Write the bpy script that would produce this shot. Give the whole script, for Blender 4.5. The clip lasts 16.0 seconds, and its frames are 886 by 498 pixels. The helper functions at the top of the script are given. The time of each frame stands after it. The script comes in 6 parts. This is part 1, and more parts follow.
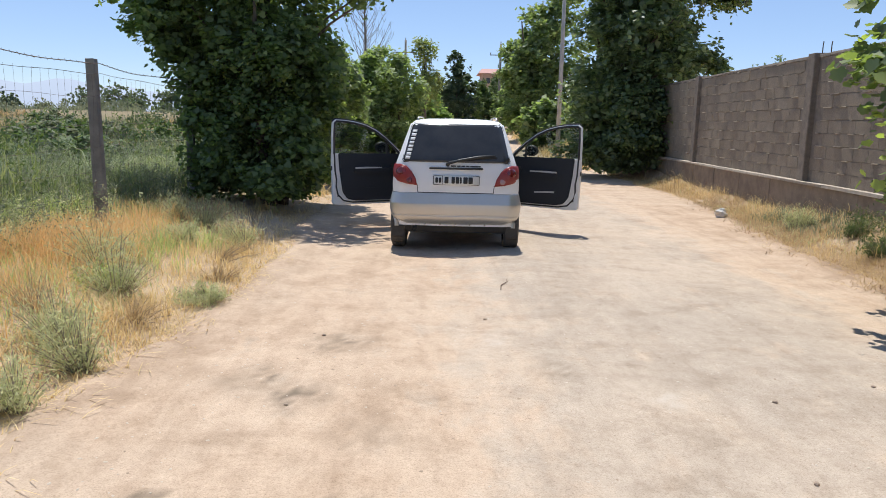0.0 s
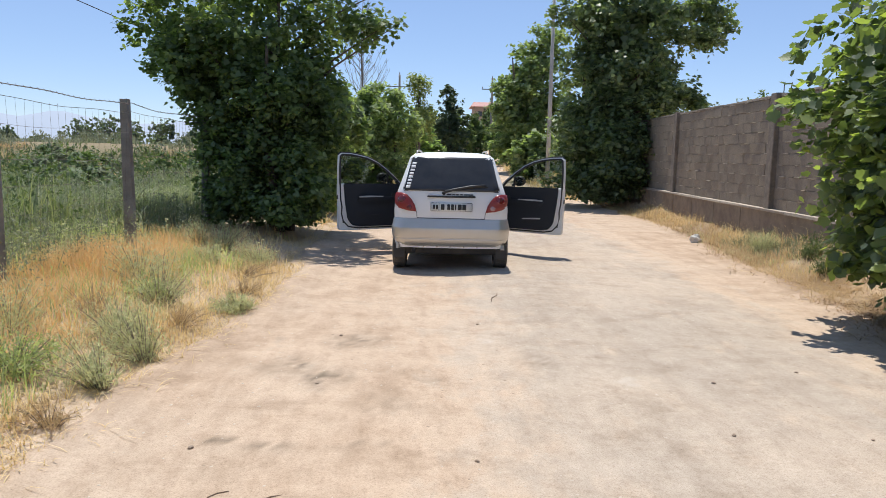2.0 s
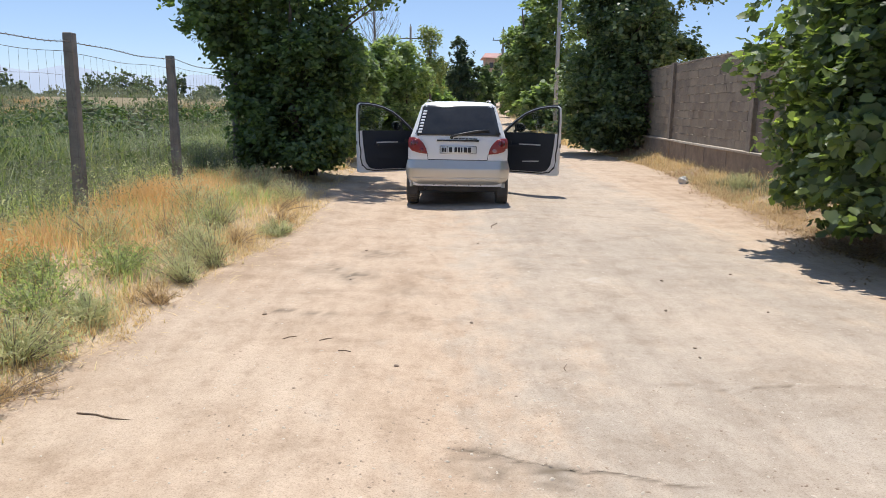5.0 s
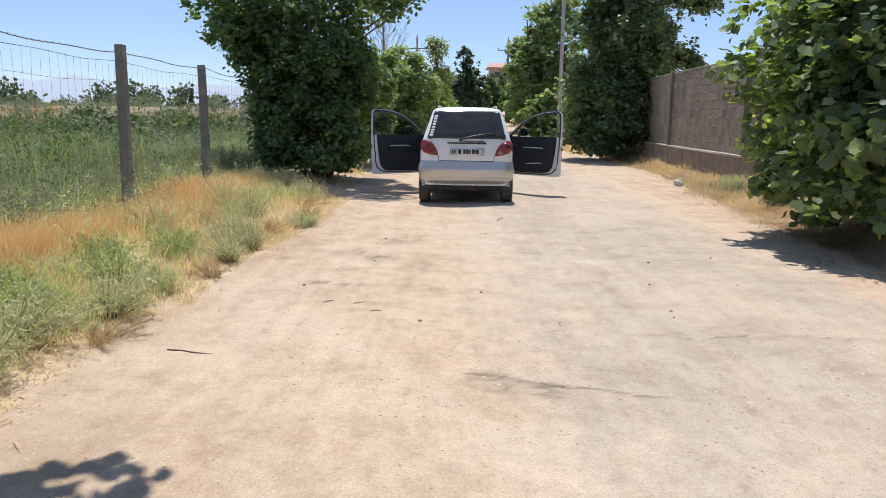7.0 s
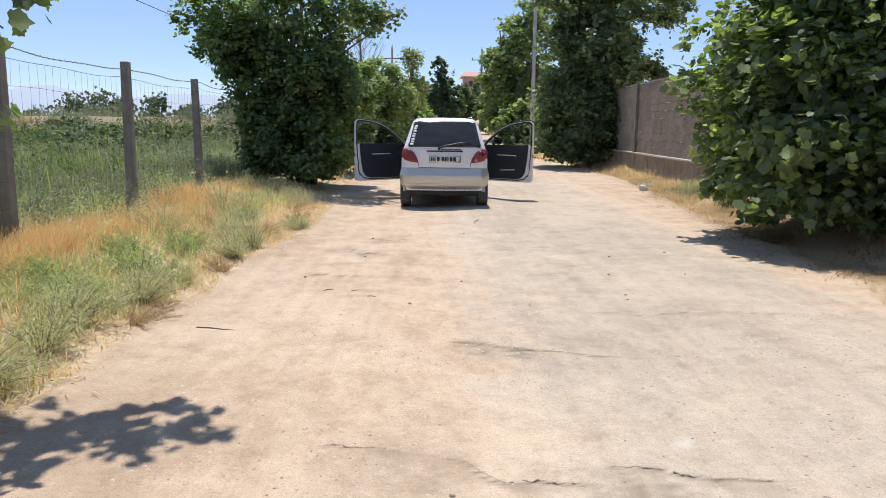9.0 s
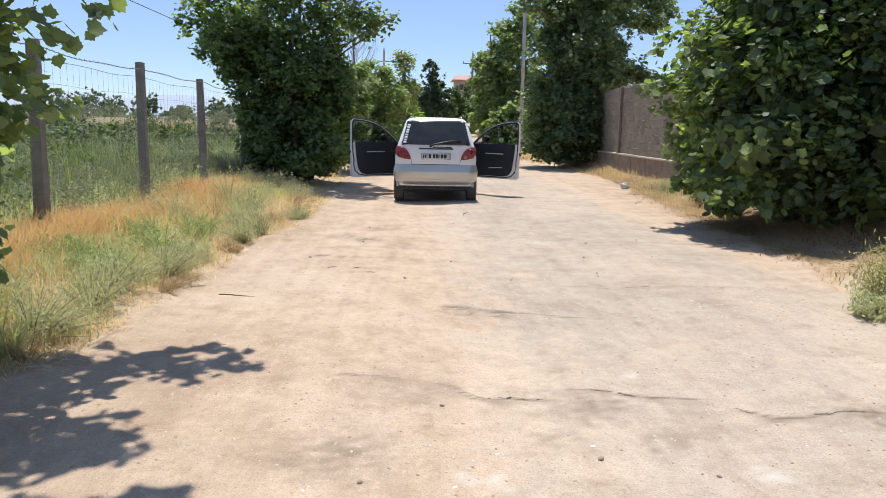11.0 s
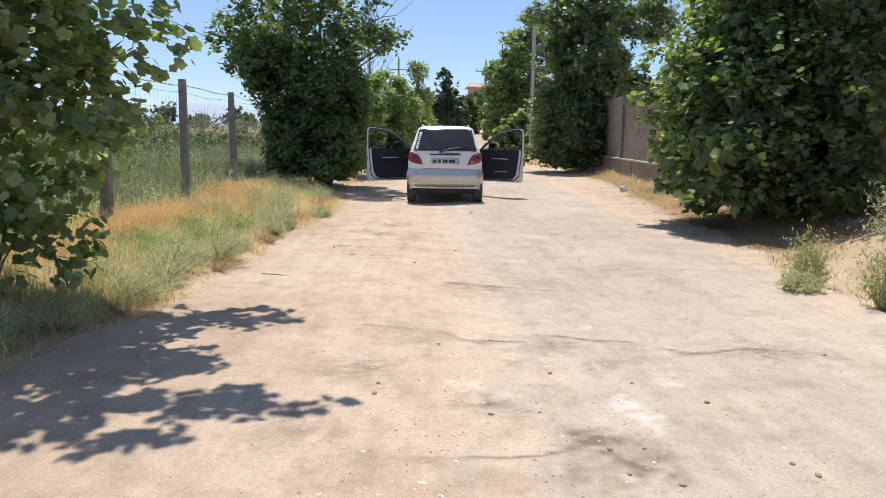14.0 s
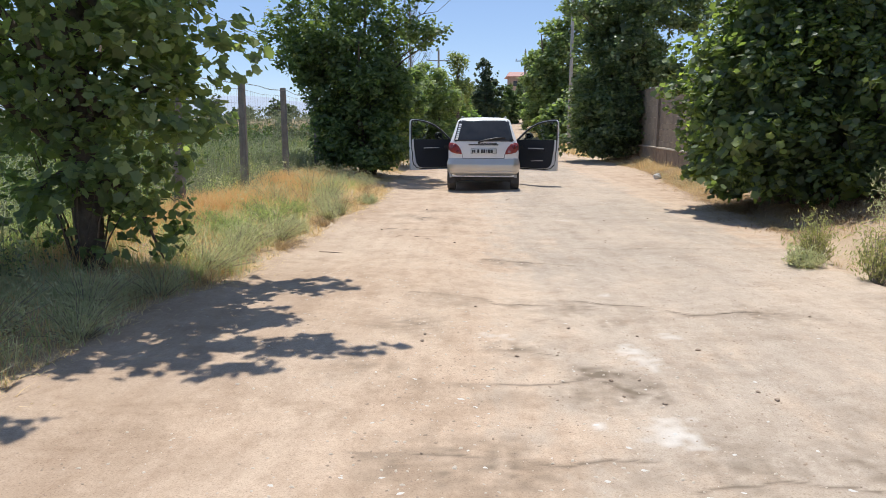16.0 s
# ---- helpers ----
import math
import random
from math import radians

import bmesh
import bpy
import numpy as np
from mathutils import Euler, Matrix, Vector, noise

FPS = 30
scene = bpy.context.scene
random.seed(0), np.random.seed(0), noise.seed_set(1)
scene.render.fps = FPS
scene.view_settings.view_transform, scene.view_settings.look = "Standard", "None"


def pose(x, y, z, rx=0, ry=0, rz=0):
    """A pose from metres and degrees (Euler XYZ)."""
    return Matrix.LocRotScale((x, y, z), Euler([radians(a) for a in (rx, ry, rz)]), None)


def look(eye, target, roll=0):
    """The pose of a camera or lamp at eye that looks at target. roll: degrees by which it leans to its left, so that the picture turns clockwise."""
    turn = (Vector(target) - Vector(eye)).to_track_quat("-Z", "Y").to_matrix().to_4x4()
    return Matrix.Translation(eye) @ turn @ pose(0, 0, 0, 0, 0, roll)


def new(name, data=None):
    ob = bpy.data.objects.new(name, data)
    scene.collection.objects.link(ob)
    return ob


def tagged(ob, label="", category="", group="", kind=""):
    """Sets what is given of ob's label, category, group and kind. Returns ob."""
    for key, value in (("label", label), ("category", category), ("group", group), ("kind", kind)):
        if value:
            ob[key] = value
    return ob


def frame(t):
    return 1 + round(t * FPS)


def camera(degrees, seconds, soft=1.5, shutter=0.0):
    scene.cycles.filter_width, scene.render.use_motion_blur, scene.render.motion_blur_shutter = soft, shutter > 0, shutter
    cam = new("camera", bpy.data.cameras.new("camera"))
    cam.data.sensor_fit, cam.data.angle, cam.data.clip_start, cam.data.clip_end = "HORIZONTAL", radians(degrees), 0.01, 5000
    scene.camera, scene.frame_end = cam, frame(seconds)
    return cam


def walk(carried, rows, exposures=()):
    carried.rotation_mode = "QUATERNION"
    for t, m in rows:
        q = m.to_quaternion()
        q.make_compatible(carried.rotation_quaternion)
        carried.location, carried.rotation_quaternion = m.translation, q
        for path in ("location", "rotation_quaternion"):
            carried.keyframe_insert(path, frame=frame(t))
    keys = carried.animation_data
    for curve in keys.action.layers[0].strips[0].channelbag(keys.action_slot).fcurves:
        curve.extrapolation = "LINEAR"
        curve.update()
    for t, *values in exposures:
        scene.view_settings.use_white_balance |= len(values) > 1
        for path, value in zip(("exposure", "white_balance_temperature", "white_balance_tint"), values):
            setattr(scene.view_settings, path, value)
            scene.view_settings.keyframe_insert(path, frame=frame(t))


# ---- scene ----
cam = camera(61.7, 16.0, 0.75)
PATH = [
    (0, (-0.146, 0.029, 1.486), (-0.11, 2.0, 1.149), 1.3),
    (0.5, (-0.174, -0.215, 1.499), (-0.159, 1.758, 1.172), 1.4),
    (1, (-0.241, -0.448, 1.514), (-0.17, 1.53, 1.232), 1.4),
    (1.5, (-0.217, -0.689, 1.509), (-0.134, 1.294, 1.257), 1.4),
    (2, (-0.211, -0.946, 1.501), (-0.157, 1.037, 1.248), 1.3),
    (2.5, (-0.256, -1.259, 1.465), (-0.192, 0.719, 1.179), 0.4),
    (3, (-0.202, -1.44, 1.489), (-0.138, 0.532, 1.156), 0.2),
    (3.5, (-0.146, -1.621, 1.511), (-0.13, 0.355, 1.202), 0.6),
    (4, (-0.255, -1.866, 1.473), (-0.237, 0.115, 1.202), 0.3),
    (4.5, (-0.263, -2.067, 1.433), (-0.21, -0.093, 1.118), 0.9),
    (5, (-0.182, -2.341, 1.448), (-0.159, -0.377, 1.071), 0.9),
    (7.5, (-0.288, -3.44, 1.372), (-0.279, -1.469, 1.033), 0.9),
    (8, (-0.303, -3.664, 1.382), (-0.269, -1.691, 1.057), 1.3),
    (8.5, (-0.283, -3.907, 1.381), (-0.251, -1.934, 1.059), 1.1),
    (9, (-0.349, -4.077, 1.404), (-0.274, -2.105, 1.074), 0.7),
    (9.2, (-0.388, -4.15, 1.393), (-0.273, -2.18, 1.066), 0.8),
    (11.3, (-0.386, -4.954, 1.334), (-0.286, -2.982, 1.015), 1.1),
    (11.5, (-0.391, -5.005, 1.346), (-0.273, -3.032, 1.039), 1.4),
    (12, (-0.373, -5.237, 1.342), (-0.25, -3.26, 1.071), 1.9),
    (12.5, (-0.386, -5.485, 1.361), (-0.291, -3.506, 1.087), 1.3),
    (13, (-0.418, -5.735, 1.359), (-0.314, -3.757, 1.086), 0.5),
    (13.5, (-0.377, -5.933, 1.366), (-0.275, -3.956, 1.081), 0.9),
    (14, (-0.324, -6.134, 1.354), (-0.264, -4.158, 1.049), 0.8),
    (14.5, (-0.359, -6.335, 1.351), (-0.343, -4.361, 1.028), 0.2),
    (15, (-0.375, -6.54, 1.361), (-0.377, -4.569, 1.022), 0.3),
    (15.5, (-0.299, -6.767, 1.354), (-0.332, -4.795, 1.022), 0.2),
    (16, (-0.32, -6.999, 1.383), (-0.367, -5.027, 1.051), 0.3),
]
walk(cam, [(t, look(eye, target, roll)) for t, eye, target, roll in PATH], [(0.0, 0.17), (2.0, 0.15), (4.0, 0.15), (9.0, 0.21), (12.5, 0.24), (14.5, 0.23), (16.0, 0.11)])

# ---------------------------------------------------------------- light
SUN_ELEV, SUN_SIDE = 72.0, 8.0        # degrees; side: towards -x from straight ahead
sun_way = Vector((-math.sin(radians(SUN_SIDE)) * math.cos(radians(SUN_ELEV)),
                  math.cos(radians(SUN_SIDE)) * math.cos(radians(SUN_ELEV)), math.sin(radians(SUN_ELEV))))
sun = new("sun", bpy.data.lights.new("sun", "SUN"))
sun.data.energy, sun.data.angle, sun.data.color = 4.4, radians(0.55), (1.0, 0.976, 0.918)
sun.matrix_world = look(sun_way * 60, (0, 0, 0))
world = bpy.data.worlds.new("sky")
world.use_nodes = True
scene.world = world
sky = world.node_tree.nodes.new("ShaderNodeTexSky")
sky.sky_type, sky.sun_disc = "NISHITA", False
sky.sun_elevation, sky.sun_rotation = radians(SUN_ELEV), radians(-SUN_SIDE)
sky.air_density, sky.dust_density, sky.ozone_density, sky.altitude = 0.9, 0.05, 3.0, 1200
cool = world.node_tree.nodes.new("ShaderNodeMix")
cool.data_type, cool.blend_type = "RGBA", "MULTIPLY"
cool.inputs[0].default_value, cool.inputs[7].default_value = 1.0, (0.98, 0.965, 1.0, 1)
haze = world.node_tree.nodes.new("ShaderNodeMix")
haze.data_type = "RGBA"
haze.inputs[0].default_value, haze.inputs[7].default_value = 0.42, (2.1, 3.1, 5.0, 1)      # even summer haze over the clear sky
world.node_tree.links.new(sky.outputs[0], haze.inputs[6])
world.node_tree.links.new(haze.outputs[2], cool.inputs[6])
world.node_tree.links.new(cool.outputs[2], world.node_tree.nodes["Background"].inputs[0])
world.node_tree.nodes["Background"].inputs[1].default_value = 0.14

# ---------------------------------------------------------------- materials


def node_mat(name):
    m = bpy.data.materials.new(name)
    m.use_nodes = True
    return m, m.node_tree.nodes, m.node_tree.links, m.node_tree.nodes["Principled BSDF"]


def ramp_of(nodes, stops):
    r = nodes.new("ShaderNodeValToRGB")
    el = r.color_ramp.elements
    while len(el) < len(stops):
        el.new(0.5)
    for e, (p, c) in zip(el, stops):
        e.position, e.color = p, (*c, 1)
    return r


def noise_of(nodes, links, vec, scale, detail=5, rough=0.6):
    n = nodes.new("ShaderNodeTexNoise")
    n.inputs["Scale"].default_value, n.inputs["Detail"].default_value, n.inputs["Roughness"].default_value = scale, detail, rough
    links.new(vec, n.inputs["Vector"])
    return n


def mixed(nodes, links, fac, a, b, mode="MIX"):
    m = nodes.new("ShaderNodeMix")
    m.data_type, m.blend_type = "RGBA", mode
    for sock, v in ((m.inputs[0], fac), (m.inputs[6], a), (m.inputs[7], b)):
        if isinstance(v, (int, float)):
            sock.default_value = v
        elif isinstance(v, tuple):
            sock.default_value = (*v, 1)
        else:
            links.new(v, sock)
    return m.outputs[2]


def bump(nodes, links, bsdf, height, strength=0.3, dist=0.01, base=None):
    b = nodes.new("ShaderNodeBump")
    b.inputs["Strength"].default_value, b.inputs["Distance"].default_value = strength, dist
    links.new(height, b.inputs["Height"])
    if base is not None:
        links.new(base, b.inputs["Normal"])
    links.new(b.outputs[0], bsdf.inputs["Normal"])
    return b.outputs[0]


def surface(name, a, b, rough=0.8, scale=6.0, fine=90.0, relief=0.25, metal=0.0, spec=0.4, coat=0.0, vary=0.12, dist=0.006):
    """A two-scale surface: patches between a and b, fine grain over them, relief from both."""
    m, nodes, links, p = node_mat(name)
    pos = nodes.new("ShaderNodeTexCoord").outputs["Object"]
    n1, n2 = noise_of(nodes, links, pos, scale), noise_of(nodes, links, pos, fine, 3)
    col = mixed(nodes, links, ramp_of_fac(nodes, links, n1.outputs[0], 0.35, 0.65), a, b)
    grain = ramp_of(nodes, [(0.3, (1 - vary,) * 3), (0.7, (1 + 0,) * 3)])
    links.new(n2.outputs[0], grain.inputs[0])
    links.new(mixed(nodes, links, 1.0, col, grain.outputs[0], "MULTIPLY"), p.inputs["Base Color"])
    p.inputs["Roughness"].default_value, p.inputs["Metallic"].default_value = rough, metal
    p.inputs["Specular IOR Level"].default_value = spec
    if coat:
        p.inputs["Coat Weight"].default_value, p.inputs["Coat Roughness"].default_value = coat, 0.08
    if relief:
        bump(nodes, links, p, n2.outputs[0], relief, dist)
    return m


def ramp_of_fac(nodes, links, value, lo, hi):
    r = nodes.new("ShaderNodeMapRange")
    r.inputs[1].default_value, r.inputs[2].default_value = lo, hi
    links.new(value, r.inputs[0])
    return r.outputs[0]


def leafy(name, stops, trans=0.35, rough=0.55, gloss=0.25, glow=(1.18, 1.28, 0.55)):
    """Leaves: a colour for each leaf out of a ramp, some light let through."""
    m, nodes, links, p = node_mat(name)
    geo = nodes.new("ShaderNodeNewGeometry")
    r = ramp_of(nodes, stops)
    pos = nodes.new("ShaderNodeTexCoord").outputs["Object"]
    n = noise_of(nodes, links, pos, 0.9, 3)
    add = nodes.new("ShaderNodeMath")
    add.operation = "MULTIPLY_ADD"
    links.new(geo.outputs["Random Per Island"], add.inputs[0])
    add.inputs[1].default_value = 0.7
    links.new(ramp_of_fac(nodes, links, n.outputs[0], -0.1, 2.2), add.inputs[2])
    links.new(add.outputs[0], r.inputs[0])
    links.new(r.outputs[0], p.inputs["Base Color"])
    p.inputs["Roughness"].default_value, p.inputs["Specular IOR Level"].default_value = rough, gloss
    t = nodes.new("ShaderNodeBsdfTranslucent")
    links.new(mixed(nodes, links, 1.0, r.outputs[0], glow, "MULTIPLY"), t.inputs[0])
    mix = nodes.new("ShaderNodeMixShader")
    mix.inputs[0].default_value = trans
    links.new(p.outputs[0], mix.inputs[1])
    links.new(t.outputs[0], mix.inputs[2])
    links.new(mix.outputs[0], nodes["Material Output"].inputs[0])
    return m


def dirt_mat(name, road):
    """Pale trodden earth; the road has greyer worn patches in its middle and a stain attribute for broken edges and
    their painted shadow lines.
    """
    m, nodes, links, p = node_mat(name)
    pos = nodes.new("ShaderNodeNewGeometry").outputs["Position"]
    stretch = nodes.new("ShaderNodeMapping")
    stretch.inputs["Scale"].default_value = (1.0, 0.55, 1.0)
    links.new(pos, stretch.inputs[0])
    big = noise_of(nodes, links, stretch.outputs[0], 0.55, 5, 0.6)
    mid = noise_of(nodes, links, stretch.outputs[0], 3.2, 6, 0.65)
    fine = noise_of(nodes, links, pos, 30.0, 8, 0.8)
    grit = nodes.new("ShaderNodeTexVoronoi")
    grit.inputs["Scale"].default_value = 55.0
    links.new(pos, grit.inputs["Vector"])
    tan, grey, pale = (0.545, 0.412, 0.302), (0.445, 0.372, 0.300), (0.585, 0.472, 0.366)
    if road:
        at = nodes.new("ShaderNodeAttribute")
        at.attribute_name = "wear"
        sep = nodes.new("ShaderNodeSeparateColor")
        links.new(at.outputs["Color"], sep.inputs[0])
        patch = nodes.new("ShaderNodeMath")
        patch.operation = "MULTIPLY_ADD"
        links.new(mid.outputs[0], patch.inputs[0])
        patch.inputs[1].default_value = 1.15
        links.new(sep.outputs[0], patch.inputs[2])
        tone = ramp_of(nodes, [(0.40, (0.41, 0.302, 0.215)), (0.72, tan), (0.86, (0.495, 0.40, 0.312)), (0.97, grey)])
        links.new(ramp_of_fac(nodes, links, patch.outputs[0], 0.17, 1.47), tone.inputs[0])
        col = tone.outputs[0]
    else:
        col = mixed(nodes, links, ramp_of_fac(nodes, links, mid.outputs[0], 0.3, 0.7), tan, (0.40, 0.30, 0.18))
        # beyond the fence the soil is dark and covered with low herbs, and turns to dry grass on the far bank
        axis = nodes.new("ShaderNodeSeparateXYZ")
        links.new(pos, axis.inputs[0])
        herb = mixed(nodes, links, ramp_of_fac(nodes, links, mid.outputs[0], 0.35, 0.65), (0.085, 0.10, 0.042), (0.15, 0.145, 0.07))
        herb = mixed(nodes, links, ramp_of_fac(nodes, links, axis.outputs[1], 52.0, 68.0), herb, (0.27, 0.22, 0.135))
        field = ramp_of_fac(nodes, links, axis.outputs[0], -4.0, -5.4)
    veil = nodes.new("ShaderNodeMath")
    veil.operation = "MULTIPLY"
    veil.inputs[1].default_value = 0.6 if road else 1.0
    links.new(ramp_of_fac(nodes, links, big.outputs[0], 0.42, 0.66), veil.inputs[0])
    col = mixed(nodes, links, veil.outputs[0], col, pale)
    if road:                         # old crust: scuffed darker plates lying across the way
        across = nodes.new("ShaderNodeMapping")
        across.inputs["Scale"].default_value = (0.9, 1.45, 1.0)
        links.new(pos, across.inputs[0])
        crust = noise_of(nodes, links, across.outputs[0], 1.5, 9, 0.72)
        plate = ramp_of(nodes, [(0.36, (0.70, 0.665, 0.63)), (0.45, (0.92, 0.90, 0.885)), (0.52, (1.0, 1.0, 1.0)), (0.66, (1.07, 1.07, 1.08))])
        links.new(crust.outputs[0], plate.inputs[0])
        col = mixed(nodes, links, 0.55, col, plate.outputs[0], "MULTIPLY")
    if not road:
        col = mixed(nodes, links, field, col, herb)
    speck = ramp_of(nodes, [(0.28, (0.62, 0.60, 0.58)), (0.42, (0.90, 0.89, 0.88)), (0.58, (1.02, 1.02, 1.02)), (0.72, (1.18, 1.18, 1.18))])
    links.new(fine.outputs[0], speck.inputs[0])
    col = mixed(nodes, links, 0.6, col, speck.outputs[0], "MULTIPLY")
    grain = noise_of(nodes, links, pos, 120.0, 4, 0.7)
    sand = ramp_of(nodes, [(0.32, (0.62, 0.59, 0.56)), (0.46, (0.97, 0.96, 0.95)), (0.62, (1.05, 1.05, 1.05)), (0.75, (1.22, 1.22, 1.22))])
    links.new(grain.outputs[0], sand.inputs[0])
    col = mixed(nodes, links, 0.75, col, sand.outputs[0], "MULTIPLY")
    blot = noise_of(nodes, links, stretch.outputs[0], 9.0, 6, 0.75)
    soft = ramp_of(nodes, [(0.30, (0.66, 0.62, 0.58)), (0.43, (0.93, 0.91, 0.89)), (0.55, (1.03, 1.03, 1.03)), (0.70, (1.16, 1.16, 1.17))])
    links.new(blot.outputs[0], soft.inputs[0])
    col = mixed(nodes, links, 0.5, col, soft.outputs[0], "MULTIPLY")
    track = nodes.new("ShaderNodeMapping")
    track.inputs["Scale"].default_value = (5.0, 0.22, 1.0)
    links.new(pos, track.inputs[0])
    streak = noise_of(nodes, links, track.outputs[0], 1.0, 4, 0.6)
    lane = ramp_of(nodes, [(0.32, (0.84, 0.80, 0.77)), (0.52, (1.0, 0.99, 0.98)), (0.7, (1.07, 1.07, 1.07))])
    links.new(streak.outputs[0], lane.inputs[0])
    col = mixed(nodes, links, 0.45, col, lane.outputs[0], "MULTIPLY")
    if road:
        # dark stains, with the crack shadow lines painted in the same colour
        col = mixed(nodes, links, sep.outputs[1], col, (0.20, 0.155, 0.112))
        col = mixed(nodes, links, sep.outputs[2], col, (0.74, 0.70, 0.64))
    links.new(col, p.inputs["Base Color"])
    p.inputs["Roughness"].default_value, p.inputs["Specular IOR Level"].default_value = 0.95, 0.15
    h = nodes.new("ShaderNodeMath")
    h.operation = "ADD"
    links.new(fine.outputs[0], h.inputs[0])
    links.new(grit.outputs["Distance"], h.inputs[1])
    n1 = bump(nodes, links, p, mid.outputs[0], 0.2, 0.03)
    bump(nodes, links, p, h.outputs[0], 0.25, 0.005, n1)
    return m


M_ROAD, M_EARTH = dirt_mat("worn dusty road", True), dirt_mat("dry earth", False)
M_BARK = surface("bark", (0.20, 0.15, 0.11), (0.11, 0.085, 0.065), 0.9, 9, 60, 0.7, dist=0.02)
M_TWIG = surface("bare twig", (0.30, 0.25, 0.20), (0.22, 0.18, 0.15), 0.9, 9, 60, 0.2)
LEAF_STOPS = [(0.0, (0.098, 0.142, 0.082)), (0.45, (0.172, 0.236, 0.122)), (0.8, (0.25, 0.325, 0.155)), (1.0, (0.39, 0.47, 0.20))]
M_LEAF = leafy("plane leaves", LEAF_STOPS, 0.58, 0.55, 0.35, glow=(1.5, 1.65, 0.65))
M_LEAF_T = leafy("sunlit plane leaves", [(0.0, (0.118, 0.158, 0.095)), (0.45, (0.185, 0.235, 0.125)), (0.8, (0.265, 0.325, 0.165)), (1.0, (0.38, 0.44, 0.225))], 0.54, 0.5, 0.4, glow=(1.45, 1.55, 0.65))
M_LEAF_G = leafy("dark pointed tree leaves", [(0.0, (0.045, 0.07, 0.042)), (0.6, (0.075, 0.105, 0.058)), (1.0, (0.12, 0.15, 0.08))], 0.25)
# distance haze put into the leaf colour: paler and greyer than near leaves
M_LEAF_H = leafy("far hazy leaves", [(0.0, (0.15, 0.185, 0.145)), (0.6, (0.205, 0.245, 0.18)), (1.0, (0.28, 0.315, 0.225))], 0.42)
M_LEAF_A = leafy("dense dark plane leaves", [(0.0, (0.082, 0.115, 0.066)), (0.5, (0.142, 0.19, 0.098)), (0.85, (0.22, 0.28, 0.132)), (1.0, (0.35, 0.41, 0.185))], 0.54, 0.5, 0.4, glow=(1.5, 1.6, 0.65))
M_LEAF_B = leafy("bright plane leaves", [(0.0, (0.075, 0.103, 0.066)), (0.5, (0.12, 0.158, 0.098)), (0.85, (0.20, 0.252, 0.122)), (1.0, (0.35, 0.42, 0.16))], 0.5, 0.5, 0.4, glow=(1.85, 1.95, 0.6))
M_LEAF_N = leafy("deep green plane leaves", [(0.0, (0.088, 0.12, 0.078)), (0.45, (0.143, 0.186, 0.108)), (0.8, (0.21, 0.262, 0.145)), (1.0, (0.33, 0.385, 0.205))], 0.5, 0.42, 0.5, glow=(1.4, 1.5, 0.65))
M_LEAF_D = leafy("dark far leaves", [(0.0, (0.075, 0.115, 0.055)), (0.6, (0.13, 0.185, 0.078)), (1.0, (0.20, 0.26, 0.11))], 0.38)
M_LEAF_Y = leafy("pale thin leaves", [(0.0, (0.17, 0.21, 0.08)), (0.6, (0.27, 0.31, 0.12)), (1.0, (0.42, 0.44, 0.19))], 0.4)
M_WEED = leafy("weed leaves", [(0.0, (0.07, 0.10, 0.05)), (0.5, (0.12, 0.16, 0.078)), (1.0, (0.23, 0.26, 0.14))], 0.35, 0.7)
M_SAGE = leafy("grey-green shrub leaves", [(0.0, (0.363, 0.396, 0.22)), (0.5, (0.506, 0.528, 0.308)), (1.0, (0.693, 0.671, 0.44))], 0.55, 0.8, glow=(1.1, 1.1, 0.9))
M_SAGE_D = leafy("dull grey-green leaves", [(0.0, (0.15, 0.17, 0.11)), (0.5, (0.22, 0.24, 0.155)), (1.0, (0.33, 0.34, 0.23))], 0.4, 0.8, glow=(1.1, 1.1, 0.9))
M_REED = leafy("field grass", [(0.0, (0.135, 0.178, 0.092)), (0.5, (0.225, 0.268, 0.145)), (1.0, (0.43, 0.42, 0.27))], 0.35, 0.7)
M_GRASS = leafy("green grass", [(0.0, (0.235, 0.29, 0.16)), (0.5, (0.36, 0.415, 0.245)), (1.0, (0.56, 0.57, 0.36))], 0.55, 0.7)
M_STRAW = leafy("dry straw", [(0.0, (0.50, 0.36, 0.17)), (0.5, (0.67, 0.515, 0.27)), (1.0, (0.81, 0.69, 0.42))], 0.4, 0.8, glow=(1.1, 1.0, 0.8))
M_YEL = leafy("yellow-green sprigs", [(0.0, (0.24, 0.26, 0.10)), (0.5, (0.40, 0.41, 0.17)), (1.0, (0.58, 0.56, 0.28))], 0.45, 0.8, glow=(1.1, 1.1, 0.8))
M_DRY = leafy("dry brown grass", [(0.0, (0.34, 0.24, 0.13)), (0.5, (0.50, 0.37, 0.21)), (1.0, (0.66, 0.52, 0.31))], 0.4, 0.8, glow=(1.1, 1.0, 0.8))
M_RUST = leafy("rust-coloured dry weed", [(0.0, (0.60, 0.36, 0.15)), (0.5, (0.72, 0.49, 0.235)), (1.0, (0.81, 0.63, 0.36))], 0.45, 0.8, glow=(1.1, 1.0, 0.8))
M_CONC = surface("weathered concrete", (0.30, 0.27, 0.235), (0.21, 0.185, 0.16), 0.92, 5, 70, 0.5)
M_WIRE = surface("rusty wire", (0.16, 0.12, 0.10), (0.10, 0.085, 0.08), 0.8, 20, 100, 0.0)

# ---------------------------------------------------------------- small makers


def part(name, bm, material, parent=None, label="", smooth=False, kind=""):
    me = bpy.data.meshes.new(name)
    bm.to_mesh(me)
    bm.free()
    if smooth:
        me.polygons.foreach_set("use_smooth", [True] * len(me.polygons))
    me.materials.append(material)
    ob = new(name, me)
    if parent is not None:
        ob.parent = parent
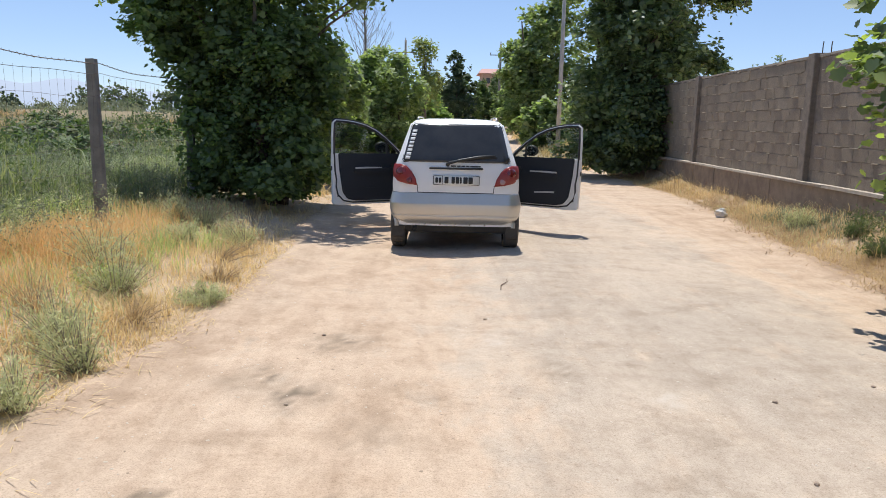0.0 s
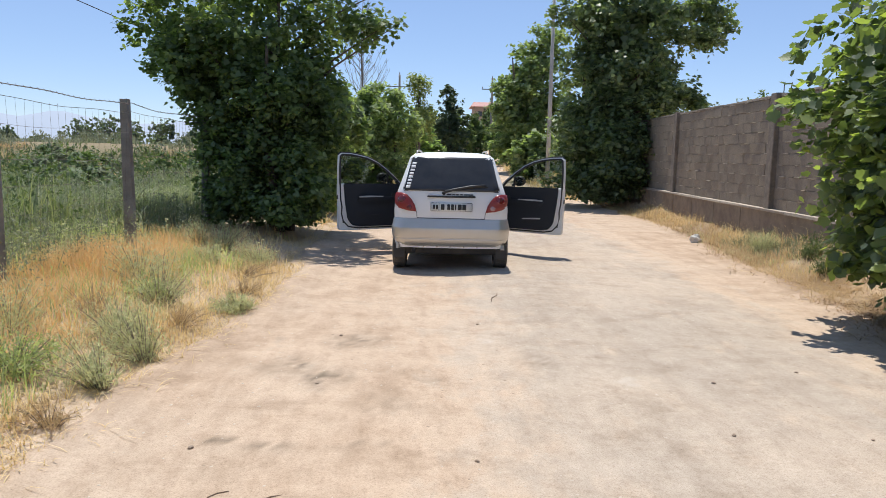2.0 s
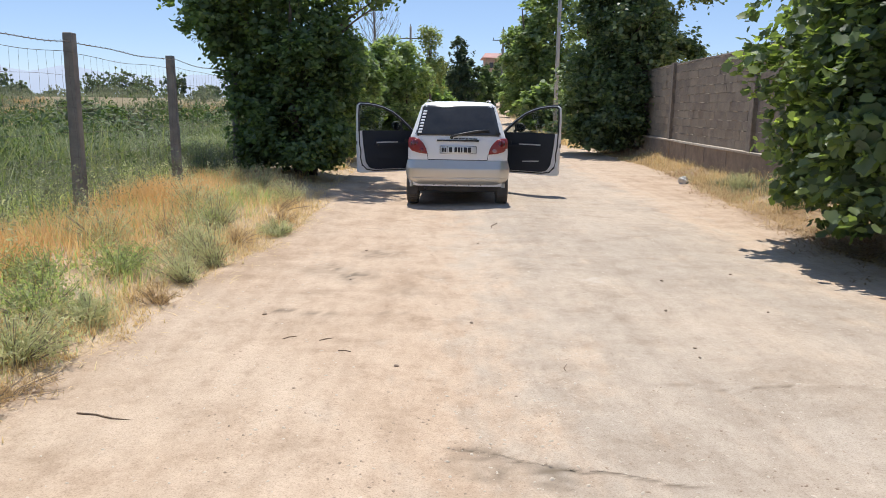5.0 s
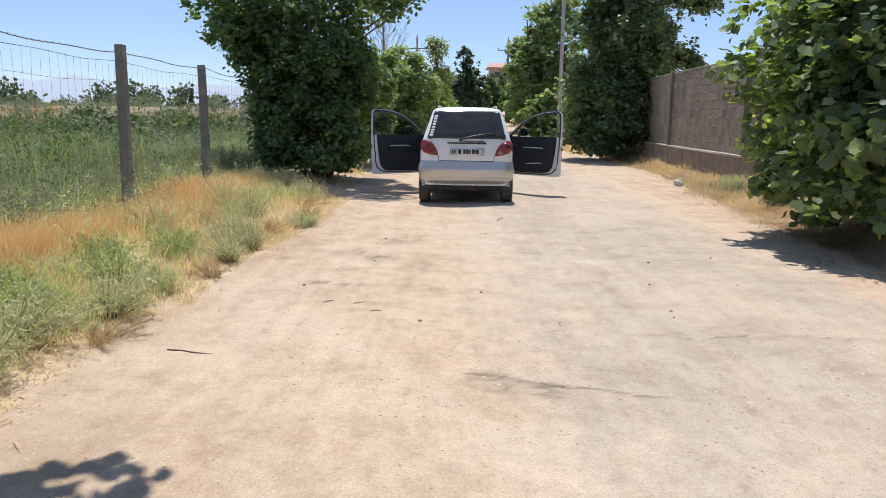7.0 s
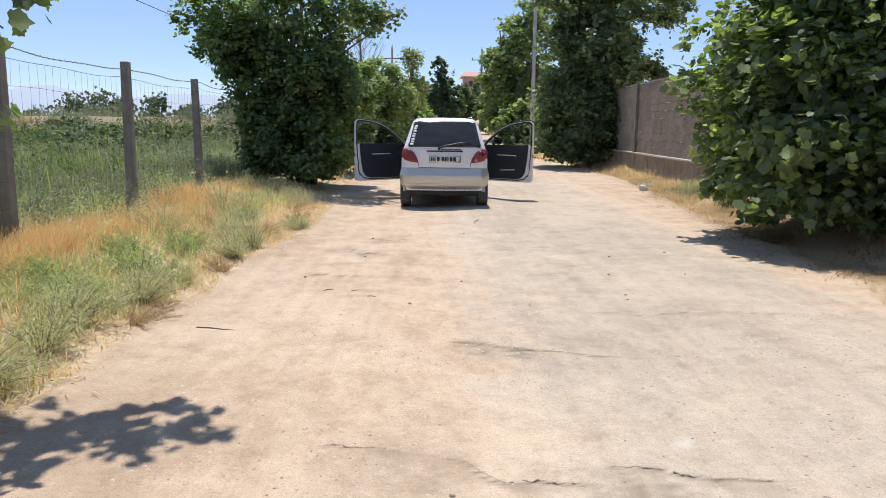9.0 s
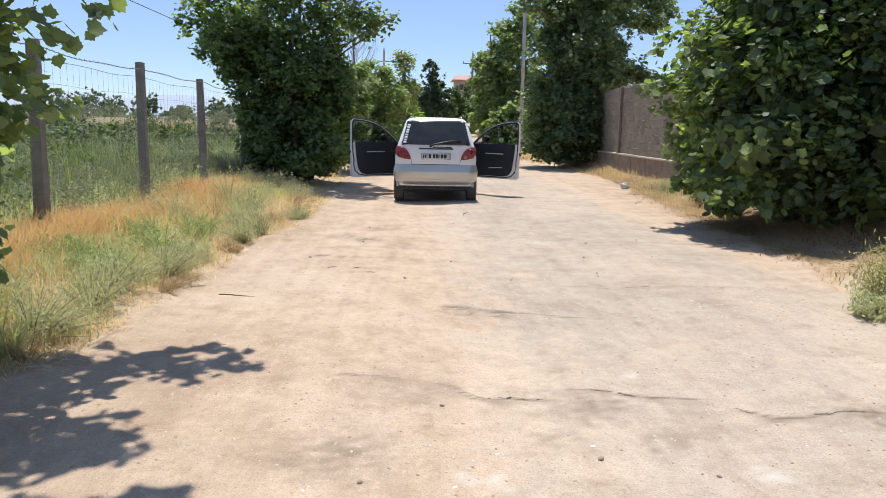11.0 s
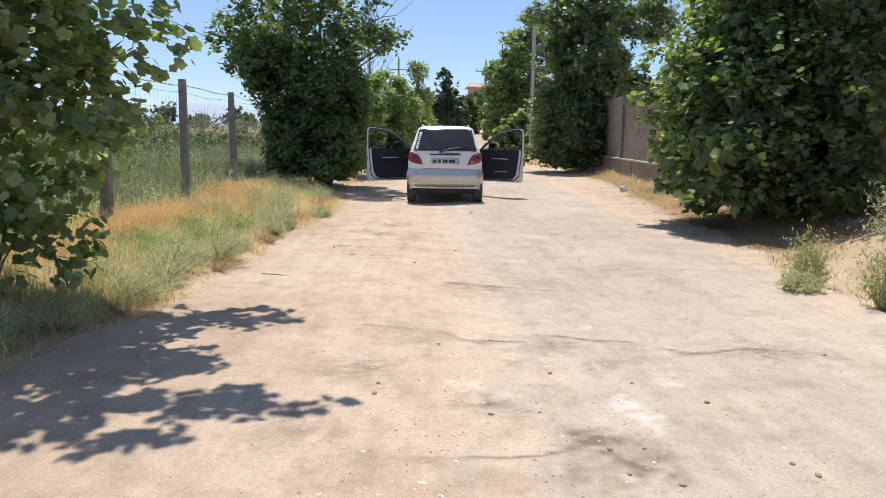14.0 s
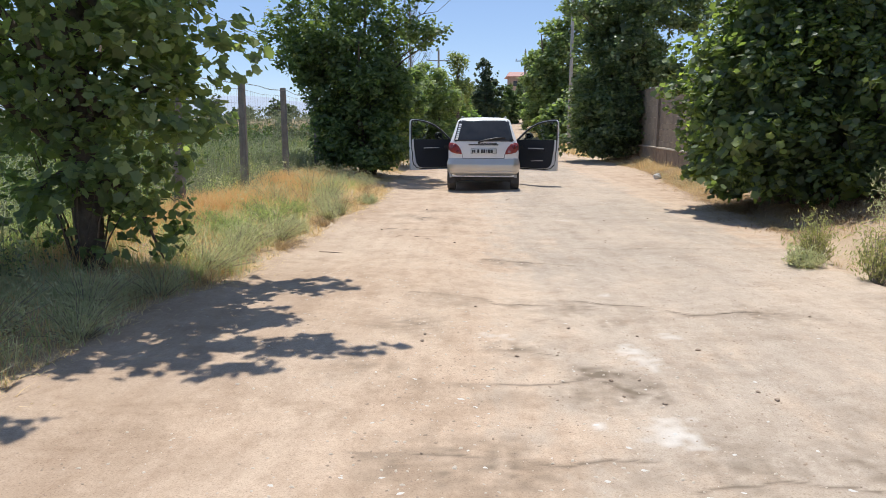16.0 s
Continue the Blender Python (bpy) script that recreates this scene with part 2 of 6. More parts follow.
    return tagged(ob, label=label, kind=kind)


def mesh_of(name, verts, faces, material, parent=None, label="", smooth=False):
    me = bpy.data.meshes.new(name)
    me.from_pydata(verts, [], faces)
    if smooth:
        me.polygons.foreach_set("use_smooth", [True] * len(me.polygons))
    me.materials.append(material)
    ob = new(name, me)
    if parent is not None:
        ob.parent = parent
    return tagged(ob, label=label)


def thing(name, at, label, category, group="", kind="", turn=0.0):
    ob = new(name)
    ob.matrix_basis = pose(*at, 0, 0, turn)
    return tagged(ob, label, category, group, kind)


def box(bm, x0, x1, y0, y1, z0, z1, bevel=0.0, jitter=0.0):
    r = bmesh.ops.create_cube(bm, size=1)
    bmesh.ops.scale(bm, vec=(x1 - x0, y1 - y0, z1 - z0), verts=r["verts"])
    bmesh.ops.translate(bm, vec=((x0 + x1) / 2, (y0 + y1) / 2, (z0 + z1) / 2), verts=r["verts"])
    vs = r["verts"]
    if bevel:
        es = list({e for v in vs for e in v.link_edges})
        vs = bmesh.ops.bevel(bm, geom=es, offset=bevel, segments=2, affect="EDGES", profile=0.6)["verts"]
    if jitter:
        for v in vs:
            v.co += Vector((random.uniform(-jitter, jitter), random.uniform(-jitter, jitter), random.uniform(-jitter, jitter)))
    return vs


def tube(bm, pts, radii, sides=8, caps=True):
    """A tapered tube along pts."""
    pts = [Vector(p) for p in pts]
    if isinstance(radii, (int, float)):
        radii = [radii] * len(pts)
    rings = []
    for i, p in enumerate(pts):
        d = (pts[min(i + 1, len(pts) - 1)] - pts[max(i - 1, 0)]).normalized()
        a = d.cross(Vector((0, 0, 1)) if abs(d.z) < 0.9 else Vector((1, 0, 0))).normalized()
        b = d.cross(a)
        rings.append([bm.verts.new(p + radii[i] * (math.cos(k * math.tau / sides) * a + math.sin(k * math.tau / sides) * b)) for k in range(sides)])
    for r0, r1 in zip(rings, rings[1:]):
        for k in range(sides):
            bm.faces.new((r0[k], r0[(k + 1) % sides], r1[(k + 1) % sides], r1[k]))
    if caps and sides > 2:
        bm.faces.new(rings[0][::-1])
        bm.faces.new(rings[-1])


def ball(bm, at, r, squash=(1, 1, 1), sub=1):
    v = bmesh.ops.create_icosphere(bm, subdivisions=sub, radius=r)["verts"]
    bmesh.ops.scale(bm, vec=squash, verts=v)
    bmesh.ops.translate(bm, vec=at, verts=v)
    return v


def smooth01(a, b, v):
    t = min(1.0, max(0.0, (v - a) / (b - a)))
    return t * t * (3 - 2 * t)


# ---------------------------------------------------------------- ground


def road_mid(y):
    return 0.9 + 0.2 * smooth01(0, 16, y) + (0.04 * (y - 14) if y > 14 else 0.0)


def road_left(y):
    near = -2.24 - 0.40 * smooth01(-0.4, -1.7, y) + 0.30 * smooth01(3, 6.5, y) + 0.2 * smooth01(1.0, 3.0, y) * smooth01(10.0, 8.5, y) + 0.08 * noise.noise((0.3, y * 0.8, 1.7)) + 0.05 * noise.noise((0.7, y * 2.6, 4.7))
    return near * (1 - smooth01(14, 22, y)) + (road_mid(y) - 2.7) * smooth01(14, 22, y)


def road_right(y):
    near = 3.2 + 0.35 * smooth01(0.5, 3.0, y) + 0.75 * smooth01(0, 8, y) + 0.9 * smooth01(7, 15, y) + 0.16 * noise.noise((4.3, y * 0.7, 5.1)) + 0.10 * noise.noise((2.3, y * 2.3, 8.1))
    return near * (1 - smooth01(20, 30, y)) + (road_mid(y) + 2.9) * smooth01(20, 30, y)


def far_rise(y):
    return 3.3 * smooth01(18, 150, y)


def ground_z(x, y):
    """Height of the land beside the road."""
    z = far_rise(y)
    l, r = road_left(y), road_right(y)
    if x < l:
        d = l - x
        z *= 1 - smooth01(7, 18, d)
        z += 0.16 * smooth01(0.0, 1.6, d) - 0.55 * smooth01(2.6, 9, d)
        z += 2.25 * smooth01(44, 76, y) * smooth01(7, 18, d)
        z += 0.05 * noise.noise((x * 0.9, y * 0.9, 0)) * smooth01(0, 0.6, d)
    elif x > r:
        d = x - r
        z += 0.50 * smooth01(0.1, 1.9, d)
        z += 0.05 * noise.noise((x * 0.9, y * 0.9, 3)) * smooth01(0, 0.6, d)
    return z


def grid_mesh(name, xs, ys, zf, material, label, category):
    verts = [(x, y, zf(x, y)) for y in ys for x in xs]
    n = len(xs)
    faces = [(j * n + i, j * n + i + 1, (j + 1) * n + i + 1, (j + 1) * n + i) for j in range(len(ys) - 1) for i in range(n - 1)]
    ob = mesh_of(name, verts, faces, material, smooth=True)
    return tagged(ob, label, category, kind="structure")


def spread(lo, hi, near, step, grow):
    """Coordinates fine around near[0]..near[1] and ever wider beyond."""
    mid = list(np.arange(near[0], near[1] + step / 2, step))
    out, s = [mid[-1]], step
    while out[-1] < hi:
        s *= grow
        out.append(out[-1] + s)
    back, s = [mid[0]], step
    while back[-1] > lo:
        s *= grow
        back.append(back[-1] - s)
    return [float(v) for v in back[:0:-1] + mid + out[1:]]


def under_road(x, y):
    z = ground_z(x, y)
    l, r = road_left(y), road_right(y)
    return z - 0.12 * smooth01(-0.06, 0.3, min(x - l, r - x)) if y < 125 else z


xs = spread(-2500, 2500, (-6.5, 8.0), 0.2, 1.16)
ys = spread(-2500, 4200, (-12.0, 24.0), 0.25, 1.13)
grid_mesh("ground", xs, ys, under_road, M_EARTH, "dry sandy earth beside a dusty track", "ground")

# broken edges of the old surface: lines along which it steps down, with a stain below the step and the step's shadow
# line painted into it
CRACKS = [
    ([(-0.05, 0.66), (0.16, 0.57), (0.33, 0.50), (0.42, 0.49)], 0.045),
    ([(0.40, 0.49), (0.6, 0.46), (0.9, 0.36)], 0.010),
    ([(-0.74, -1.0), (-0.12, -1.09), (0.01, -1.28), (0.33, -1.33)], 0.026),
    ([(0.48, -1.18), (0.68, -1.18), (0.89, -1.29), (1.15, -1.26)], 0.026),
    ([(1.26, -1.39), (1.42, -1.55), (1.7, -1.48), (2.09, -1.53)], 0.04),
    ([(-0.15, -2.42), (0.04, -2.52), (0.25, -2.6)], 0.024),
    ([(-0.57, -3.06), (-0.28, -3.12), (0.23, -3.09), (0.36, -3.03)], 0.024),
    ([(-0.74, -4.0), (-0.28, -4.01), (0.13, -4.05), (0.5, -4.0)], 0.04),
    ([(0.62, -4.25), (1.0, -4.18), (1.35, -4.24)], 0.02),
    ([(1.0, 1.55), (1.45, 1.42), (1.9, 1.45), (2.4, 1.35)], 0.010),
    ([(-1.3, 2.75), (-0.9, 2.7), (-0.4, 2.78)], 0.010),
]


def crack_depth(x, y):
    """(height lost, stain with painted step shadow) from the nearest broken edge."""
    dz = st = 0.0
    for pts, depth in CRACKS:
        if not (pts[0][0] - 0.6 < x < max(p[0] for p in pts) + 0.6) or abs(y - pts[0][1]) > 1.6:
            continue
        for (x0, y0), (x1, y1) in zip(pts, pts[1:]):
            ex, ey = x1 - x0, y1 - y0
            t = min(1.0, max(0.0, ((x - x0) * ex + (y - y0) * ey) / (ex * ex + ey * ey)))
            w = 0.055 * noise.noise((x * 4.5, 0.5 * y, 2.0)) + 0.016 * noise.noise((x * 22, 0.5 * y, 7.0))
            side = (ex * (y - y0) - ey * (x - x0)) / math.hypot(ex, ey) + w
            d = abs(side) if 0 < t < 1 else math.hypot(x - x0 - t * ex, y - y0 - t * ey)
            if d < 0.55 and 0.0 < t < 1.0 or d < 0.05:
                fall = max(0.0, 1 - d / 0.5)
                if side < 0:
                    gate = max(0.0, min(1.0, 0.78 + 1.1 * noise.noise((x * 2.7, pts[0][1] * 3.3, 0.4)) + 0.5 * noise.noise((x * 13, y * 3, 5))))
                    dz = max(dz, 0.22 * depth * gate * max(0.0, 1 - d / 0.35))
                    # narrow dark core: the step's shadow line put into the stain
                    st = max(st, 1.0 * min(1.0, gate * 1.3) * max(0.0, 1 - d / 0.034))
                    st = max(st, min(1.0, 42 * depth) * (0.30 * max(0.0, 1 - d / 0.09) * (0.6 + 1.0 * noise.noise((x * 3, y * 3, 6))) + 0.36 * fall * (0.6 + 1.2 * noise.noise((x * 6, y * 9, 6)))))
    return dz, st


BLOTCH = [(-0.74, 4.89, 0.30, 0.7), (-0.82, 3.86, 0.25, 0.7), (-1.1, 4.08, 0.3, 0.5), (-0.41, 3.39, 0.3, 0.35), (0.67, 4.41, 0.25, 0.4), (-0.66, -1.98, 0.35, 0.45),
          (-0.34, -1.25, 0.3, 0.35), (0.02, -2.48, 0.22, 0.5), (0.46, -2.98, 0.22, 0.95), (0.62, -3.2, 0.25, 0.7), (0.38, -3.34, 0.22, 0.6), (-0.1, -4.16, 0.4, 0.5), (-0.55, -4.1, 0.3, 0.45), (1.4, -4.05, 0.35, 0.5), (-0.9, -2.9, 0.3, 0.4), (0.55, -1.42, 0.3, 0.45), (0.76, -1.85, 0.2, 0.35), (0.28, -1.81, 0.25, 0.3),
          (1.9, -1.54, 0.28, 0.55), (2.14, -1.66, 0.3, 0.45), (0.02, 0.53, 0.17, 0.8), (0.3, 0.40, 0.13, 0.9), (-0.4, -4.05, 0.35, 0.45), (0.9, -4.1, 0.4, 0.4)]
CHALK = [(1.08, -2.13, 0.08, 0.7), (0.77, -2.52, 0.10, 0.9), (0.80, -2.71, 0.09, 0.7), (-0.14, -2.18, 0.04, 0.6), (-0.02, -2.2, 0.05, 0.6), (0.9, -0.91, 0.05, 0.6),
         (0.68, -3.74, 0.13, 0.95), (0.33, -3.66, 0.05, 0.95), (1.2, 3.95, 0.09, 0.4), (0.3, 5.0, 0.10, 0.3)]


def road_z(x, y):
    z = far_rise(y) + 0.03 * noise.noise((x * 0.5, y * 0.35, 9)) + 0.012 * noise.noise((x * 2.1, y * 1.6, 4))
    z -= 0.025 * (math.exp(-((x - 0.0) / 0.3) ** 2) + math.exp(-((x - 1.5) / 0.3) ** 2)) * (0.6 + 0.4 * noise.noise((y * 0.3, 1, 1)))
    if y < 9:
        z += 0.004 * noise.noise((x * 9, y * 9, 1))
    return z


def road_wear(x, y):
    """Greyer old surface in the middle, strongest on the stretch with the broken edges."""
    mid = smooth01(-0.5, 1.0, x + 0.35 * noise.noise((x * 0.8, y * 0.6, 2.5))) * smooth01(3.8, 2.6, x - 0.2 * noise.noise((y * 0.4, 5, 5)))
    side = smooth01(-2.4, -0.9, x + 0.3 * noise.noise((x * 0.9, y * 0.5, 6.5)))
    return 0.15 + 0.3 * side + 0.45 * mid - 0.04 * smooth01(1.0, -2.0, y)



def land_z(x, y):
    """Top of the land, the road's edge included."""
    z = ground_z(x, y)
    e = min(x - road_left(y), road_right(y) - x) + 0.22
    if e > 0 and y < 24:
        z = max(z, road_z(x, y) + 0.03 * smooth01(0.6, 0.1, e) - 0.10 * smooth01(0.24, 0.0, e))
    return z


def build_road():
    ys = [float(v) for v in np.arange(-11.5, -6.5, 0.08)] + [float(v) for v in np.arange(-6.5, -4.3, 0.03)] + [float(v) for v in np.arange(-4.3, 0.8, 0.012)] + [float(v) for v in np.arange(0.8, 2.2, 0.036)] + [float(v) for v in np.arange(2.2, 9.0, 0.07)] + [float(v) for v in np.arange(9.0, 24.0, 0.15)] + [float(v) for v in np.arange(24.0, 126.0, 1.2)]
    n = 136
    verts, wear = [], []
    for y in ys:
        l, r = road_left(y) - 0.22, road_right(y) + 0.22
        for i in range(n):
            u = i / (n - 1)
            x = l + (r - l) * u
            e = min(x - l, r - x)
            z = road_z(x, y)
            dz = st = ch = 0.0
            if y < 9:
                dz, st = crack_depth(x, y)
                for bx, by, br, ba in BLOTCH:
                    d = math.hypot(x - bx, (y - by) * 0.8) / br + 0.35 * noise.noise((x * 5, y * 5, 8))
                    st = max(st, 1.5 * ba * max(0.0, 1 - d) * max(0.0, 0.6 + 1.0 * noise.noise((x * 14, y * 7, 3)) + 0.9 * noise.noise((x * 40, y * 19, 5))))
                for bx, by, br, ba in CHALK:
                    d = math.hypot(x - bx, (y - by) * 0.6) / br + 1.1 * noise.noise((x * 30, y * 13, 8))
                    ch = max(ch, 0.62 * ba * min(1.0, 1.2 * max(0.0, 1 - d)))
            z += 0.03 * smooth01(0.6, 0.1, e) - dz - 0.10 * smooth01(0.24, 0.0, e + 0.05 * noise.noise((x * 6, y * 6, 2)))
            verts.append((x, y, z))
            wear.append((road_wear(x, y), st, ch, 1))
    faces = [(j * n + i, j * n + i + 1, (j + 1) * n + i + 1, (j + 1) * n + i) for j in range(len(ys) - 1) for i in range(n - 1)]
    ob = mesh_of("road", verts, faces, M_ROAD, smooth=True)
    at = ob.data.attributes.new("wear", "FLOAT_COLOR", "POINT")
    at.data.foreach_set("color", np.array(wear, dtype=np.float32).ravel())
    tagged(ob, "pale dusty unpaved road with broken worn patches", "road", kind="structure")


build_road()
M_CRACK_SHADE = surface("brown shade line of a crack", (0.27, 0.21, 0.155), (0.19, 0.148, 0.108), 0.95, 20, 120, 0.4)
for pts, depth in CRACKS[:5]:            # flat strip, the edge's shadow painted dark, widest where it is deepest
    rows = []
    for (x0, y0), (x1, y1) in zip(pts, pts[1:]):
        k = max(2, int(math.hypot(x1 - x0, y1 - y0) / 0.012))
        for i in range(k):
            x, y = x0 + (x1 - x0) * i / k, y0 + (y1 - y0) * i / k
            y += -0.055 * noise.noise((x * 4.5, 0.5 * y, 2.0)) - 0.016 * noise.noise((x * 22, 0.5 * y, 7.0)) + 0.006 * noise.noise((x * 70, y, 3.0))
            strip_half = min(0.006, 0.16 * depth) * max(0.0, 0.45 + 1.5 * noise.noise((x * 3.4, pts[0][1] * 3.3, 0.4)) + 0.6 * noise.noise((x * 30, y, 1.0)))
            rows.append((x, y, strip_half))
    verts = [(x, y + s * w, road_z(x, y) - crack_depth(x, y)[0] + 0.002) for x, y, w in rows for s in (-0.8, 0.8)]
    ob = mesh_of("crack_shade", verts, [(2 * i, 2 * i + 2, 2 * i + 3, 2 * i + 1) for i in range(len(rows) - 1)], M_CRACK_SHADE, bpy.data.objects["road"])

# ---------------------------------------------------------------- plants
PLANE_HALF = [(0, 0), (0.46, 0.02), (0.27, 0.26), (0.56, 0.54), (0.22, 0.58), (0, 1.0)]
PLANE5_HALF = [(0, 0.02), (0.31, -0.07), (0.57, 0.36), (0.32, 0.54), (0, 1.0)]
JAGGED_HALF = [(0, 0.03), (0.22, -0.05), (0.44, 0.08), (0.41, 0.22), (0.60, 0.42), (0.44, 0.53), (0.36, 0.70), (0.21, 0.72), (0, 1.0)]
LOBED_HALF = [(0, 0), (0.42, 0.22), (0.22, 0.48), (0, 1.0)]
SPRIG_HALF = [(0, 0), (0.34, 0.5), (0, 1.0)]
OVAL_HALF = [(0, 0), (0.22, 0.3), (0.18, 0.65), (0, 1.0)]


def leaf_template(half, fold=0.18):
    right = [(x, y, fold * x + 0.12 * y * y) for x, y in half]
    left = [(-x, y, fold * x + 0.12 * y * y) for x, y in half[1:-1]]
    n = len(half)
    verts = np.array(right + left)
    faces = [tuple(range(n)), tuple([0, n - 1] + list(range(2 * n - 3, n - 1, -1)))]
    return verts - np.array((0, 0.5, 0)), faces


def leaves_mesh(name, centers, normals, sizes, template, rng, material, parent, label="", rise=-0.9):
    """One mesh of many leaves, each turned about its normal."""
    tv, tf = template
    n = len(centers)
    nrm = normals / np.maximum(np.linalg.norm(normals, axis=1, keepdims=True), 1e-6)
    ref = rng.normal(size=(n, 3))
    ref[:, 2] += rise
    a = ref - (ref * nrm).sum(1, keepdims=True) * nrm
    a /= np.maximum(np.linalg.norm(a, axis=1, keepdims=True), 1e-6)
    b = np.cross(a, nrm)
    pts = (b[:, None, :] * tv[None, :, 0, None] + a[:, None, :] * tv[None, :, 1, None] + nrm[:, None, :] * tv[None, :, 2, None]) * sizes[:, None, None] + centers[:, None, :]
    k = len(tv)
    co = pts.reshape(-1, 3)
    counts, loops = [], []
    for f in tf:
        loops.append(np.array(f)[None, :] + (np.arange(n) * k)[:, None])
        counts.append(len(f))
    me = bpy.data.meshes.new(name)
    me.vertices.add(n * k)
    me.vertices.foreach_set("co", co.astype(np.float32).ravel())
    flat = np.concatenate(loops, axis=1).ravel().astype(np.int32)
    me.loops.add(len(flat))
    me.loops.foreach_set("vertex_index", flat)
    lens = np.tile(np.array(counts), n)
    starts = np.concatenate(([0], np.cumsum(lens)[:-1]))
    me.polygons.add(len(lens))
    me.polygons.foreach_set("loop_start", starts.astype(np.int32))
    me.update(calc_edges=True)
    me.materials.append(material)
    ob = new(name, me)
    ob.parent = parent
    return tagged(ob, label=label)


def crown_points(blobs, n, rng, clump=0.22, per=14, shell=0.55, ragged=0.12, face=0.35, airy=None):
    """Leaf places and normals: boughs over the outside of some ellipsoids ((x, y, z), (rx, ry, rz)), sprays of leaves on the
    upper and outer side of each bough, and leaves deep inside that close the crown."""
    mean = np.array([(r[0] * r[1] * r[2]) ** (1 / 3) for _, r in blobs])
    knob = np.minimum(1.5 * clump, 0.75 * np.array([min(r) for _, r in blobs]))
    many = np.maximum(3, (3.6 * (mean / knob) ** 2)).astype(int)
    home = np.repeat(np.arange(len(blobs)), many)
    c0, r0, br = np.array([b[0] for b in blobs])[home], np.array([b[1] for b in blobs])[home], knob[home]
    d = rng.normal(size=(len(home), 3))
    d /= np.linalg.norm(d, axis=1, keepdims=True)
    bc = c0 + d * r0 * ((0.71 + 0.4 * (shell - 0.55)) + 0.26 * rng.random(len(home)) + ragged * rng.normal(size=len(home)).clip(-1.5, 1.5))[:, None]
    br = br * (0.65 + 0.7 * rng.random(len(home)))
    cl = max(1, n // per)
    area = br ** 2
    mass = mean ** 2
    if airy:                         # thinner towards the top: (from height, to height, share left)
        lo, hi, left = airy
        area = area * (1 - (1 - left) * ((bc[:, 2] - lo) / (hi - lo)).clip(0, 1))
        mass = mass * (1 - (1 - left) * ((np.array([b[0][2] for b in blobs]) - lo) / (hi - lo)).clip(0, 1))
    pick = rng.choice(len(home), cl, p=area / area.sum())
    e = rng.normal(size=(cl, 3)) + 0.6 * d[pick] + np.array((0, 0, 0.55))
    e /= np.linalg.norm(e, axis=1, keepdims=True)
    cc = bc[pick] + e * (br[pick] * (0.55 + 0.5 * rng.random(cl)))[:, None] * np.array((1, 1, 0.8))
    idx = np.repeat(np.arange(cl), per)
    axis = e * 0.8 + np.array((0, 0, 0.25)) + rng.normal(size=e.shape) * 0.4
    axis /= np.linalg.norm(axis, axis=1, keepdims=True)
    along = rng.random(cl * per) * 1.4 - 0.7
    pts = cc[idx] + axis[idx] * (along * 0.8 * clump)[:, None] + rng.normal(size=(cl * per, 3)) * (0.30 * clump)
    nrm = e[idx] * face + np.array((0, 0, 1.15 - face)) + rng.normal(size=pts.shape) * 0.45
    m = n // 4
    pick = rng.choice(len(blobs), m, p=mass / mass.sum())
    d = rng.normal(size=(m, 3))
    d /= np.linalg.norm(d, axis=1, keepdims=True)
    deep = np.array([b[0] for b in blobs])[pick] + d * np.array([b[1] for b in blobs])[pick] * (0.2 + 0.5 * rng.random(m))[:, None]
    return np.concatenate((pts, deep)), np.concatenate((nrm, d + rng.normal(size=d.shape))), cc


def build_tree(name, at, label, trunk, blobs, n, size, material, seed, stems=1, group="", per=14, clump=0.22, half=PLANE_HALF, limbs=10, floor=0.12, shell=0.55, ceiling=99.0, ragged=0.12, face=0.35, airy=None, core=1.0):
    """A tapered trunk with limbs and a crown of single leaves; blobs are relative to the foot, core scales the leaves inside."""
    rng = np.random.default_rng(seed)
    rnd = random.Random(seed)
    root = thing(name, at, label, "bush" if "bush" in name else "tree", group)
    pts, nrm, cc = crown_points(blobs, n, rng, clump, per, shell, ragged, face, airy)
    sizes = size * (0.55 + 0.75 * rng.random(len(pts)))
    sizes[len(cc) * per:] *= core
    keep = (pts[:, 2] > floor) & (pts[:, 2] < ceiling)
    pts, nrm, sizes = pts[keep], nrm[keep], sizes[keep]
    leaves_mesh("crown", pts, nrm, sizes, leaf_template(half), rng, material, root)
    h, r = trunk
    bm = bmesh.new()
    for s in range(stems):
        a = s * math.tau / max(stems, 1) + 0.4
        lean = 0.0 if stems == 1 else 0.16
        sx, sy = (0, 0) if stems == 1 else (0.16 * math.cos(a), 0.16 * math.sin(a))
        path = [(sx + lean * h * t * math.cos(a) + 0.05 * math.sin(5 * t + s), sy + lean * h * t * math.sin(a) + 0.04 * math.cos(4 * t + s), h * t - 0.05) for t in (0, 0.06, 0.3, 0.55, 0.8, 1.0)]
        tube(bm, path, [r * 1.5, r * 1.08, r * 0.92, r * 0.75, r * 0.5, r * 0.2], 9)
    part("trunk", bm, M_BARK, root, smooth=True)
    for k in range(limbs):
        bm = bmesh.new()
        c = Vector(cc[rnd.randrange(len(cc))])
        z0 = min(h * 0.9, max(0.25 * h, c.z * rnd.uniform(0.35, 0.75)))
        s = Vector((0, 0, z0))
        mid = s.lerp(c, 0.5) + Vector((rnd.uniform(-0.1, 0.1), rnd.uniform(-0.1, 0.1), 0.12))
        tube(bm, [s, s.lerp(mid, 0.5), mid, c], [r * 0.42, r * 0.33, r * 0.22, 0.006], 6)
        part("limb", bm, M_BARK, root, smooth=True)
    return root


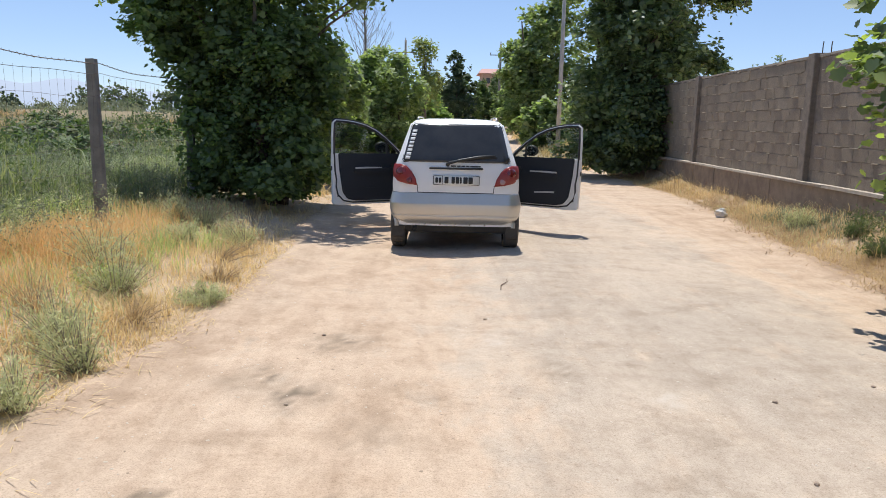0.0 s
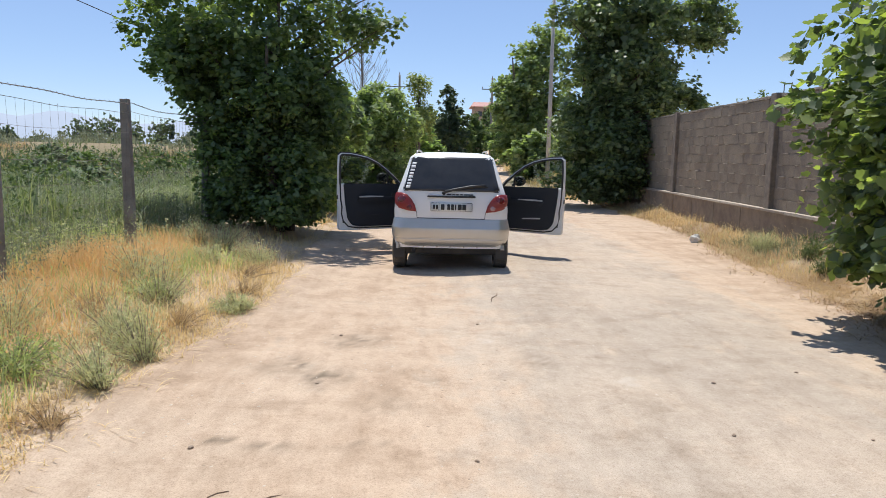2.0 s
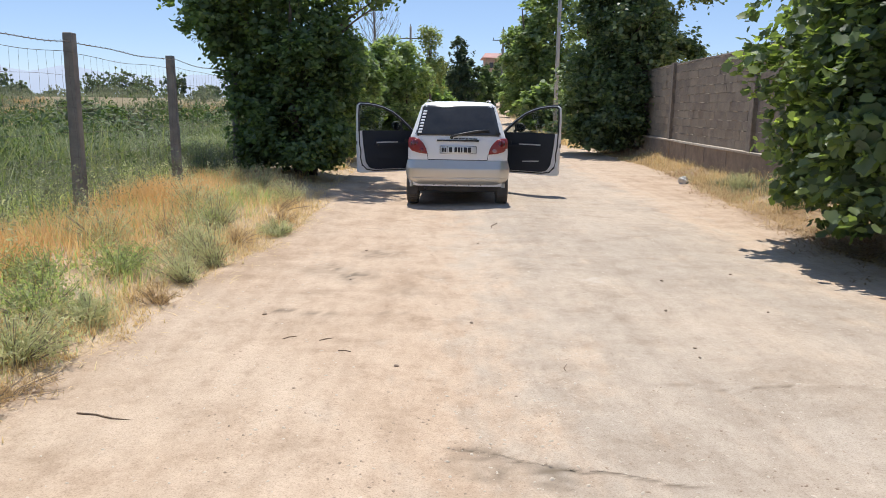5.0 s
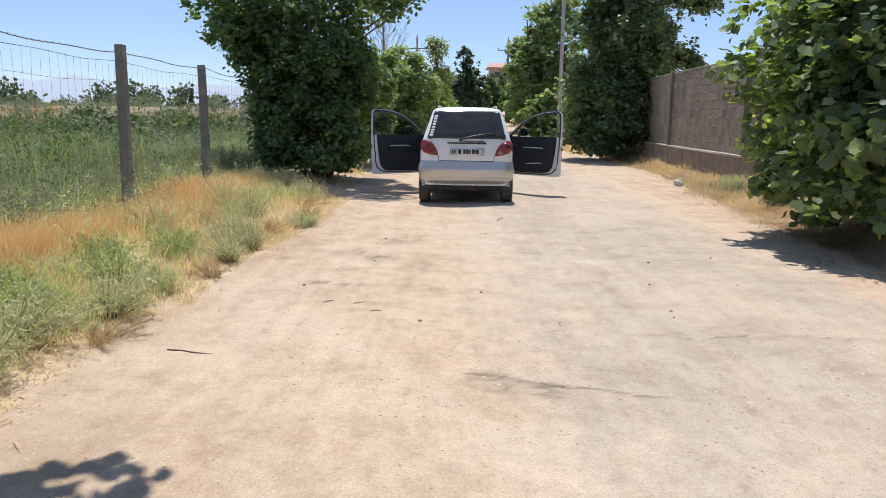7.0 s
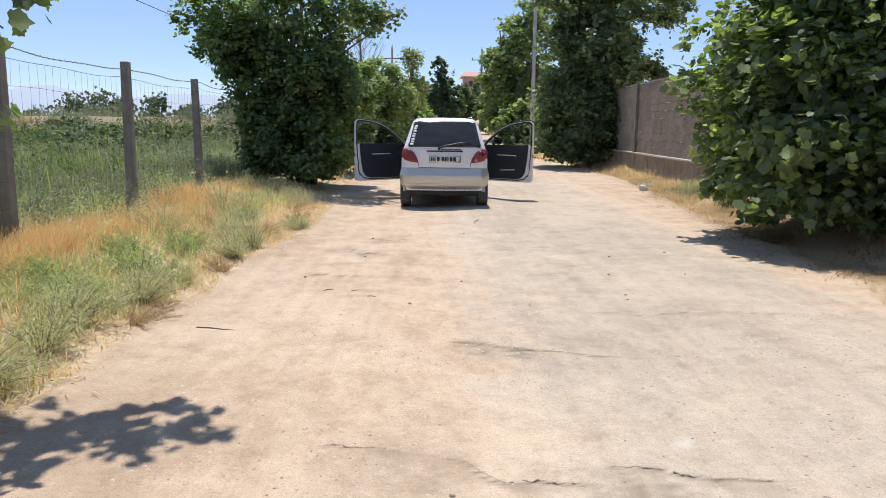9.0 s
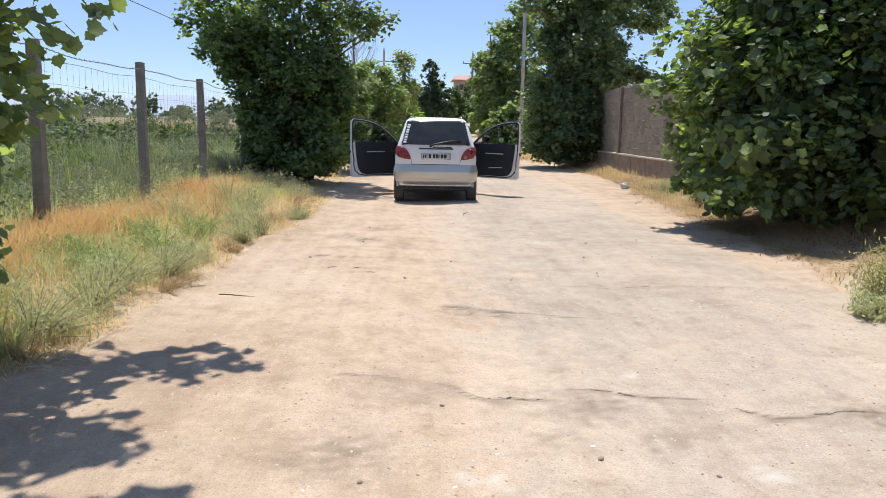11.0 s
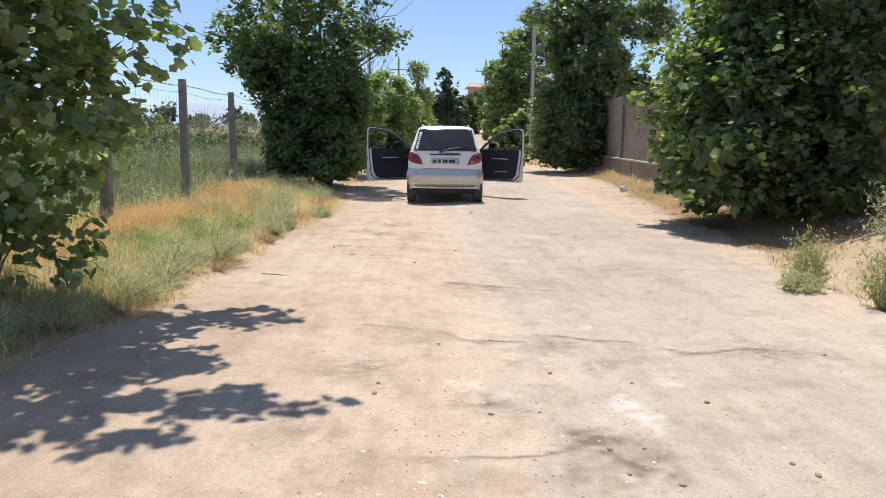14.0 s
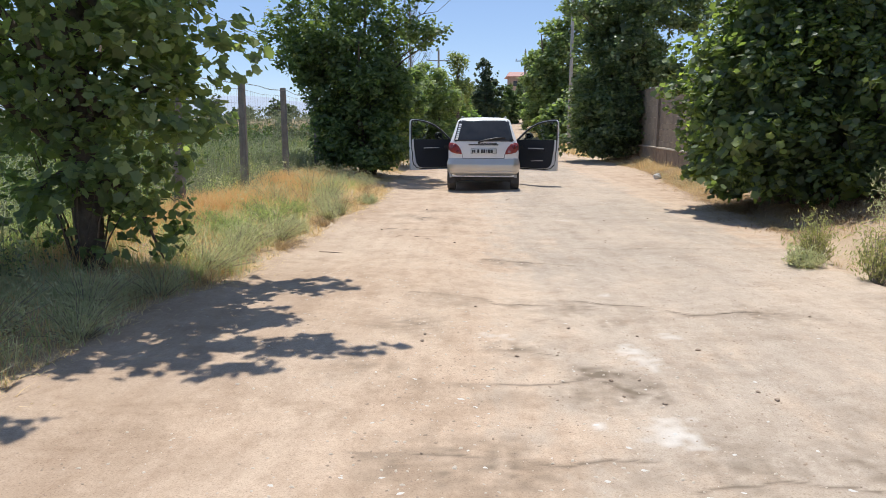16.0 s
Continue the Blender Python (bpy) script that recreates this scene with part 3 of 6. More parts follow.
def blades_mesh(name, spots, heights, widths, lean, material, rng, label, category, tip=0.35):
    """Many bent blades in one mesh."""
    n = len(spots)
    ang = rng.random(n) * math.tau
    dirs = np.stack((np.cos(ang), np.sin(ang), np.zeros(n)), 1)
    side = np.stack((-np.sin(ang), np.cos(ang), np.zeros(n)), 1)
    bend = (lean * (0.3 + rng.random(n)))[:, None] * heights[:, None]
    up = np.array((0, 0, 1.0))
    w = widths[:, None]
    p0 = spots
    p1 = spots + up * heights[:, None] * 0.55 + dirs * bend * 0.3
    p2 = spots + up * heights[:, None] * (1 - 0.25 * np.minimum(1, lean)) + dirs * bend
    co = np.stack((p0 - side * w, p0 + side * w, p1 + side * w * 0.8, p1 - side * w * 0.8, p2 + side * w * tip, p2 - side * w * tip), 1).reshape(-1, 3)
    base = (np.arange(n) * 6)[:, None]
    quads = np.concatenate((base + np.array([[0, 1, 2, 3]]), base + np.array([[3, 2, 4, 5]])), 1).reshape(-1, 4)
    me = bpy.data.meshes.new(name)
    me.vertices.add(n * 6)
    me.vertices.foreach_set("co", co.astype(np.float32).ravel())
    me.loops.add(quads.size)
    me.loops.foreach_set("vertex_index", quads.ravel().astype(np.int32))
    me.polygons.add(len(quads))
    me.polygons.foreach_set("loop_start", (np.arange(len(quads)) * 4).astype(np.int32))
    me.update(calc_edges=True)
    me.materials.append(material)
    return tagged(new(name, me), label, category, kind="stuff")


def scatter(rng, n, x0, x1, y0, y1, keep=None, clump=0.0, per=1):
    """Spots on the land: clump centres by keep(x, y), then single stems about them."""
    out = []
    tries = 0
    while len(out) < n and tries < 60 * n:
        tries += 1
        x, y = x0 + (x1 - x0) * rng.random(), y0 + (y1 - y0) * rng.random()
        if keep is not None and rng.random() > keep(x, y):
            continue
        for _ in range(per):
            px, py = x + clump * rng.normal(), y + clump * rng.normal()
            out.append((px, py, land_z(px, py) - 0.012))
    return np.array(out[:n])


FENCE_X = -4.07

# the large trees beside the road
tree_by_fence = build_tree("plane_tree", (-2.8, 12.35, 0.12), "tall dense plane tree beside the fence, leaves to the ground", (3.3, 0.085),
           [((0.05, 0.0, 1.0), (0.95, 1.1, 1.05)), ((-0.58, 0.0, 1.1), (0.58, 0.7, 1.0)), ((0.1, 0.1, 2.0), (1.1, 1.2, 1.0)), ((-0.45, 0.1, 3.1), (1.35, 1.3, 0.95)), ((-0.55, 0.0, 4.2), (1.4, 1.25, 0.7)), ((-1.35, -0.1, 2.8), (0.85, 0.7, 0.5)), ((-1.55, 0.0, 2.35), (0.5, 0.5, 0.3)), ((-1.75, -0.1, 3.4), (0.75, 0.7, 0.55)),
            ((0.95, 0.2, 3.7), (0.8, 0.7, 0.45)), ((0.65, 0.5, 1.5), (0.75, 0.8, 1.1)), ((-0.2, 0.0, 5.3), (0.75, 0.7, 0.7)), ((0.45, -0.6, 6.4), (1.2, 1.0, 0.7)), ((-0.05, -0.2, 0.5), (1.0, 0.9, 0.5)), ((-0.62, -0.2, 0.55), (0.6, 0.7, 0.55)), ((-0.8, 0.0, 1.6), (0.5, 0.6, 0.7)), ((1.2, 0.0, 4.6), (0.6, 0.5, 0.3)), ((1.6, 0.0, 3.45), (0.42, 0.4, 0.28))], 42000, 0.092, M_LEAF_A, 11, stems=3, limbs=26, floor=0.1, per=10, clump=0.2, ragged=0.07, half=PLANE5_HALF, face=0.45, airy=(2.5, 3.8, 0.5))
for tw in ([(0.3, 0, 3.3), (1.0, 0, 3.75), (1.5, 0, 4.0), (1.85, 0, 4.05), (2.25, 0, 4.4)], [(1.5, 0, 4.0), (1.75, 0.05, 4.3), (2.05, 0, 4.65)], [(1.15, 0, 3.85), (1.35, 0.1, 4.2), (1.4, 0.1, 4.6)]):
    bm = bmesh.new()
    tube(bm, tw, [0.022, 0.014, 0.01, 0.007, 0.004][-len(tw):], 6)
    part("dead_twig", bm, M_BARK, tree_by_fence, "bare dead twig")
tree_near = build_tree("plane_tree", (-3.55, -0.75, 0.12), "plane tree with a bare brown trunk and broad drooping leaves", (3.6, 0.112),
           [((-0.5, 0.0, 2.3), (1.25, 1.2, 1.1)), ((0.3, -0.1, 2.2), (0.95, 1.0, 0.9)), ((0.35, 0.1, 1.3), (0.7, 0.6, 0.5)), ((0.9, 0.0, 1.95), (0.58, 0.5, 0.5)), ((-0.4, 0.0, 0.5), (0.35, 0.3, 0.3)), ((0.35, 0.1, 0.5), (0.5, 0.4, 0.4)), ((-0.5, 0.1, 1.5), (0.4, 0.5, 0.4)), ((-0.9, 0.2, 2.0), (0.5, 0.5, 0.4)), ((-0.5, 0, 3.5), (1.4, 1.3, 0.9)), ((0.6, -0.3, 3.6), (0.8, 0.8, 0.45)), ((1.45, 1.25, 4.0), (0.75, 0.22, 0.15)), ((1.6, 1.35, 4.0), (0.6, 0.2, 0.15)), ((0.8, 0.95, 4.0), (0.75, 0.35, 0.2)), ((1.2, 0.2, 4.1), (0.75, 0.25, 0.2)), ((1.3, 0.15, 4.1), (0.65, 0.25, 0.2)), ((0.6, 0.5, 4.0), (0.7, 0.4, 0.2)), ((2.1, -0.4, 4.2), (0.65, 0.14, 0.12)), ((1.2, 0.2, 4.1), (0.7, 0.22, 0.15)), ((1.4, 1.25, 4.0), (0.75, 0.2, 0.15)), ((0.7, 0.9, 4.0), (0.7, 0.3, 0.2)), ((0.7, 0.3, 4.0), (0.7, 0.4, 0.2)), ((0.8, -0.5, 4.0), (0.6, 0.3, 0.2)), ((1.9, -0.42, 4.2), (0.6, 0.13, 0.12)), ((1.5, -0.45, 4.2), (0.5, 0.2, 0.15)), ((1.6, -0.8, 4.2), (0.45, 0.16, 0.12)), ((0.8, -0.6, 4.0), (0.6, 0.4, 0.2)), ((0.85, -1.8, 3.8), (0.35, 0.14, 0.12)), ((0.8, -1.8, 3.8), (0.35, 0.14, 0.12)), ((0.75, 0.0, 1.75), (0.45, 0.5, 0.3)), ((0.1, -0.4, 3.9), (0.7, 0.4, 0.3)), ((-0.35, 0.1, 1.05), (0.4, 0.4, 0.4)), ((0.45, 0.0, 0.85), (0.5, 0.4, 0.35)), ((2.2, -0.4, 4.2), (0.6, 0.13, 0.12)), ((1.7, -0.42, 4.2), (0.6, 0.14, 0.12))],
           12900, 0.088, M_LEAF_T, 23, stems=1, limbs=24, floor=0.15, clump=0.15, per=8, half=JAGGED_HALF, ragged=0.08, face=0.5)
for k in range(13):              # thin shoots from the foot of the trunk
    a, l = 2.4 * k, 0.5 + 0.07 * ((k * 5) % 7)
    bm = bmesh.new()
    tube(bm, [(0.09 * math.cos(a), 0.09 * math.sin(a), -0.03), (0.2 * math.cos(a), 0.16 * math.sin(a), l * 0.55), (0.42 * math.cos(a + 0.2), 0.3 * math.sin(a), l * 1.25)], [0.011, 0.008, 0.003], 5)
    part("shoot", bm, M_BARK, tree_near)
# high front blobs: unseen cover added to shade the bush's face
build_tree("plane_bush", (5.0, 4.9, 0.15), "huge dense rounded plane tree bush with leaves down to the ground", (3.6, 0.13),
           [((-0.1, 0.0, 0.6), (1.3, 1.5, 0.6)), ((-0.8, -0.4, 1.5), (0.78, 1.25, 1.05)), ((-1.3, -0.8, 1.05), (0.5, 0.7, 0.55)), ((-0.72, 0.0, 2.65), (0.8, 1.1, 0.9)), ((-0.3, 0.0, 1.3), (1.4, 1.6, 1.05)), ((-0.2, 0.2, 2.3), (1.6, 1.7, 1.1)), ((0.15, 0.1, 3.4), (1.5, 1.6, 1.1)), ((0.6, -0.9, 1.5), (1.5, 1.6, 1.2)), ((0.8, -0.5, 3.0), (1.5, 1.7, 1.4)), ((0.3, 0, 4.4), (1.3, 1.3, 0.8)), ((1.0, -0.7, 5.0), (1.5, 1.4, 0.9)), ((1.3, -1.0, 4.2), (1.4, 1.3, 0.8)), ((0.6, 0.2, 5.4), (1.3, 1.3, 0.9)), ((0.9, -1.5, 4.8), (1.5, 1.5, 0.8)), ((2.0, -1.9, 4.6), (1.4, 1.4, 0.8)), ((1.2, -0.6, 0.7), (1.3, 1.4, 0.8)), ((-0.85, -0.3, 0.75), (0.95, 1.2, 0.6)), ((-1.0, 0.85, 1.6), (0.75, 0.9, 1.2)), ((0.6, -1.5, 0.55), (1.1, 0.8, 0.55)), ((1.2, -2.0, 0.9), (0.9, 0.9, 0.8))],
           48000, 0.1, M_LEAF_B, 31, stems=3, limbs=20, floor=0.08, clump=0.2, per=10, half=JAGGED_HALF, ragged=0.05, face=0.5, core=1.9)
build_tree("plane_tree", (5.3, 22.0, 0.4), "tall dark plane tree leaning over the end of the block wall", (3.9, 0.13),
           [((-0.25, -0.6, 0.2), (1.4, 1.2, 0.5)), ((-0.2, -0.3, 0.8), (1.3, 1.5, 0.9)), ((0.35, -1.2, 1.1), (0.72, 0.8, 1.2)), ((-0.1, -0.2, 1.9), (1.3, 1.5, 1.2)), ((0.35, -0.2, 3.1), (1.65, 1.7, 1.15)), ((0.55, -0.2, 4.3), (1.5, 1.7, 1.1)), ((2.35, -0.3, 2.95), (0.6, 0.6, 0.42)), ((1.75, -0.2, 2.85), (0.7, 0.7, 0.5)), ((1.3, 0, 5.4), (1.8, 1.5, 0.75)),
            ((2.4, -0.3, 4.75), (0.85, 0.8, 0.4)), ((3.0, -0.3, 5.4), (0.95, 0.9, 0.45)), ((-0.5, -0.2, 5.3), (1.05, 1.2, 1.1)), ((0.6, 0, 6.7), (1.3, 1.1, 0.7))],
           36000, 0.12, M_LEAF_N, 41, stems=3, limbs=26, floor=-0.2, clump=0.27, per=10, half=PLANE5_HALF, ragged=0.07, face=0.4, airy=(2.8, 5.0, 0.55), core=1.5)
build_tree("plane_tree", (6.35, 47.0, ground_z(6.35, 47.0)), "tall dense green roadside plane tree with a pointed top", (7.0, 0.16),
           [((0, 0, 1.0), (1.9, 2.2, 1.2)), ((-0.3, 0, 2.4), (2.0, 2.3, 1.9)), ((0.0, 0, 4.4), (2.0, 2.1, 1.9)), ((0.6, 0, 6.4), (1.6, 1.7, 1.5)), ((1.2, 0, 8.0), (1.1, 1.1, 1.2)), ((-1.2, -0.6, 4.0), (1.0, 1.1, 1.4)), ((-0.9, 0, 5.5), (0.9, 1.1, 0.9)), ((2.2, 0, 3.0), (1.2, 1.4, 2.6))],
           19000, 0.2, M_LEAF_T, 43, stems=2, limbs=14, floor=0.1, clump=0.36, per=10, ragged=0.06, half=PLANE5_HALF)
build_tree("roadside_bush", (-1.75, 27.5, 0.1), "round light green bush with glossy leaves at the roadside", (3.0, 0.09),
           [((0, 0, 1.1), (1.25, 1.5, 1.1)), ((0.0, 0, 2.4), (1.2, 1.3, 1.1)), ((-1.1, -1.0, 1.4), (0.9, 1.0, 1.2)), ((-1.0, 0.3, 2.4), (0.9, 1.0, 0.9)), ((-0.1, 0.2, 3.2), (0.8, 0.8, 0.6))],
           15000, 0.13, M_LEAF_T, 47, stems=3, limbs=8, floor=0.1, clump=0.26, per=10, ragged=0.07, half=PLANE5_HALF)
build_tree("roadside_bush", (-2.55, 17.0, 0.1), "light yellow-green leafy bush behind the plane tree", (2.2, 0.06),
           [((0, 0, 0.9), (0.8, 1.0, 0.9)), ((0.0, 0, 2.0), (0.65, 0.9, 0.8))],
           3200, 0.16, M_LEAF_B, 48, stems=3, limbs=8, floor=0.1)
build_tree("thin_tree", (-0.55, 38.0, 0.25), "thin pale tree with sparse yellowish leaves", (4.4, 0.07),
           [((0, 0, 2.8), (0.8, 0.8, 1.1)), ((-0.1, 0, 4.3), (0.6, 0.6, 0.9)), ((0.5, 0.2, 2.7), (0.4, 0.5, 0.8))], 2000, 0.2, M_LEAF_Y, 53, stems=1, limbs=14, floor=0.8, clump=0.3, half=OVAL_HALF, shell=0.2)
FAR_TREES = [((2.9, 73.0), 4.4, 1.5, M_LEAF_D, 21), ((5.5, 37.0), 2.3, 1.1, M_LEAF_T, 22), ((1.95, 66.0), 6.3, 1.75, M_LEAF_G, 5), ((2.0, 100.0), 4.6, 1.7, M_LEAF_G, 20), ((-0.9, 58.0), 4.2, 1.5, M_LEAF_D, 6), ((-0.6, 48.0), 3.2, 1.3, M_LEAF, 7), ((0.4, 84.0), 4.6, 1.6, M_LEAF_G, 8), ((5.2, 80.0), 4.2, 1.4, M_LEAF_D, 19),
             ((6.0, 57.0), 4.3, 1.2, M_LEAF, 9), ((6.8, 64.0), 4.4, 1.6, M_LEAF_D, 10), ((8.3, 82.0), 5.0, 2.0, M_LEAF_D, 12), ((10.5, 105.0), 5.0, 2.4, M_LEAF_D, 15), ((0.6, 105.0), 5.5, 1.9, M_LEAF_D, 16),
             ((9.6, 130.0), 4.5, 2.6, M_LEAF_D, 17), ((8.4, 96.0), 6.0, 1.8, M_LEAF_D, 18)]
for (x, y), h, w, mt, sd in FAR_TREES:
    build_tree("roadside_tree", (x, y, ground_z(x, y)), "dense dark green roadside tree, far along the road", (h * 0.8, 0.12),
               [((0, 0, h * 0.28), (w, w, h * 0.3)), ((0.1 * w, 0, h * 0.55), (w * 0.85, w * 0.85, h * 0.26)), ((0, 0, h * 0.8), (w * 0.5, w * 0.5, h * 0.2))],
               3300, 0.33, mt, 100 + sd, limbs=6, group="trees along the road", clump=0.27, half=LOBED_HALF, floor=0.05)

# ---------------------------------------------------------------- block wall
WALL_A, WALL_B = Vector((5.72, 9.0, 0)), Vector((6.22, 19.5, 0))
wall_way = (WALL_B - WALL_A).normalized()
wall_turn = math.degrees(math.atan2(-wall_way.x, wall_way.y))
M_MORTAR = surface("rough mortar", (0.27, 0.225, 0.18), (0.19, 0.158, 0.127), 0.95, 8, 60, 0.6, dist=0.01)


def block_mat():
    m, nodes, links, p = node_mat("mud-grey block")
    info = nodes.new("ShaderNodeObjectInfo")
    pos = nodes.new("ShaderNodeNewGeometry").outputs["Position"]
    n1, n2 = noise_of(nodes, links, pos, 2.2), noise_of(nodes, links, pos, 45, 4)
    tone = ramp_of(nodes, [(0.0, (0.288, 0.237, 0.180)), (0.5, (0.305, 0.252, 0.192)), (1.0, (0.325, 0.27, 0.206))])
    links.new(info.outputs["Random"], tone.inputs[0])
    col = mixed(nodes, links, ramp_of_fac(nodes, links, n1.outputs[0], 0.4, 0.75), tone.outputs[0], (0.22, 0.18, 0.145))
    g = ramp_of(nodes, [(0.3, (0.8, 0.8, 0.8)), (0.65, (1.05, 1.05, 1.05))])
    links.new(n2.outputs[0], g.inputs[0])
    links.new(mixed(nodes, links, 1.0, col, g.outputs[0], "MULTIPLY"), p.inputs["Base Color"])
    p.inputs["Roughness"].default_value, p.inputs["Specular IOR Level"].default_value = 0.95, 0.15
    bump(nodes, links, p, n2.outputs[0], 0.6, 0.012)
    return m


M_BLOCK = block_mat()
wall = thing("wall_right", WALL_A, "long grey-brown concrete block wall with pilasters on a footing", "wall", kind="structure", turn=wall_turn)
S0, S1 = -20.0, 16.0            # along the wall
LEDGE, TOP = 0.68, 2.65
bm = bmesh.new()
box(bm, -0.017, 0.19, S0, S1, LEDGE - 0.02, TOP - 0.05)
part("core", bm, M_MORTAR, wall)
bm = bmesh.new()
for s in np.arange(S0, S1, 1.5):
    box(bm, -0.10, 0.24, s, s + 1.5, -0.3, LEDGE - 0.03, 0.012, 0.006)
part("footing", bm, surface("earth-stained footing", (0.34, 0.265, 0.195), (0.24, 0.185, 0.14), 0.95, 4, 60, 0.5), wall, "rough cast footing")
bm = bmesh.new()
for s in np.arange(S0, S1, 2.0):
    box(bm, -0.15, 0.2, s, s + 2.0, LEDGE - 0.032, LEDGE + 0.012, 0.006, 0.004)
part("ledge", bm, surface("pale mortar ledge", (0.50, 0.43, 0.35), (0.38, 0.32, 0.26), 0.95, 8, 60, 0.4), wall, "pale mortar ledge")
bm = bmesh.new()
for s in np.arange(S0, S1, 1.6):
    box(bm, -0.028, 0.205, s, s + 1.6, TOP - 0.05, TOP, 0.012, 0.008)
part("coping", bm, M_MORTAR, wall, "thin rough mortar capping")
PILASTERS = [-14.6, -8.8, -3.0, 2.86, 8.72, 14.5]
for s in PILASTERS:
    bm = bmesh.new()
    box(bm, -0.10, 0.24, s - 0.12, s + 0.12, LEDGE, TOP + 0.025, 0.014, 0.005)
    part("pilaster", bm, M_MORTAR, wall)
rebar_bm = bmesh.new()
for s, h in ((2.95, 0.22), (2.66, 0.19), (8.72, 0.14)):
    tube(rebar_bm, [(0.1, s, TOP - 0.1), (0.1, s, TOP + 0.15), (0.11, s + 0.01, TOP + h)], 0.008, 6)
part("reinforcing_bar", rebar_bm, M_WIRE, wall)
COURSES, BH, BL = 10, (TOP - 0.05 - LEDGE) / 10, 0.40
shapes = []
for k in range(6):
    bm = bmesh.new()
    box(bm, -0.03, 0.05, -BL / 2 + 0.0005, BL / 2 - 0.0005, -BH / 2 + 0.005, BH / 2 - 0.005, 0.0035, 0.002)
    me = bpy.data.meshes.new("block")
    bm.to_mesh(me)
    bm.free()
    me.materials.append(M_BLOCK)
    shapes.append(me)
rest = bmesh.new()
for c in range(COURSES):
    z = LEDGE + BH * (c + 0.5)
    s = S0 + (0.20 if c % 2 else 0.0) + random.uniform(-0.05, 0.05)
    while s < S1 - 0.3:
        if all(abs(s - p) > 0.13 + BL / 2 - 0.06 for p in PILASTERS):
            if 0.6 < s < 12.0:
                ob = new("block", random.choice(shapes))
                ob.parent = wall
                ob.location = (0.006 + random.uniform(-0.0015, 0.0015), s + random.uniform(-0.002, 0.002), z + random.uniform(-0.006, 0.006))
                ob.rotation_euler = (random.uniform(-0.012, 0.012), 0, random.uniform(-0.002, 0.002))
            else:
                box(rest, -0.03, 0.05, s - BL / 2 + 0.003, s + BL / 2 - 0.003, z - BH / 2 + 0.006, z + BH / 2 - 0.006)
        s += BL
tagged(part("far_blocks", rest, M_BLOCK, wall), kind="stuff")
M_LIP = surface("pale squeezed mortar", (0.47, 0.40, 0.32), (0.34, 0.285, 0.225), 0.95, 9, 60, 0.5)
lips = bmesh.new()
for c in range(1, COURSES + 1):          # mortar squeezed out here and there along the bed joints
    s = -2.0
    while s < 13.0:
        s += random.uniform(0.12, 0.9)
        l = random.uniform(0.05, 0.28)
        if all(not (s - 0.14 < p < s + l + 0.14) for p in PILASTERS):
            z = LEDGE + BH * c + random.uniform(-0.004, 0.004)
            box(lips, -0.036 - random.uniform(0.0, 0.008), 0.0, s, s + l, z - 0.007, z + 0.005, 0.003, 0.003)
        s += l
tagged(part("mortar_lip", lips, M_LIP, wall, "pale mortar squeezed from the joints"), kind="stuff")

# ---------------------------------------------------------------- fence
fence = thing("fence", (FENCE_X, 0, 0), "wire mesh fence on concrete posts with barbed wire on top", "fence")
POSTS = [(-6.0, 2.1), (-2.9, 2.1), (0.2, 2.1), (2.8, 2.12), (5.8, 2.15), (8.9, 2.12), (12.25, 2.16), (15.3, 2.1), (18.3, 2.1)]
for i, (y, top) in enumerate(POSTS):
    bm = bmesh.new()
    foot = ground_z(FENCE_X, y) - 0.1
    vs = box(bm, -0.06, 0.06, -0.055, 0.055, foot, top, 0.012, 0.004)
    for v in vs:
        k = (v.co.z - foot) / (top - foot)
        v.co.x *= 1.08 - 0.25 * k
        v.co.x += 0.03 * math.sin(i * 2.3) * k
    bmesh.ops.translate(bm, vec=(0, y, 0), verts=bm.verts)
    part("post", bm, M_CONC, fence)
wires = [(2.06, 0.06, 0.0045), (1.95, 0.05, 0.0026), (1.70, 0.02, 0.0016), (1.38, 0.02, 0.0016), (1.12, 0.01, 0.0016), (0.85, 0.01, 0.0016), (0.6, 0.0, 0.0016)]
for j, (z, sag, r) in enumerate(wires):
    pts, barbs = [], []
    for (y0, t0), (y1, t1) in zip(POSTS, POSTS[1:]):
        for k in range(24):
            u = k / 24
            wob = 0.012 * math.sin(9 * u + j * 2 + y0)
            p = (0.05 + 0.3 * wob, y0 + (y1 - y0) * u, z + 0.02 * math.sin(y0) - sag * 4 * u * (1 - u) * (0.6 + 0.4 * math.sin(y0 * 3 + j)) + wob * math.sin(math.pi * u))
            pts.append(p)
            if j == 0 and k:
                barbs.append(p)
    bm = bmesh.new()
    tube(bm, pts, r, 4, False)
    wire = part("barbed_wire" if j == 0 else "wire", bm, M_WIRE, fence)
    for p in barbs:
        bm = bmesh.new()
        tube(bm, [(p[0] - 0.01, p[1] - 0.008, p[2] + 0.016), (p[0] + 0.01, p[1] + 0.008, p[2] - 0.014)], 0.0025, 3, False)
        part("barb", bm, M_WIRE, wire)
y = POSTS[0][0] + 0.15
while y < POSTS[-1][0]:
    bm = bmesh.new()
    w = 0.02 * math.sin(y * 7)
    tube(bm, [(0.05, y, 0.3), (0.05 + w, y + w, 1.1), (0.05, y - w, 1.65), (0.05 - w, y + 2 * w, 1.93)], 0.0012, 3, False)
    part("mesh_stay", bm, M_WIRE, fence)
    y += 0.16


# ---------------------------------------------------------------- car
CAR_X, CAR_Y = 0.137, 8.47


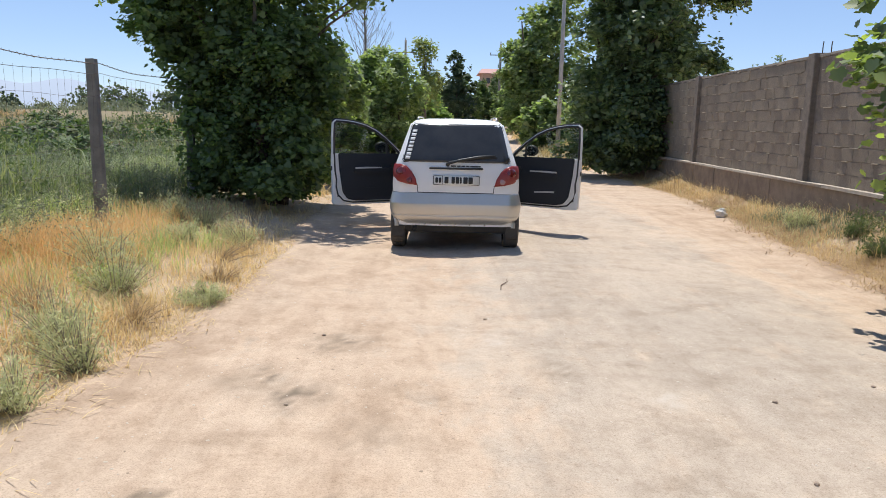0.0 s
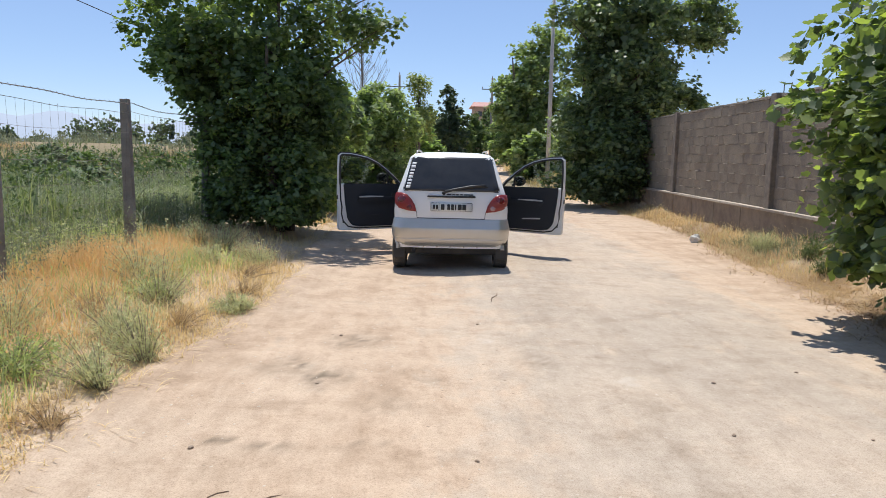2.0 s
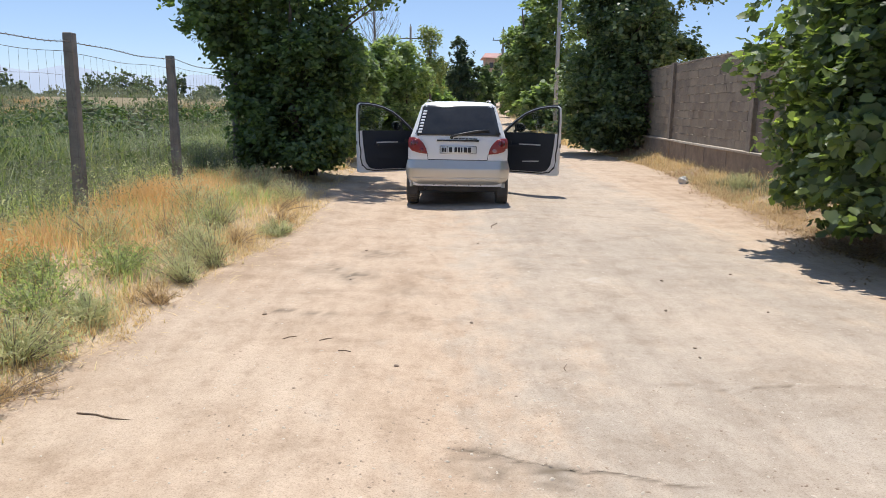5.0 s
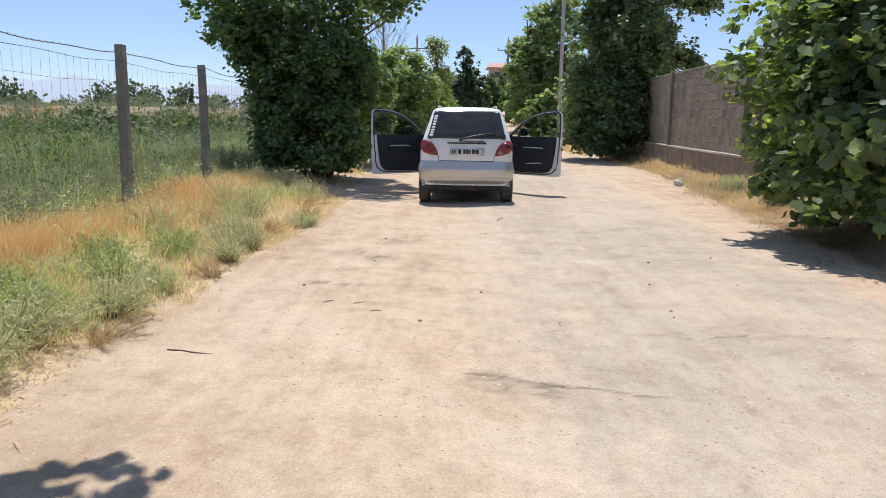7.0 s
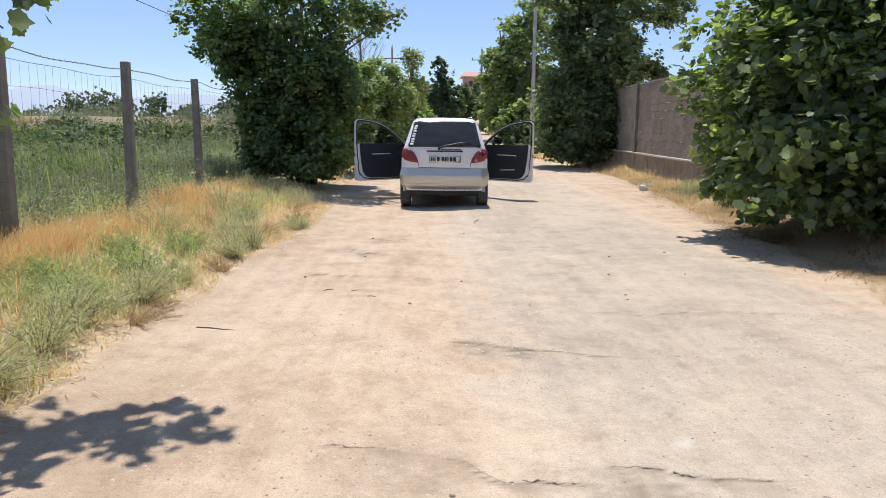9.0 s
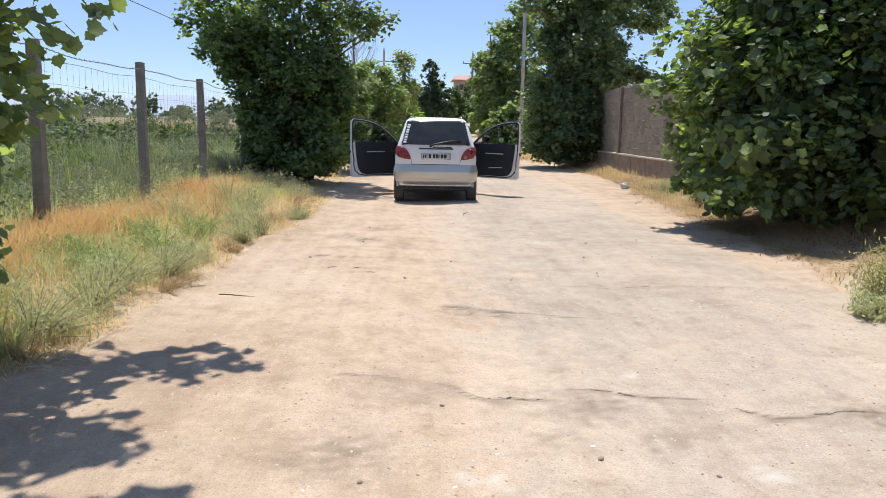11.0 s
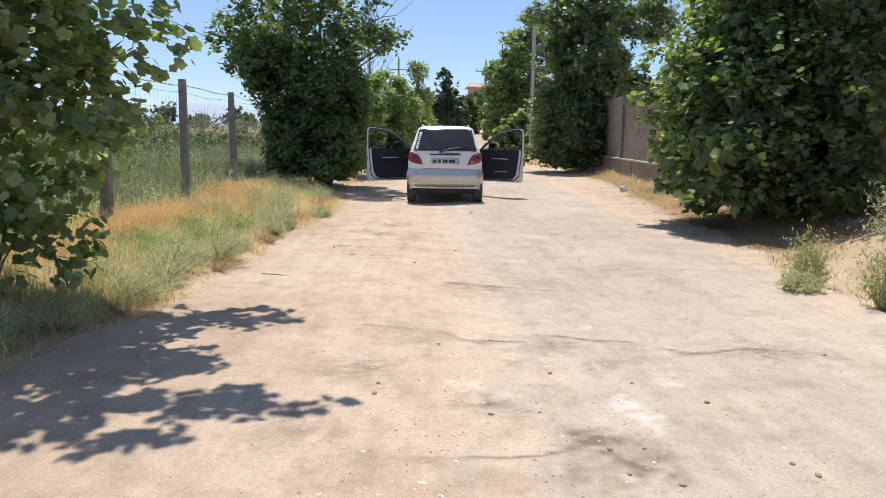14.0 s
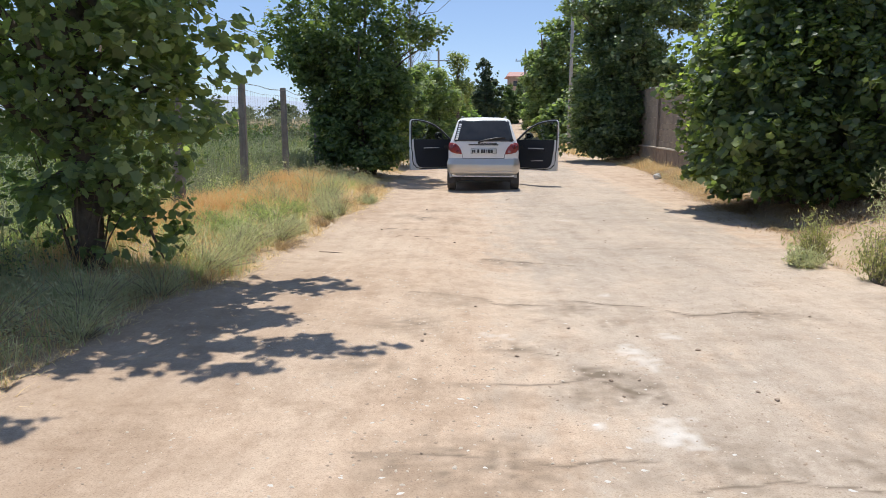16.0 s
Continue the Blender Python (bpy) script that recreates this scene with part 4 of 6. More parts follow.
def plain_mat(name, col, rough=0.4, metal=0.0, spec=0.5, coat=0.0, dust=0.0, dust_col=(0.45, 0.37, 0.28)):
    """A smooth manufactured surface, with thin dust in patches."""
    m, nodes, links, p = node_mat(name)
    pos = nodes.new("ShaderNodeTexCoord").outputs["Object"]
    n1, n2 = noise_of(nodes, links, pos, 3.0, 5), noise_of(nodes, links, pos, 70.0, 3)
    f = ramp_of_fac(nodes, links, n1.outputs[0], 0.35, 0.8)
    mul = nodes.new("ShaderNodeMath")
    mul.operation = "MULTIPLY"
    links.new(f, mul.inputs[0])
    mul.inputs[1].default_value = dust
    links.new(mixed(nodes, links, mul.outputs[0], col, dust_col), p.inputs["Base Color"])
    r = nodes.new("ShaderNodeMapRange")
    r.inputs[3].default_value, r.inputs[4].default_value = rough * 0.85, min(1.0, rough * 1.2)
    links.new(n2.outputs[0], r.inputs[0])
    links.new(r.outputs[0], p.inputs["Roughness"])
    p.inputs["Metallic"].default_value, p.inputs["Specular IOR Level"].default_value = metal, spec
    if coat:
        p.inputs["Coat Weight"].default_value, p.inputs["Coat Roughness"].default_value = coat, 0.06
    return m


M_PAINT = plain_mat("white car paint", (0.80, 0.80, 0.79), 0.45, 0.0, 0.35, 0.1, 0.14)
M_SILVER = plain_mat("silver bumper paint", (0.56, 0.54, 0.50), 0.34, 0.65, 0.5, 0.3, 0.25)
M_BLACK = plain_mat("black plastic", (0.018, 0.018, 0.019), 0.55, dust=0.12)
M_RUBBER = plain_mat("dusty tyre rubber", (0.06, 0.056, 0.052), 0.9, dust=0.7, dust_col=(0.24, 0.20, 0.16))
M_TRIM = plain_mat("dark blue-grey door trim", (0.018, 0.021, 0.027), 0.7, dust=0.0)
M_TRIM_L = plain_mat("pale grey plastic", (0.50, 0.50, 0.50), 0.4)
M_REDLENS = plain_mat("red lamp lens", (0.24, 0.010, 0.012), 0.32, 0.0, 0.3, 0.1, 0.2)
M_REDDEEP = plain_mat("deep red lamp lens", (0.14, 0.008, 0.008), 0.12, 0.0, 0.6, 0.6)
M_CLEARLENS = plain_mat("clear lamp lens", (0.34, 0.20, 0.19), 0.12, 0.0, 0.6, 0.6)
M_CHROME = plain_mat("bright metal", (0.65, 0.65, 0.65), 0.22, 1.0)
M_PLATE = plain_mat("white plate", (0.66, 0.67, 0.64), 0.4, dust=0.12)
M_INK = plain_mat("black paint", (0.03, 0.03, 0.03), 0.5)
M_STICKER = plain_mat("white sticker", (0.80, 0.80, 0.80), 0.5)
M_TINT = plain_mat("dark tinted glass", (0.034, 0.036, 0.040), 0.09, 0.0, 0.4, 0.0, 0.7, (0.075, 0.074, 0.074))


def glass_mat():
    m, nodes, links, p = node_mat("thin door glass")
    out = nodes["Material Output"]
    tr, gl = nodes.new("ShaderNodeBsdfTransparent"), nodes.new("ShaderNodeBsdfGlossy")
    tr.inputs[0].default_value = (0.72, 0.76, 0.74, 1)
    gl.inputs["Roughness"].default_value = 0.03
    fr = nodes.new("ShaderNodeFresnel")
    fr.inputs[0].default_value = 1.5
    mix = nodes.new("ShaderNodeMixShader")
    links.new(fr.outputs[0], mix.inputs[0])
    links.new(tr.outputs[0], mix.inputs[1])
    links.new(gl.outputs[0], mix.inputs[2])
    links.new(mix.outputs[0], out.inputs[0])
    return m


M_GLASS = glass_mat()
PROF_Z = [0.335, 0.36, 0.42, 0.56, 0.68, 0.80, 0.92, 1.02, 1.10, 1.25, 1.38, 1.46, 1.505, 1.525, 1.532]
PROF_R = [0.08, 0.06, 0.05, 0.05, 0.05, 0.055, 0.07, 0.09, 0.12, 0.19, 0.26, 0.30, 0.37, 0.55, 0.95]
PROF_F = [3.34, 3.42, 3.47, 3.49, 3.46, 3.36, 3.08, 2.74, 2.52, 2.24, 1.98, 1.84, 1.68, 1.45, 1.15]
PROF_W = [0.69, 0.705, 0.715, 0.725, 0.732, 0.735, 0.722, 0.695, 0.668, 0.617, 0.575, 0.548, 0.49, 0.35, 0.10]
PROF_C = [0.12, 0.13, 0.13, 0.13, 0.13, 0.13, 0.12, 0.11, 0.11, 0.10, 0.10, 0.11, 0.14, 0.16, 0.08]


def prof(z):
    return [float(np.interp(z, PROF_Z, t)) for t in (PROF_R, PROF_F, PROF_W, PROF_C)]


def rear_pt(x, z, off=0.0):
    yr, _, w, rc = prof(z)
    a = min(abs(x), w - 0.002)
    y = yr + 0.035 * (a / w) ** 2
    if a > w - rc:
        d = min(a - (w - rc), rc * 0.995)
        y += rc - math.sqrt(rc * rc - d * d)
    return Vector((x, y - off, z))


def front_pt(x, z, off=0.0):
    _, yf, w, _ = prof(z)
    rc = min(0.36, w * 0.6)
    a = min(abs(x), w - 0.002)
    y = yf - 0.10 * (a / w) ** 2
    if a > w - rc:
        d = min(a - (w - rc), rc * 0.995)
        y -= rc - math.sqrt(rc * rc - d * d)
    return Vector((x, y + off, z))


def side_pt(s, y, z, off=0.0):
    w = prof(z)[2]
    return Vector((s * (w + off), y, z))


WHEEL_Y, WHEEL_R = (0.47, 2.80), 0.265
DOOR_Y0, DOOR_Y1 = 1.20, 2.20


def in_door(y, z):
    top = 1.44 if y < 1.75 else 1.44 - 0.75 * (y - 1.75)
    return DOOR_Y0 < y < DOOR_Y1 and 0.36 < z < top


def car_shell():
    """The body as stacked rings, open at the wheel arches and the two front doorways."""
    zs = [0.30 + 0.0392 * i for i in range(28)] + [1.40, 1.43, 1.46, 1.485, 1.505, 1.517, 1.525, 1.532]
    rings = []
    for z in zs:
        yr, yf, w, rc = prof(z)
        pts = []
        for i in range(12):
            pts.append(rear_pt((w - rc) * i / 11, z))
        for i in range(1, 7):
            pts.append(rear_pt(w - rc + rc * math.sin(i / 6 * math.pi / 2), z))
        ya, rf = pts[-1].y, min(0.36, w * 0.6)
        yb = front_pt(w, z).y
        for i in range(1, 44):
            pts.append(Vector((w, ya + (yb - ya) * i / 44, z)))
        for i in range(7):
            pts.append(front_pt(w - rf + rf * math.cos(i / 6 * math.pi / 2), z))
        for i in range(1, 8):
            pts.append(front_pt((w - rf) * (1 - i / 7), z))
        full = pts + [Vector((-p.x, p.y, p.z)) for p in pts[-2:0:-1]]
        rings.append(full)
    bm = bmesh.new()
    vs = [[bm.verts.new(p) for p in r] for r in rings]
    n = len(vs[0])
    for r0, r1 in zip(vs, vs[1:]):
        for k in range(n):
            q = (r0[k], r0[(k + 1) % n], r1[(k + 1) % n], r1[k])
            c = sum((v.co for v in q), Vector()) / 4
            w = prof(c.z)[2]
            if abs(c.x) > w - 0.06:
                if any(math.hypot(c.y - wy, c.z - WHEEL_R) < 0.325 for wy in WHEEL_Y):
                    continue
                if in_door(c.y, c.z):
                    continue
            bm.faces.new(q)
    bm.faces.new(vs[-1])
    return bm


def patch(name, outline, place, material, parent, lift=0.004, bulge=0.0, rings=5, label=""):
    """A raised piece that follows the body: outline in the surface's own two coordinates, place(a, b, off) its point."""
    ca, cb = sum(p[0] for p in outline) / len(outline), sum(p[1] for p in outline) / len(outline)
    fine = []
    for (a0, b0), (a1, b1) in zip(outline, outline[1:] + outline[:1]):
        k = max(1, int(math.hypot(a1 - a0, b1 - b0) / 0.05))
        fine += [(a0 + (a1 - a0) * i / k, b0 + (b1 - b0) * i / k) for i in range(k)]
    bm = bmesh.new()
    rows = [[bm.verts.new(place(a, b, -0.012)) for a, b in fine]]
    for r in range(rings):
        t = r / rings
        off = lift + bulge * (1 - (1 - t) ** 2)
        rows.append([bm.verts.new(place(a + (ca - a) * t, b + (cb - b) * t, off)) for a, b in fine])
    n = len(fine)
    for r0, r1 in zip(rows, rows[1:]):
        for k in range(n):
            bm.faces.new((r0[k], r0[(k + 1) % n], r1[(k + 1) % n], r1[k]))
    mid = bm.verts.new(place(ca, cb, lift + bulge))
    for k in range(n):
        bm.faces.new((rows[-1][k], rows[-1][(k + 1) % n], mid))
    bmesh.ops.recalc_face_normals(bm, faces=bm.faces)
    return part(name, bm, material, parent, label, smooth=True)


def round_rect(x0, x1, z0, z1, r=0.015):
    return [(x0 + r, z0), (x1 - r, z0), (x1, z0 + r), (x1, z1 - r), (x1 - r, z1), (x0 + r, z1), (x0, z1 - r), (x0, z0 + r)]


def mirrored(pts):
    return [(-a, b) for a, b in pts[::-1]]


def build_wheel(parent, x, y):
    s = 1 if x > 0 else -1
    hub = new("wheel")
    hub.parent = parent
    hub.matrix_basis = pose(x, y, WHEEL_R, 0, 0, 0)
    bm = bmesh.new()
    prof_t = [(-0.082, 0.175), (-0.090, 0.225), (-0.080, 0.255), (-0.045, 0.265), (0.045, 0.265), (0.080, 0.255), (0.090, 0.225), (0.082, 0.175)]
    n = 40
    rows = [[bm.verts.new((px, pr * math.cos(k * math.tau / n), pr * math.sin(k * math.tau / n))) for k in range(n)] for px, pr in prof_t]
    for r0, r1 in zip(rows, rows[1:]):
        for k in range(n):
            bm.faces.new((r0[k], r0[(k + 1) % n], r1[(k + 1) % n], r1[k]))
    for k in range(0, n):
        a = (k + 0.5) * math.tau / n
        for px in (-0.045, 0.0, 0.045):
            p = Vector((px, 0.268 * math.cos(a), 0.268 * math.sin(a)))
            v = box(bm, -0.017, 0.017, -0.015, 0.015, -0.003, 0.003)
            bmesh.ops.rotate(bm, verts=v, cent=(0, 0, 0), matrix=Matrix.Rotation(a - math.pi / 2, 3, "X"))
            bmesh.ops.translate(bm, verts=v, vec=p)
    part("tyre", bm, M_RUBBER, hub, "dusty black rubber tyre")
    bm = bmesh.new()
    for px, pr0, pr1 in ((0.05 * s, 0.0, 0.06), (0.035 * s, 0.06, 0.155), (0.06 * s, 0.155, 0.178)):
        for k in range(n):
            a0, a1 = k * math.tau / n, (k + 1) * math.tau / n
            bm.faces.new([bm.verts.new((px, r * math.cos(a), r * math.sin(a))) for r, a in ((pr0, a0), (pr1, a0), (pr1, a1), (pr0 + 1e-4, a1))])
    tube(bm, [(-0.07, 0, 0), (0.05, 0, 0)], 0.175, 24)
    part("rim", bm, M_SILVER, hub)


def build_door(parent, s):
    """A front door standing open; u runs from the hinge to the free edge, d towards the cabin side."""
    ang = 66.0
    root = new("front_door")
    root.parent = parent
    tagged(root, label="open white front door with dark inner trim")
    u = Vector((s * math.sin(radians(ang)), -math.cos(radians(ang)), 0))
    d = Vector((-s * math.cos(radians(ang)), -math.sin(radians(ang)), 0))
    hinge = Vector((s * 0.715, DOOR_Y1 - 0.0, 0))

    def at(a, b, off):
        return hinge + u * a + d * off + Vector((0, 0, b))

    def slab(bm, outline, d0, d1):
        lo, hi = [bm.verts.new(at(a, b, d0)) for a, b in outline], [bm.verts.new(at(a, b, d1)) for a, b in outline]
        n = len(outline)
        bm.faces.new(lo)
        bm.faces.new(hi)
        for k in range(n):
            bm.faces.new((lo[k], lo[(k + 1) % n], hi[(k + 1) % n], hi[k]))

    lower = [(0.0, 0.40), (0.05, 0.345), (0.95, 0.325), (1.06, 0.33), (1.075, 0.36), (1.075, 0.60), (1.085, 0.85), (1.085, 1.03), (0.12, 1.03), (0.0, 0.99)]
    bm = bmesh.new()
    slab(bm, lower, -0.06, 0.045)
    bmesh.ops.recalc_face_normals(bm, faces=bm.faces)
    bmesh.ops.bevel(bm, geom=list(bm.edges), offset=0.008, segments=2, affect="EDGES")
    part("door_shell", bm, M_PAINT, root, smooth=False)
    outer = [(1.085, 1.02), (1.085, 1.30), (1.075, 1.455), (1.035, 1.492), (0.90, 1.487), (0.75, 1.465), (0.60, 1.425), (0.45, 1.355), (0.30, 1.245), (0.15, 1.11), (0.06, 1.02)]
    inner = [(1.025, 1.02), (1.025, 1.30), (1.020, 1.41), (0.995, 1.435), (0.89, 1.432), (0.76, 1.412), (0.62, 1.375), (0.48, 1.310), (0.345, 1.212), (0.22, 1.10), (0.145, 1.02)]
    inner = [(0.45 * a0 + 0.55 * a1, 0.45 * b0 + 0.55 * b1) for (a0, b0), (a1, b1) in zip(outer, inner)]
    bm = bmesh.new()
    o0, o1 = [bm.verts.new(at(a, b, -0.035)) for a, b in outer], [bm.verts.new(at(a, b, 0.035)) for a, b in outer]
    i0, i1 = [bm.verts.new(at(a, b, -0.035)) for a, b in inner], [bm.verts.new(at(a, b, 0.035)) for a, b in inner]
    for k in range(len(outer) - 1):
        for a, b in ((o0, i0), (o1, i1), (o0, o1), (i0, i1)):
            bm.faces.new((a[k], a[k + 1], b[k + 1], b[k]))
    bmesh.ops.recalc_face_normals(bm, faces=bm.faces)
    part("window_frame", bm, M_PAINT, root)
    bm = bmesh.new()          # black cover on the cabin side of the frame
    rim = [(0.62 * a0 + 0.38 * a1, 0.62 * b0 + 0.38 * b1) for (a0, b0), (a1, b1) in zip(outer, inner)]
    for k in range(len(rim) - 1):
        q = [at(*rim[k], 0.039), at(*rim[k + 1], 0.039), at(*inner[k + 1], 0.039), at(*inner[k], 0.039)]
        lo = [bm.verts.new(p) for p in q]
        hi = [bm.verts.new(p + d * 0.008) for p in q]
        bm.faces.new(hi)
        for i in range(4):
            bm.faces.new((lo[i], lo[(i + 1) % 4], hi[(i + 1) % 4], hi[i]))
    bmesh.ops.recalc_face_normals(bm, faces=bm.faces)
    part("frame_cover", bm, M_BLACK, root, "black frame cover")
    bm = bmesh.new()          # black seal round the whole door and the window channel
    ring = [(0.03, 0.95), (0.03, 0.42), (0.10, 0.375), (0.80, 0.362), (0.93, 0.385), (1.01, 0.47), (1.035, 0.58), (1.03, 0.68), (1.05, 0.80), (1.058, 1.0), (1.058, 1.30), (1.052, 1.435), (1.02, 1.468), (0.89, 1.464), (0.75, 1.441), (0.61, 1.402), (0.46, 1.333), (0.32, 1.23), (0.17, 1.09), (0.05, 0.98)]
    tube(bm, [at(a, b, 0.048 if b < 1.02 else 0.038) for a, b in ring], 0.011, 6)
    part("rubber_seal", bm, M_BLACK, root, "black rubber seal")
    bm = bmesh.new()
    tube(bm, [at(a, b, 0.02) for a, b in inner], 0.010, 6)
    part("window_channel", bm, M_BLACK, root)
    bm = bmesh.new()          # drip edge on the outer top of the frame
    tube(bm, [at(a, b + 0.004, -0.02) for a, b in outer[2:]], 0.016, 6)
    part("roof_trim", bm, M_BLACK, root)
    bm = bmesh.new()
    slab(bm, [(0.06, 0.98), (0.07, 0.43), (0.14, 0.395), (0.78, 0.385), (0.88, 0.41), (0.945, 0.50), (0.965, 0.62), (0.99, 0.80), (1.01, 1.035), (0.12, 1.035)], 0.04, 0.075)
    bmesh.ops.recalc_face_normals(bm, faces=bm.faces)
    bmesh.ops.bevel(bm, geom=list(bm.edges), offset=0.012, segments=2, affect="EDGES")
    trim = part("trim_panel", bm, M_TRIM, root, "dark door trim panel")
    bm = bmesh.new()
    slab(bm, [(0.18, 0.78), (0.74, 0.76), (0.80, 0.80), (0.78, 0.835), (0.22, 0.84)], 0.07, 0.12)
    bmesh.ops.bevel(bm, geom=list(bm.edges), offset=0.012, segments=2, affect="EDGES")
    part("armrest", bm, M_TRIM, trim)
    bm = bmesh.new()
    slab(bm, [(0.40, 0.838), (0.78, 0.828), (0.78, 0.848), (0.60, 0.855), (0.40, 0.852)], 0.11, 0.13)
    part("pull_handle", bm, M_TRIM_L, trim, "pale pull handle")
    bm = bmesh.new()
    slab(bm, [(0.46, 0.545), (0.74, 0.555), (0.75, 0.575), (0.62, 0.572), (0.46, 0.56)], 0.07, 0.09)
    part("pocket_edge", bm, M_TRIM_L if s > 0 else M_TRIM, trim)
    bm = bmesh.new()
    slab(bm, [(0.16, 0.80), (0.25, 0.80), (0.26, 0.87), (0.24, 0.90), (0.17, 0.89)], 0.07, 0.095)
    part("inner_handle", bm, M_BLACK, trim)
    bm = bmesh.new()
    slab(bm, [(a, b) for a, b in inner], 0.0, 0.004)
    pane = part("pane", bm, M_GLASS, root)
    pane.visible_shadow = False
    bm = bmesh.new()
    slab(bm, [(0.285, 1.02), (0.305, 1.02), (0.305, 1.19), (0.285, 1.175)], -0.01, 0.02)
    part("window_divider", bm, M_BLACK, root)
    bm = bmesh.new()
    v = ball(bm, (0, 0, 0), 0.1, (1.0, 0.45, 0.82), 3)
    for q in v:
        q.co = at(0.33 + q.co.x, 1.115 + q.co.z, -0.13 + q.co.y)
    tube(bm, [at(0.25, 1.05, -0.03), at(0.30, 1.08, -0.11)], 0.02, 8)
    mirror = part("wing_mirror", bm, M_BLACK, root, "black oval wing mirror", smooth=True)
    bm = bmesh.new()
    slab(bm, [(0.33 + 0.078 * math.cos(k * math.tau / 16), 1.115 + 0.062 * math.sin(k * math.tau / 16)) for k in range(16)], -0.086, -0.083)
    part("mirror_glass", bm, plain_mat("mirror", (0.55, 0.56, 0.58), 0.25, 1.0), mirror)
    bm = bmesh.new()
    slab(bm, [(0.80, 0.86), (0.98, 0.86), (0.98, 0.90), (0.80, 0.90)], -0.085, -0.055)
    part("outer_handle", bm, M_PAINT, root)
    bm = bmesh.new()
    slab(bm, [(1.086, 0.80), (1.092, 0.80), (1.092, 0.86), (1.086, 0.86)], -0.02, 0.03)
    part("latch", bm, M_BLACK, root)
    bm = bmesh.new()
    slab(bm, [(1.00, 0.44), (1.018, 0.44), (1.018, 0.458), (1.00, 0.458)], 0.044, 0.05)
    part("plug", bm, M_BLACK, root)


def build_car():
    car = thing("hatchback_car", (CAR_X, CAR_Y, 0.0), "small white hatchback parked with both front doors open", "car", turn=-1.8)
    body = part("body", car_shell(), M_PAINT, car, "white painted body", smooth=True)
    # tailgate: window, seams, trim
    win = [(-0.595, 1.035), (0.595, 1.035), (0.612, 1.06), (0.522, 1.44), (0.495, 1.465), (-0.495, 1.465), (-0.522, 1.44), (-0.612, 1.06)]
    glass = patch("rear_window", win, rear_pt, M_TINT, car, 0.010, 0.006, 8, "dark tinted rear window")
    bm = bmesh.new()
    fr = [(a * 1.012, 1.24 + (b - 1.24) * 1.03) for a, b in win]
    tube(bm, [rear_pt(a, b, 0.002) for a, b in fr + fr[:1]], 0.004, 5)
    part("window_seal", bm, M_BLACK, glass)
    for k in range(8):           # unreadable upright sticker as plain bars
        b0 = 1.065 + 0.043 * k
        x0 = -0.592 + 0.235 * (b0 - 1.05)
        h = 0.040 if k in (0, 6) else 0.034
        o = [(x0, b0), (x0 + 0.055, b0), (x0 + 0.060, b0 + h * 0.82), (x0 + 0.006, b0 + h * 0.82)]
        patch("sticker_bar", o, rear_pt, M_STICKER, glass, 0.0165, 0.0, 1)
    bm = bmesh.new()
    tube(bm, [rear_pt(-0.10, 1.005, 0.02), rear_pt(-0.08, 1.03, 0.05), rear_pt(0.06, 1.065, 0.045), rear_pt(0.25, 1.10, 0.04), rear_pt(0.44, 1.118, 0.03)], [0.026, 0.020, 0.016, 0.018, 0.013], 6)
    tube(bm, [rear_pt(0.02, 1.066, 0.022), rear_pt(0.24, 1.085, 0.022), rear_pt(0.46, 1.10, 0.022)], 0.011, 5)
    part("rear_wiper", bm, M_INK, car, "black rear wiper", smooth=True)
    patch("tailgate_strip", round_rect(-0.31, 0.31, 0.955, 0.978, 0.01), rear_pt, M_BLACK, car, 0.02, 0.0, 2, "dark grip strip")
    for x0, x1 in ((-0.06, 0.00), (0.01, 0.05), (0.06, 0.10), (0.11, 0.15), (0.16, 0.28)):
        patch("badge_bar", round_rect(x0, x1, 0.986, 1.000, 0.003), rear_pt, M_INK, car, 0.006, 0.0, 1)
    bm = bmesh.new()
    for sx in (-1, 1):
        tube(bm, [rear_pt(sx * x, z, 0.000) for x, z in ((0.442, 0.775), (0.438, 0.74), (0.434, 0.69))], 0.004, 4)
    tube(bm, [rear_pt(-0.434 + 0.868 * k / 16, 0.688, 0.0) for k in range(17)], 0.004, 4)
    part("tailgate_seam", bm, M_INK, car)
    plate = patch("number_plate", round_rect(-0.265, 0.275, 0.775, 0.892, 0.008), rear_pt, M_PLATE, car, 0.012, 0.0, 2, "white plate with dark bars")
    bm = bmesh.new()
    o = round_rect(-0.258, 0.268, 0.782, 0.885, 0.006)
    tube(bm, [rear_pt(a, b, 0.0125) for a, b in o + o[:1]], 0.003, 4)
    tube(bm, [rear_pt(-0.155, 0.785, 0.0125), rear_pt(-0.155, 0.882, 0.0125)], 0.003, 4)
    part("plate_border", bm, M_INK, plate)
    for x0, x1 in ((-0.235, -0.205), (-0.195, -0.168), (-0.13, -0.085), (-0.05, -0.012), (-0.002, 0.036), (0.046, 0.066), (0.085, 0.135), (0.143, 0.193)):
        z0, z1 = (0.802, 0.862) if x1 < -0.16 else (0.797, 0.870)
        patch("plate_bar", round_rect(x0, x1, z0, z1, 0.006), rear_pt, M_INK, plate, 0.0155, 0.0, 1)
    lamp = [(-0.715, 1.0), (-0.64, 1.005), (-0.57, 0.985), (-0.51, 0.925), (-0.465, 0.85), (-0.445, 0.77), (-0.56, 0.782), (-0.67, 0.81), (-0.728, 0.86), (-0.732, 0.94)]
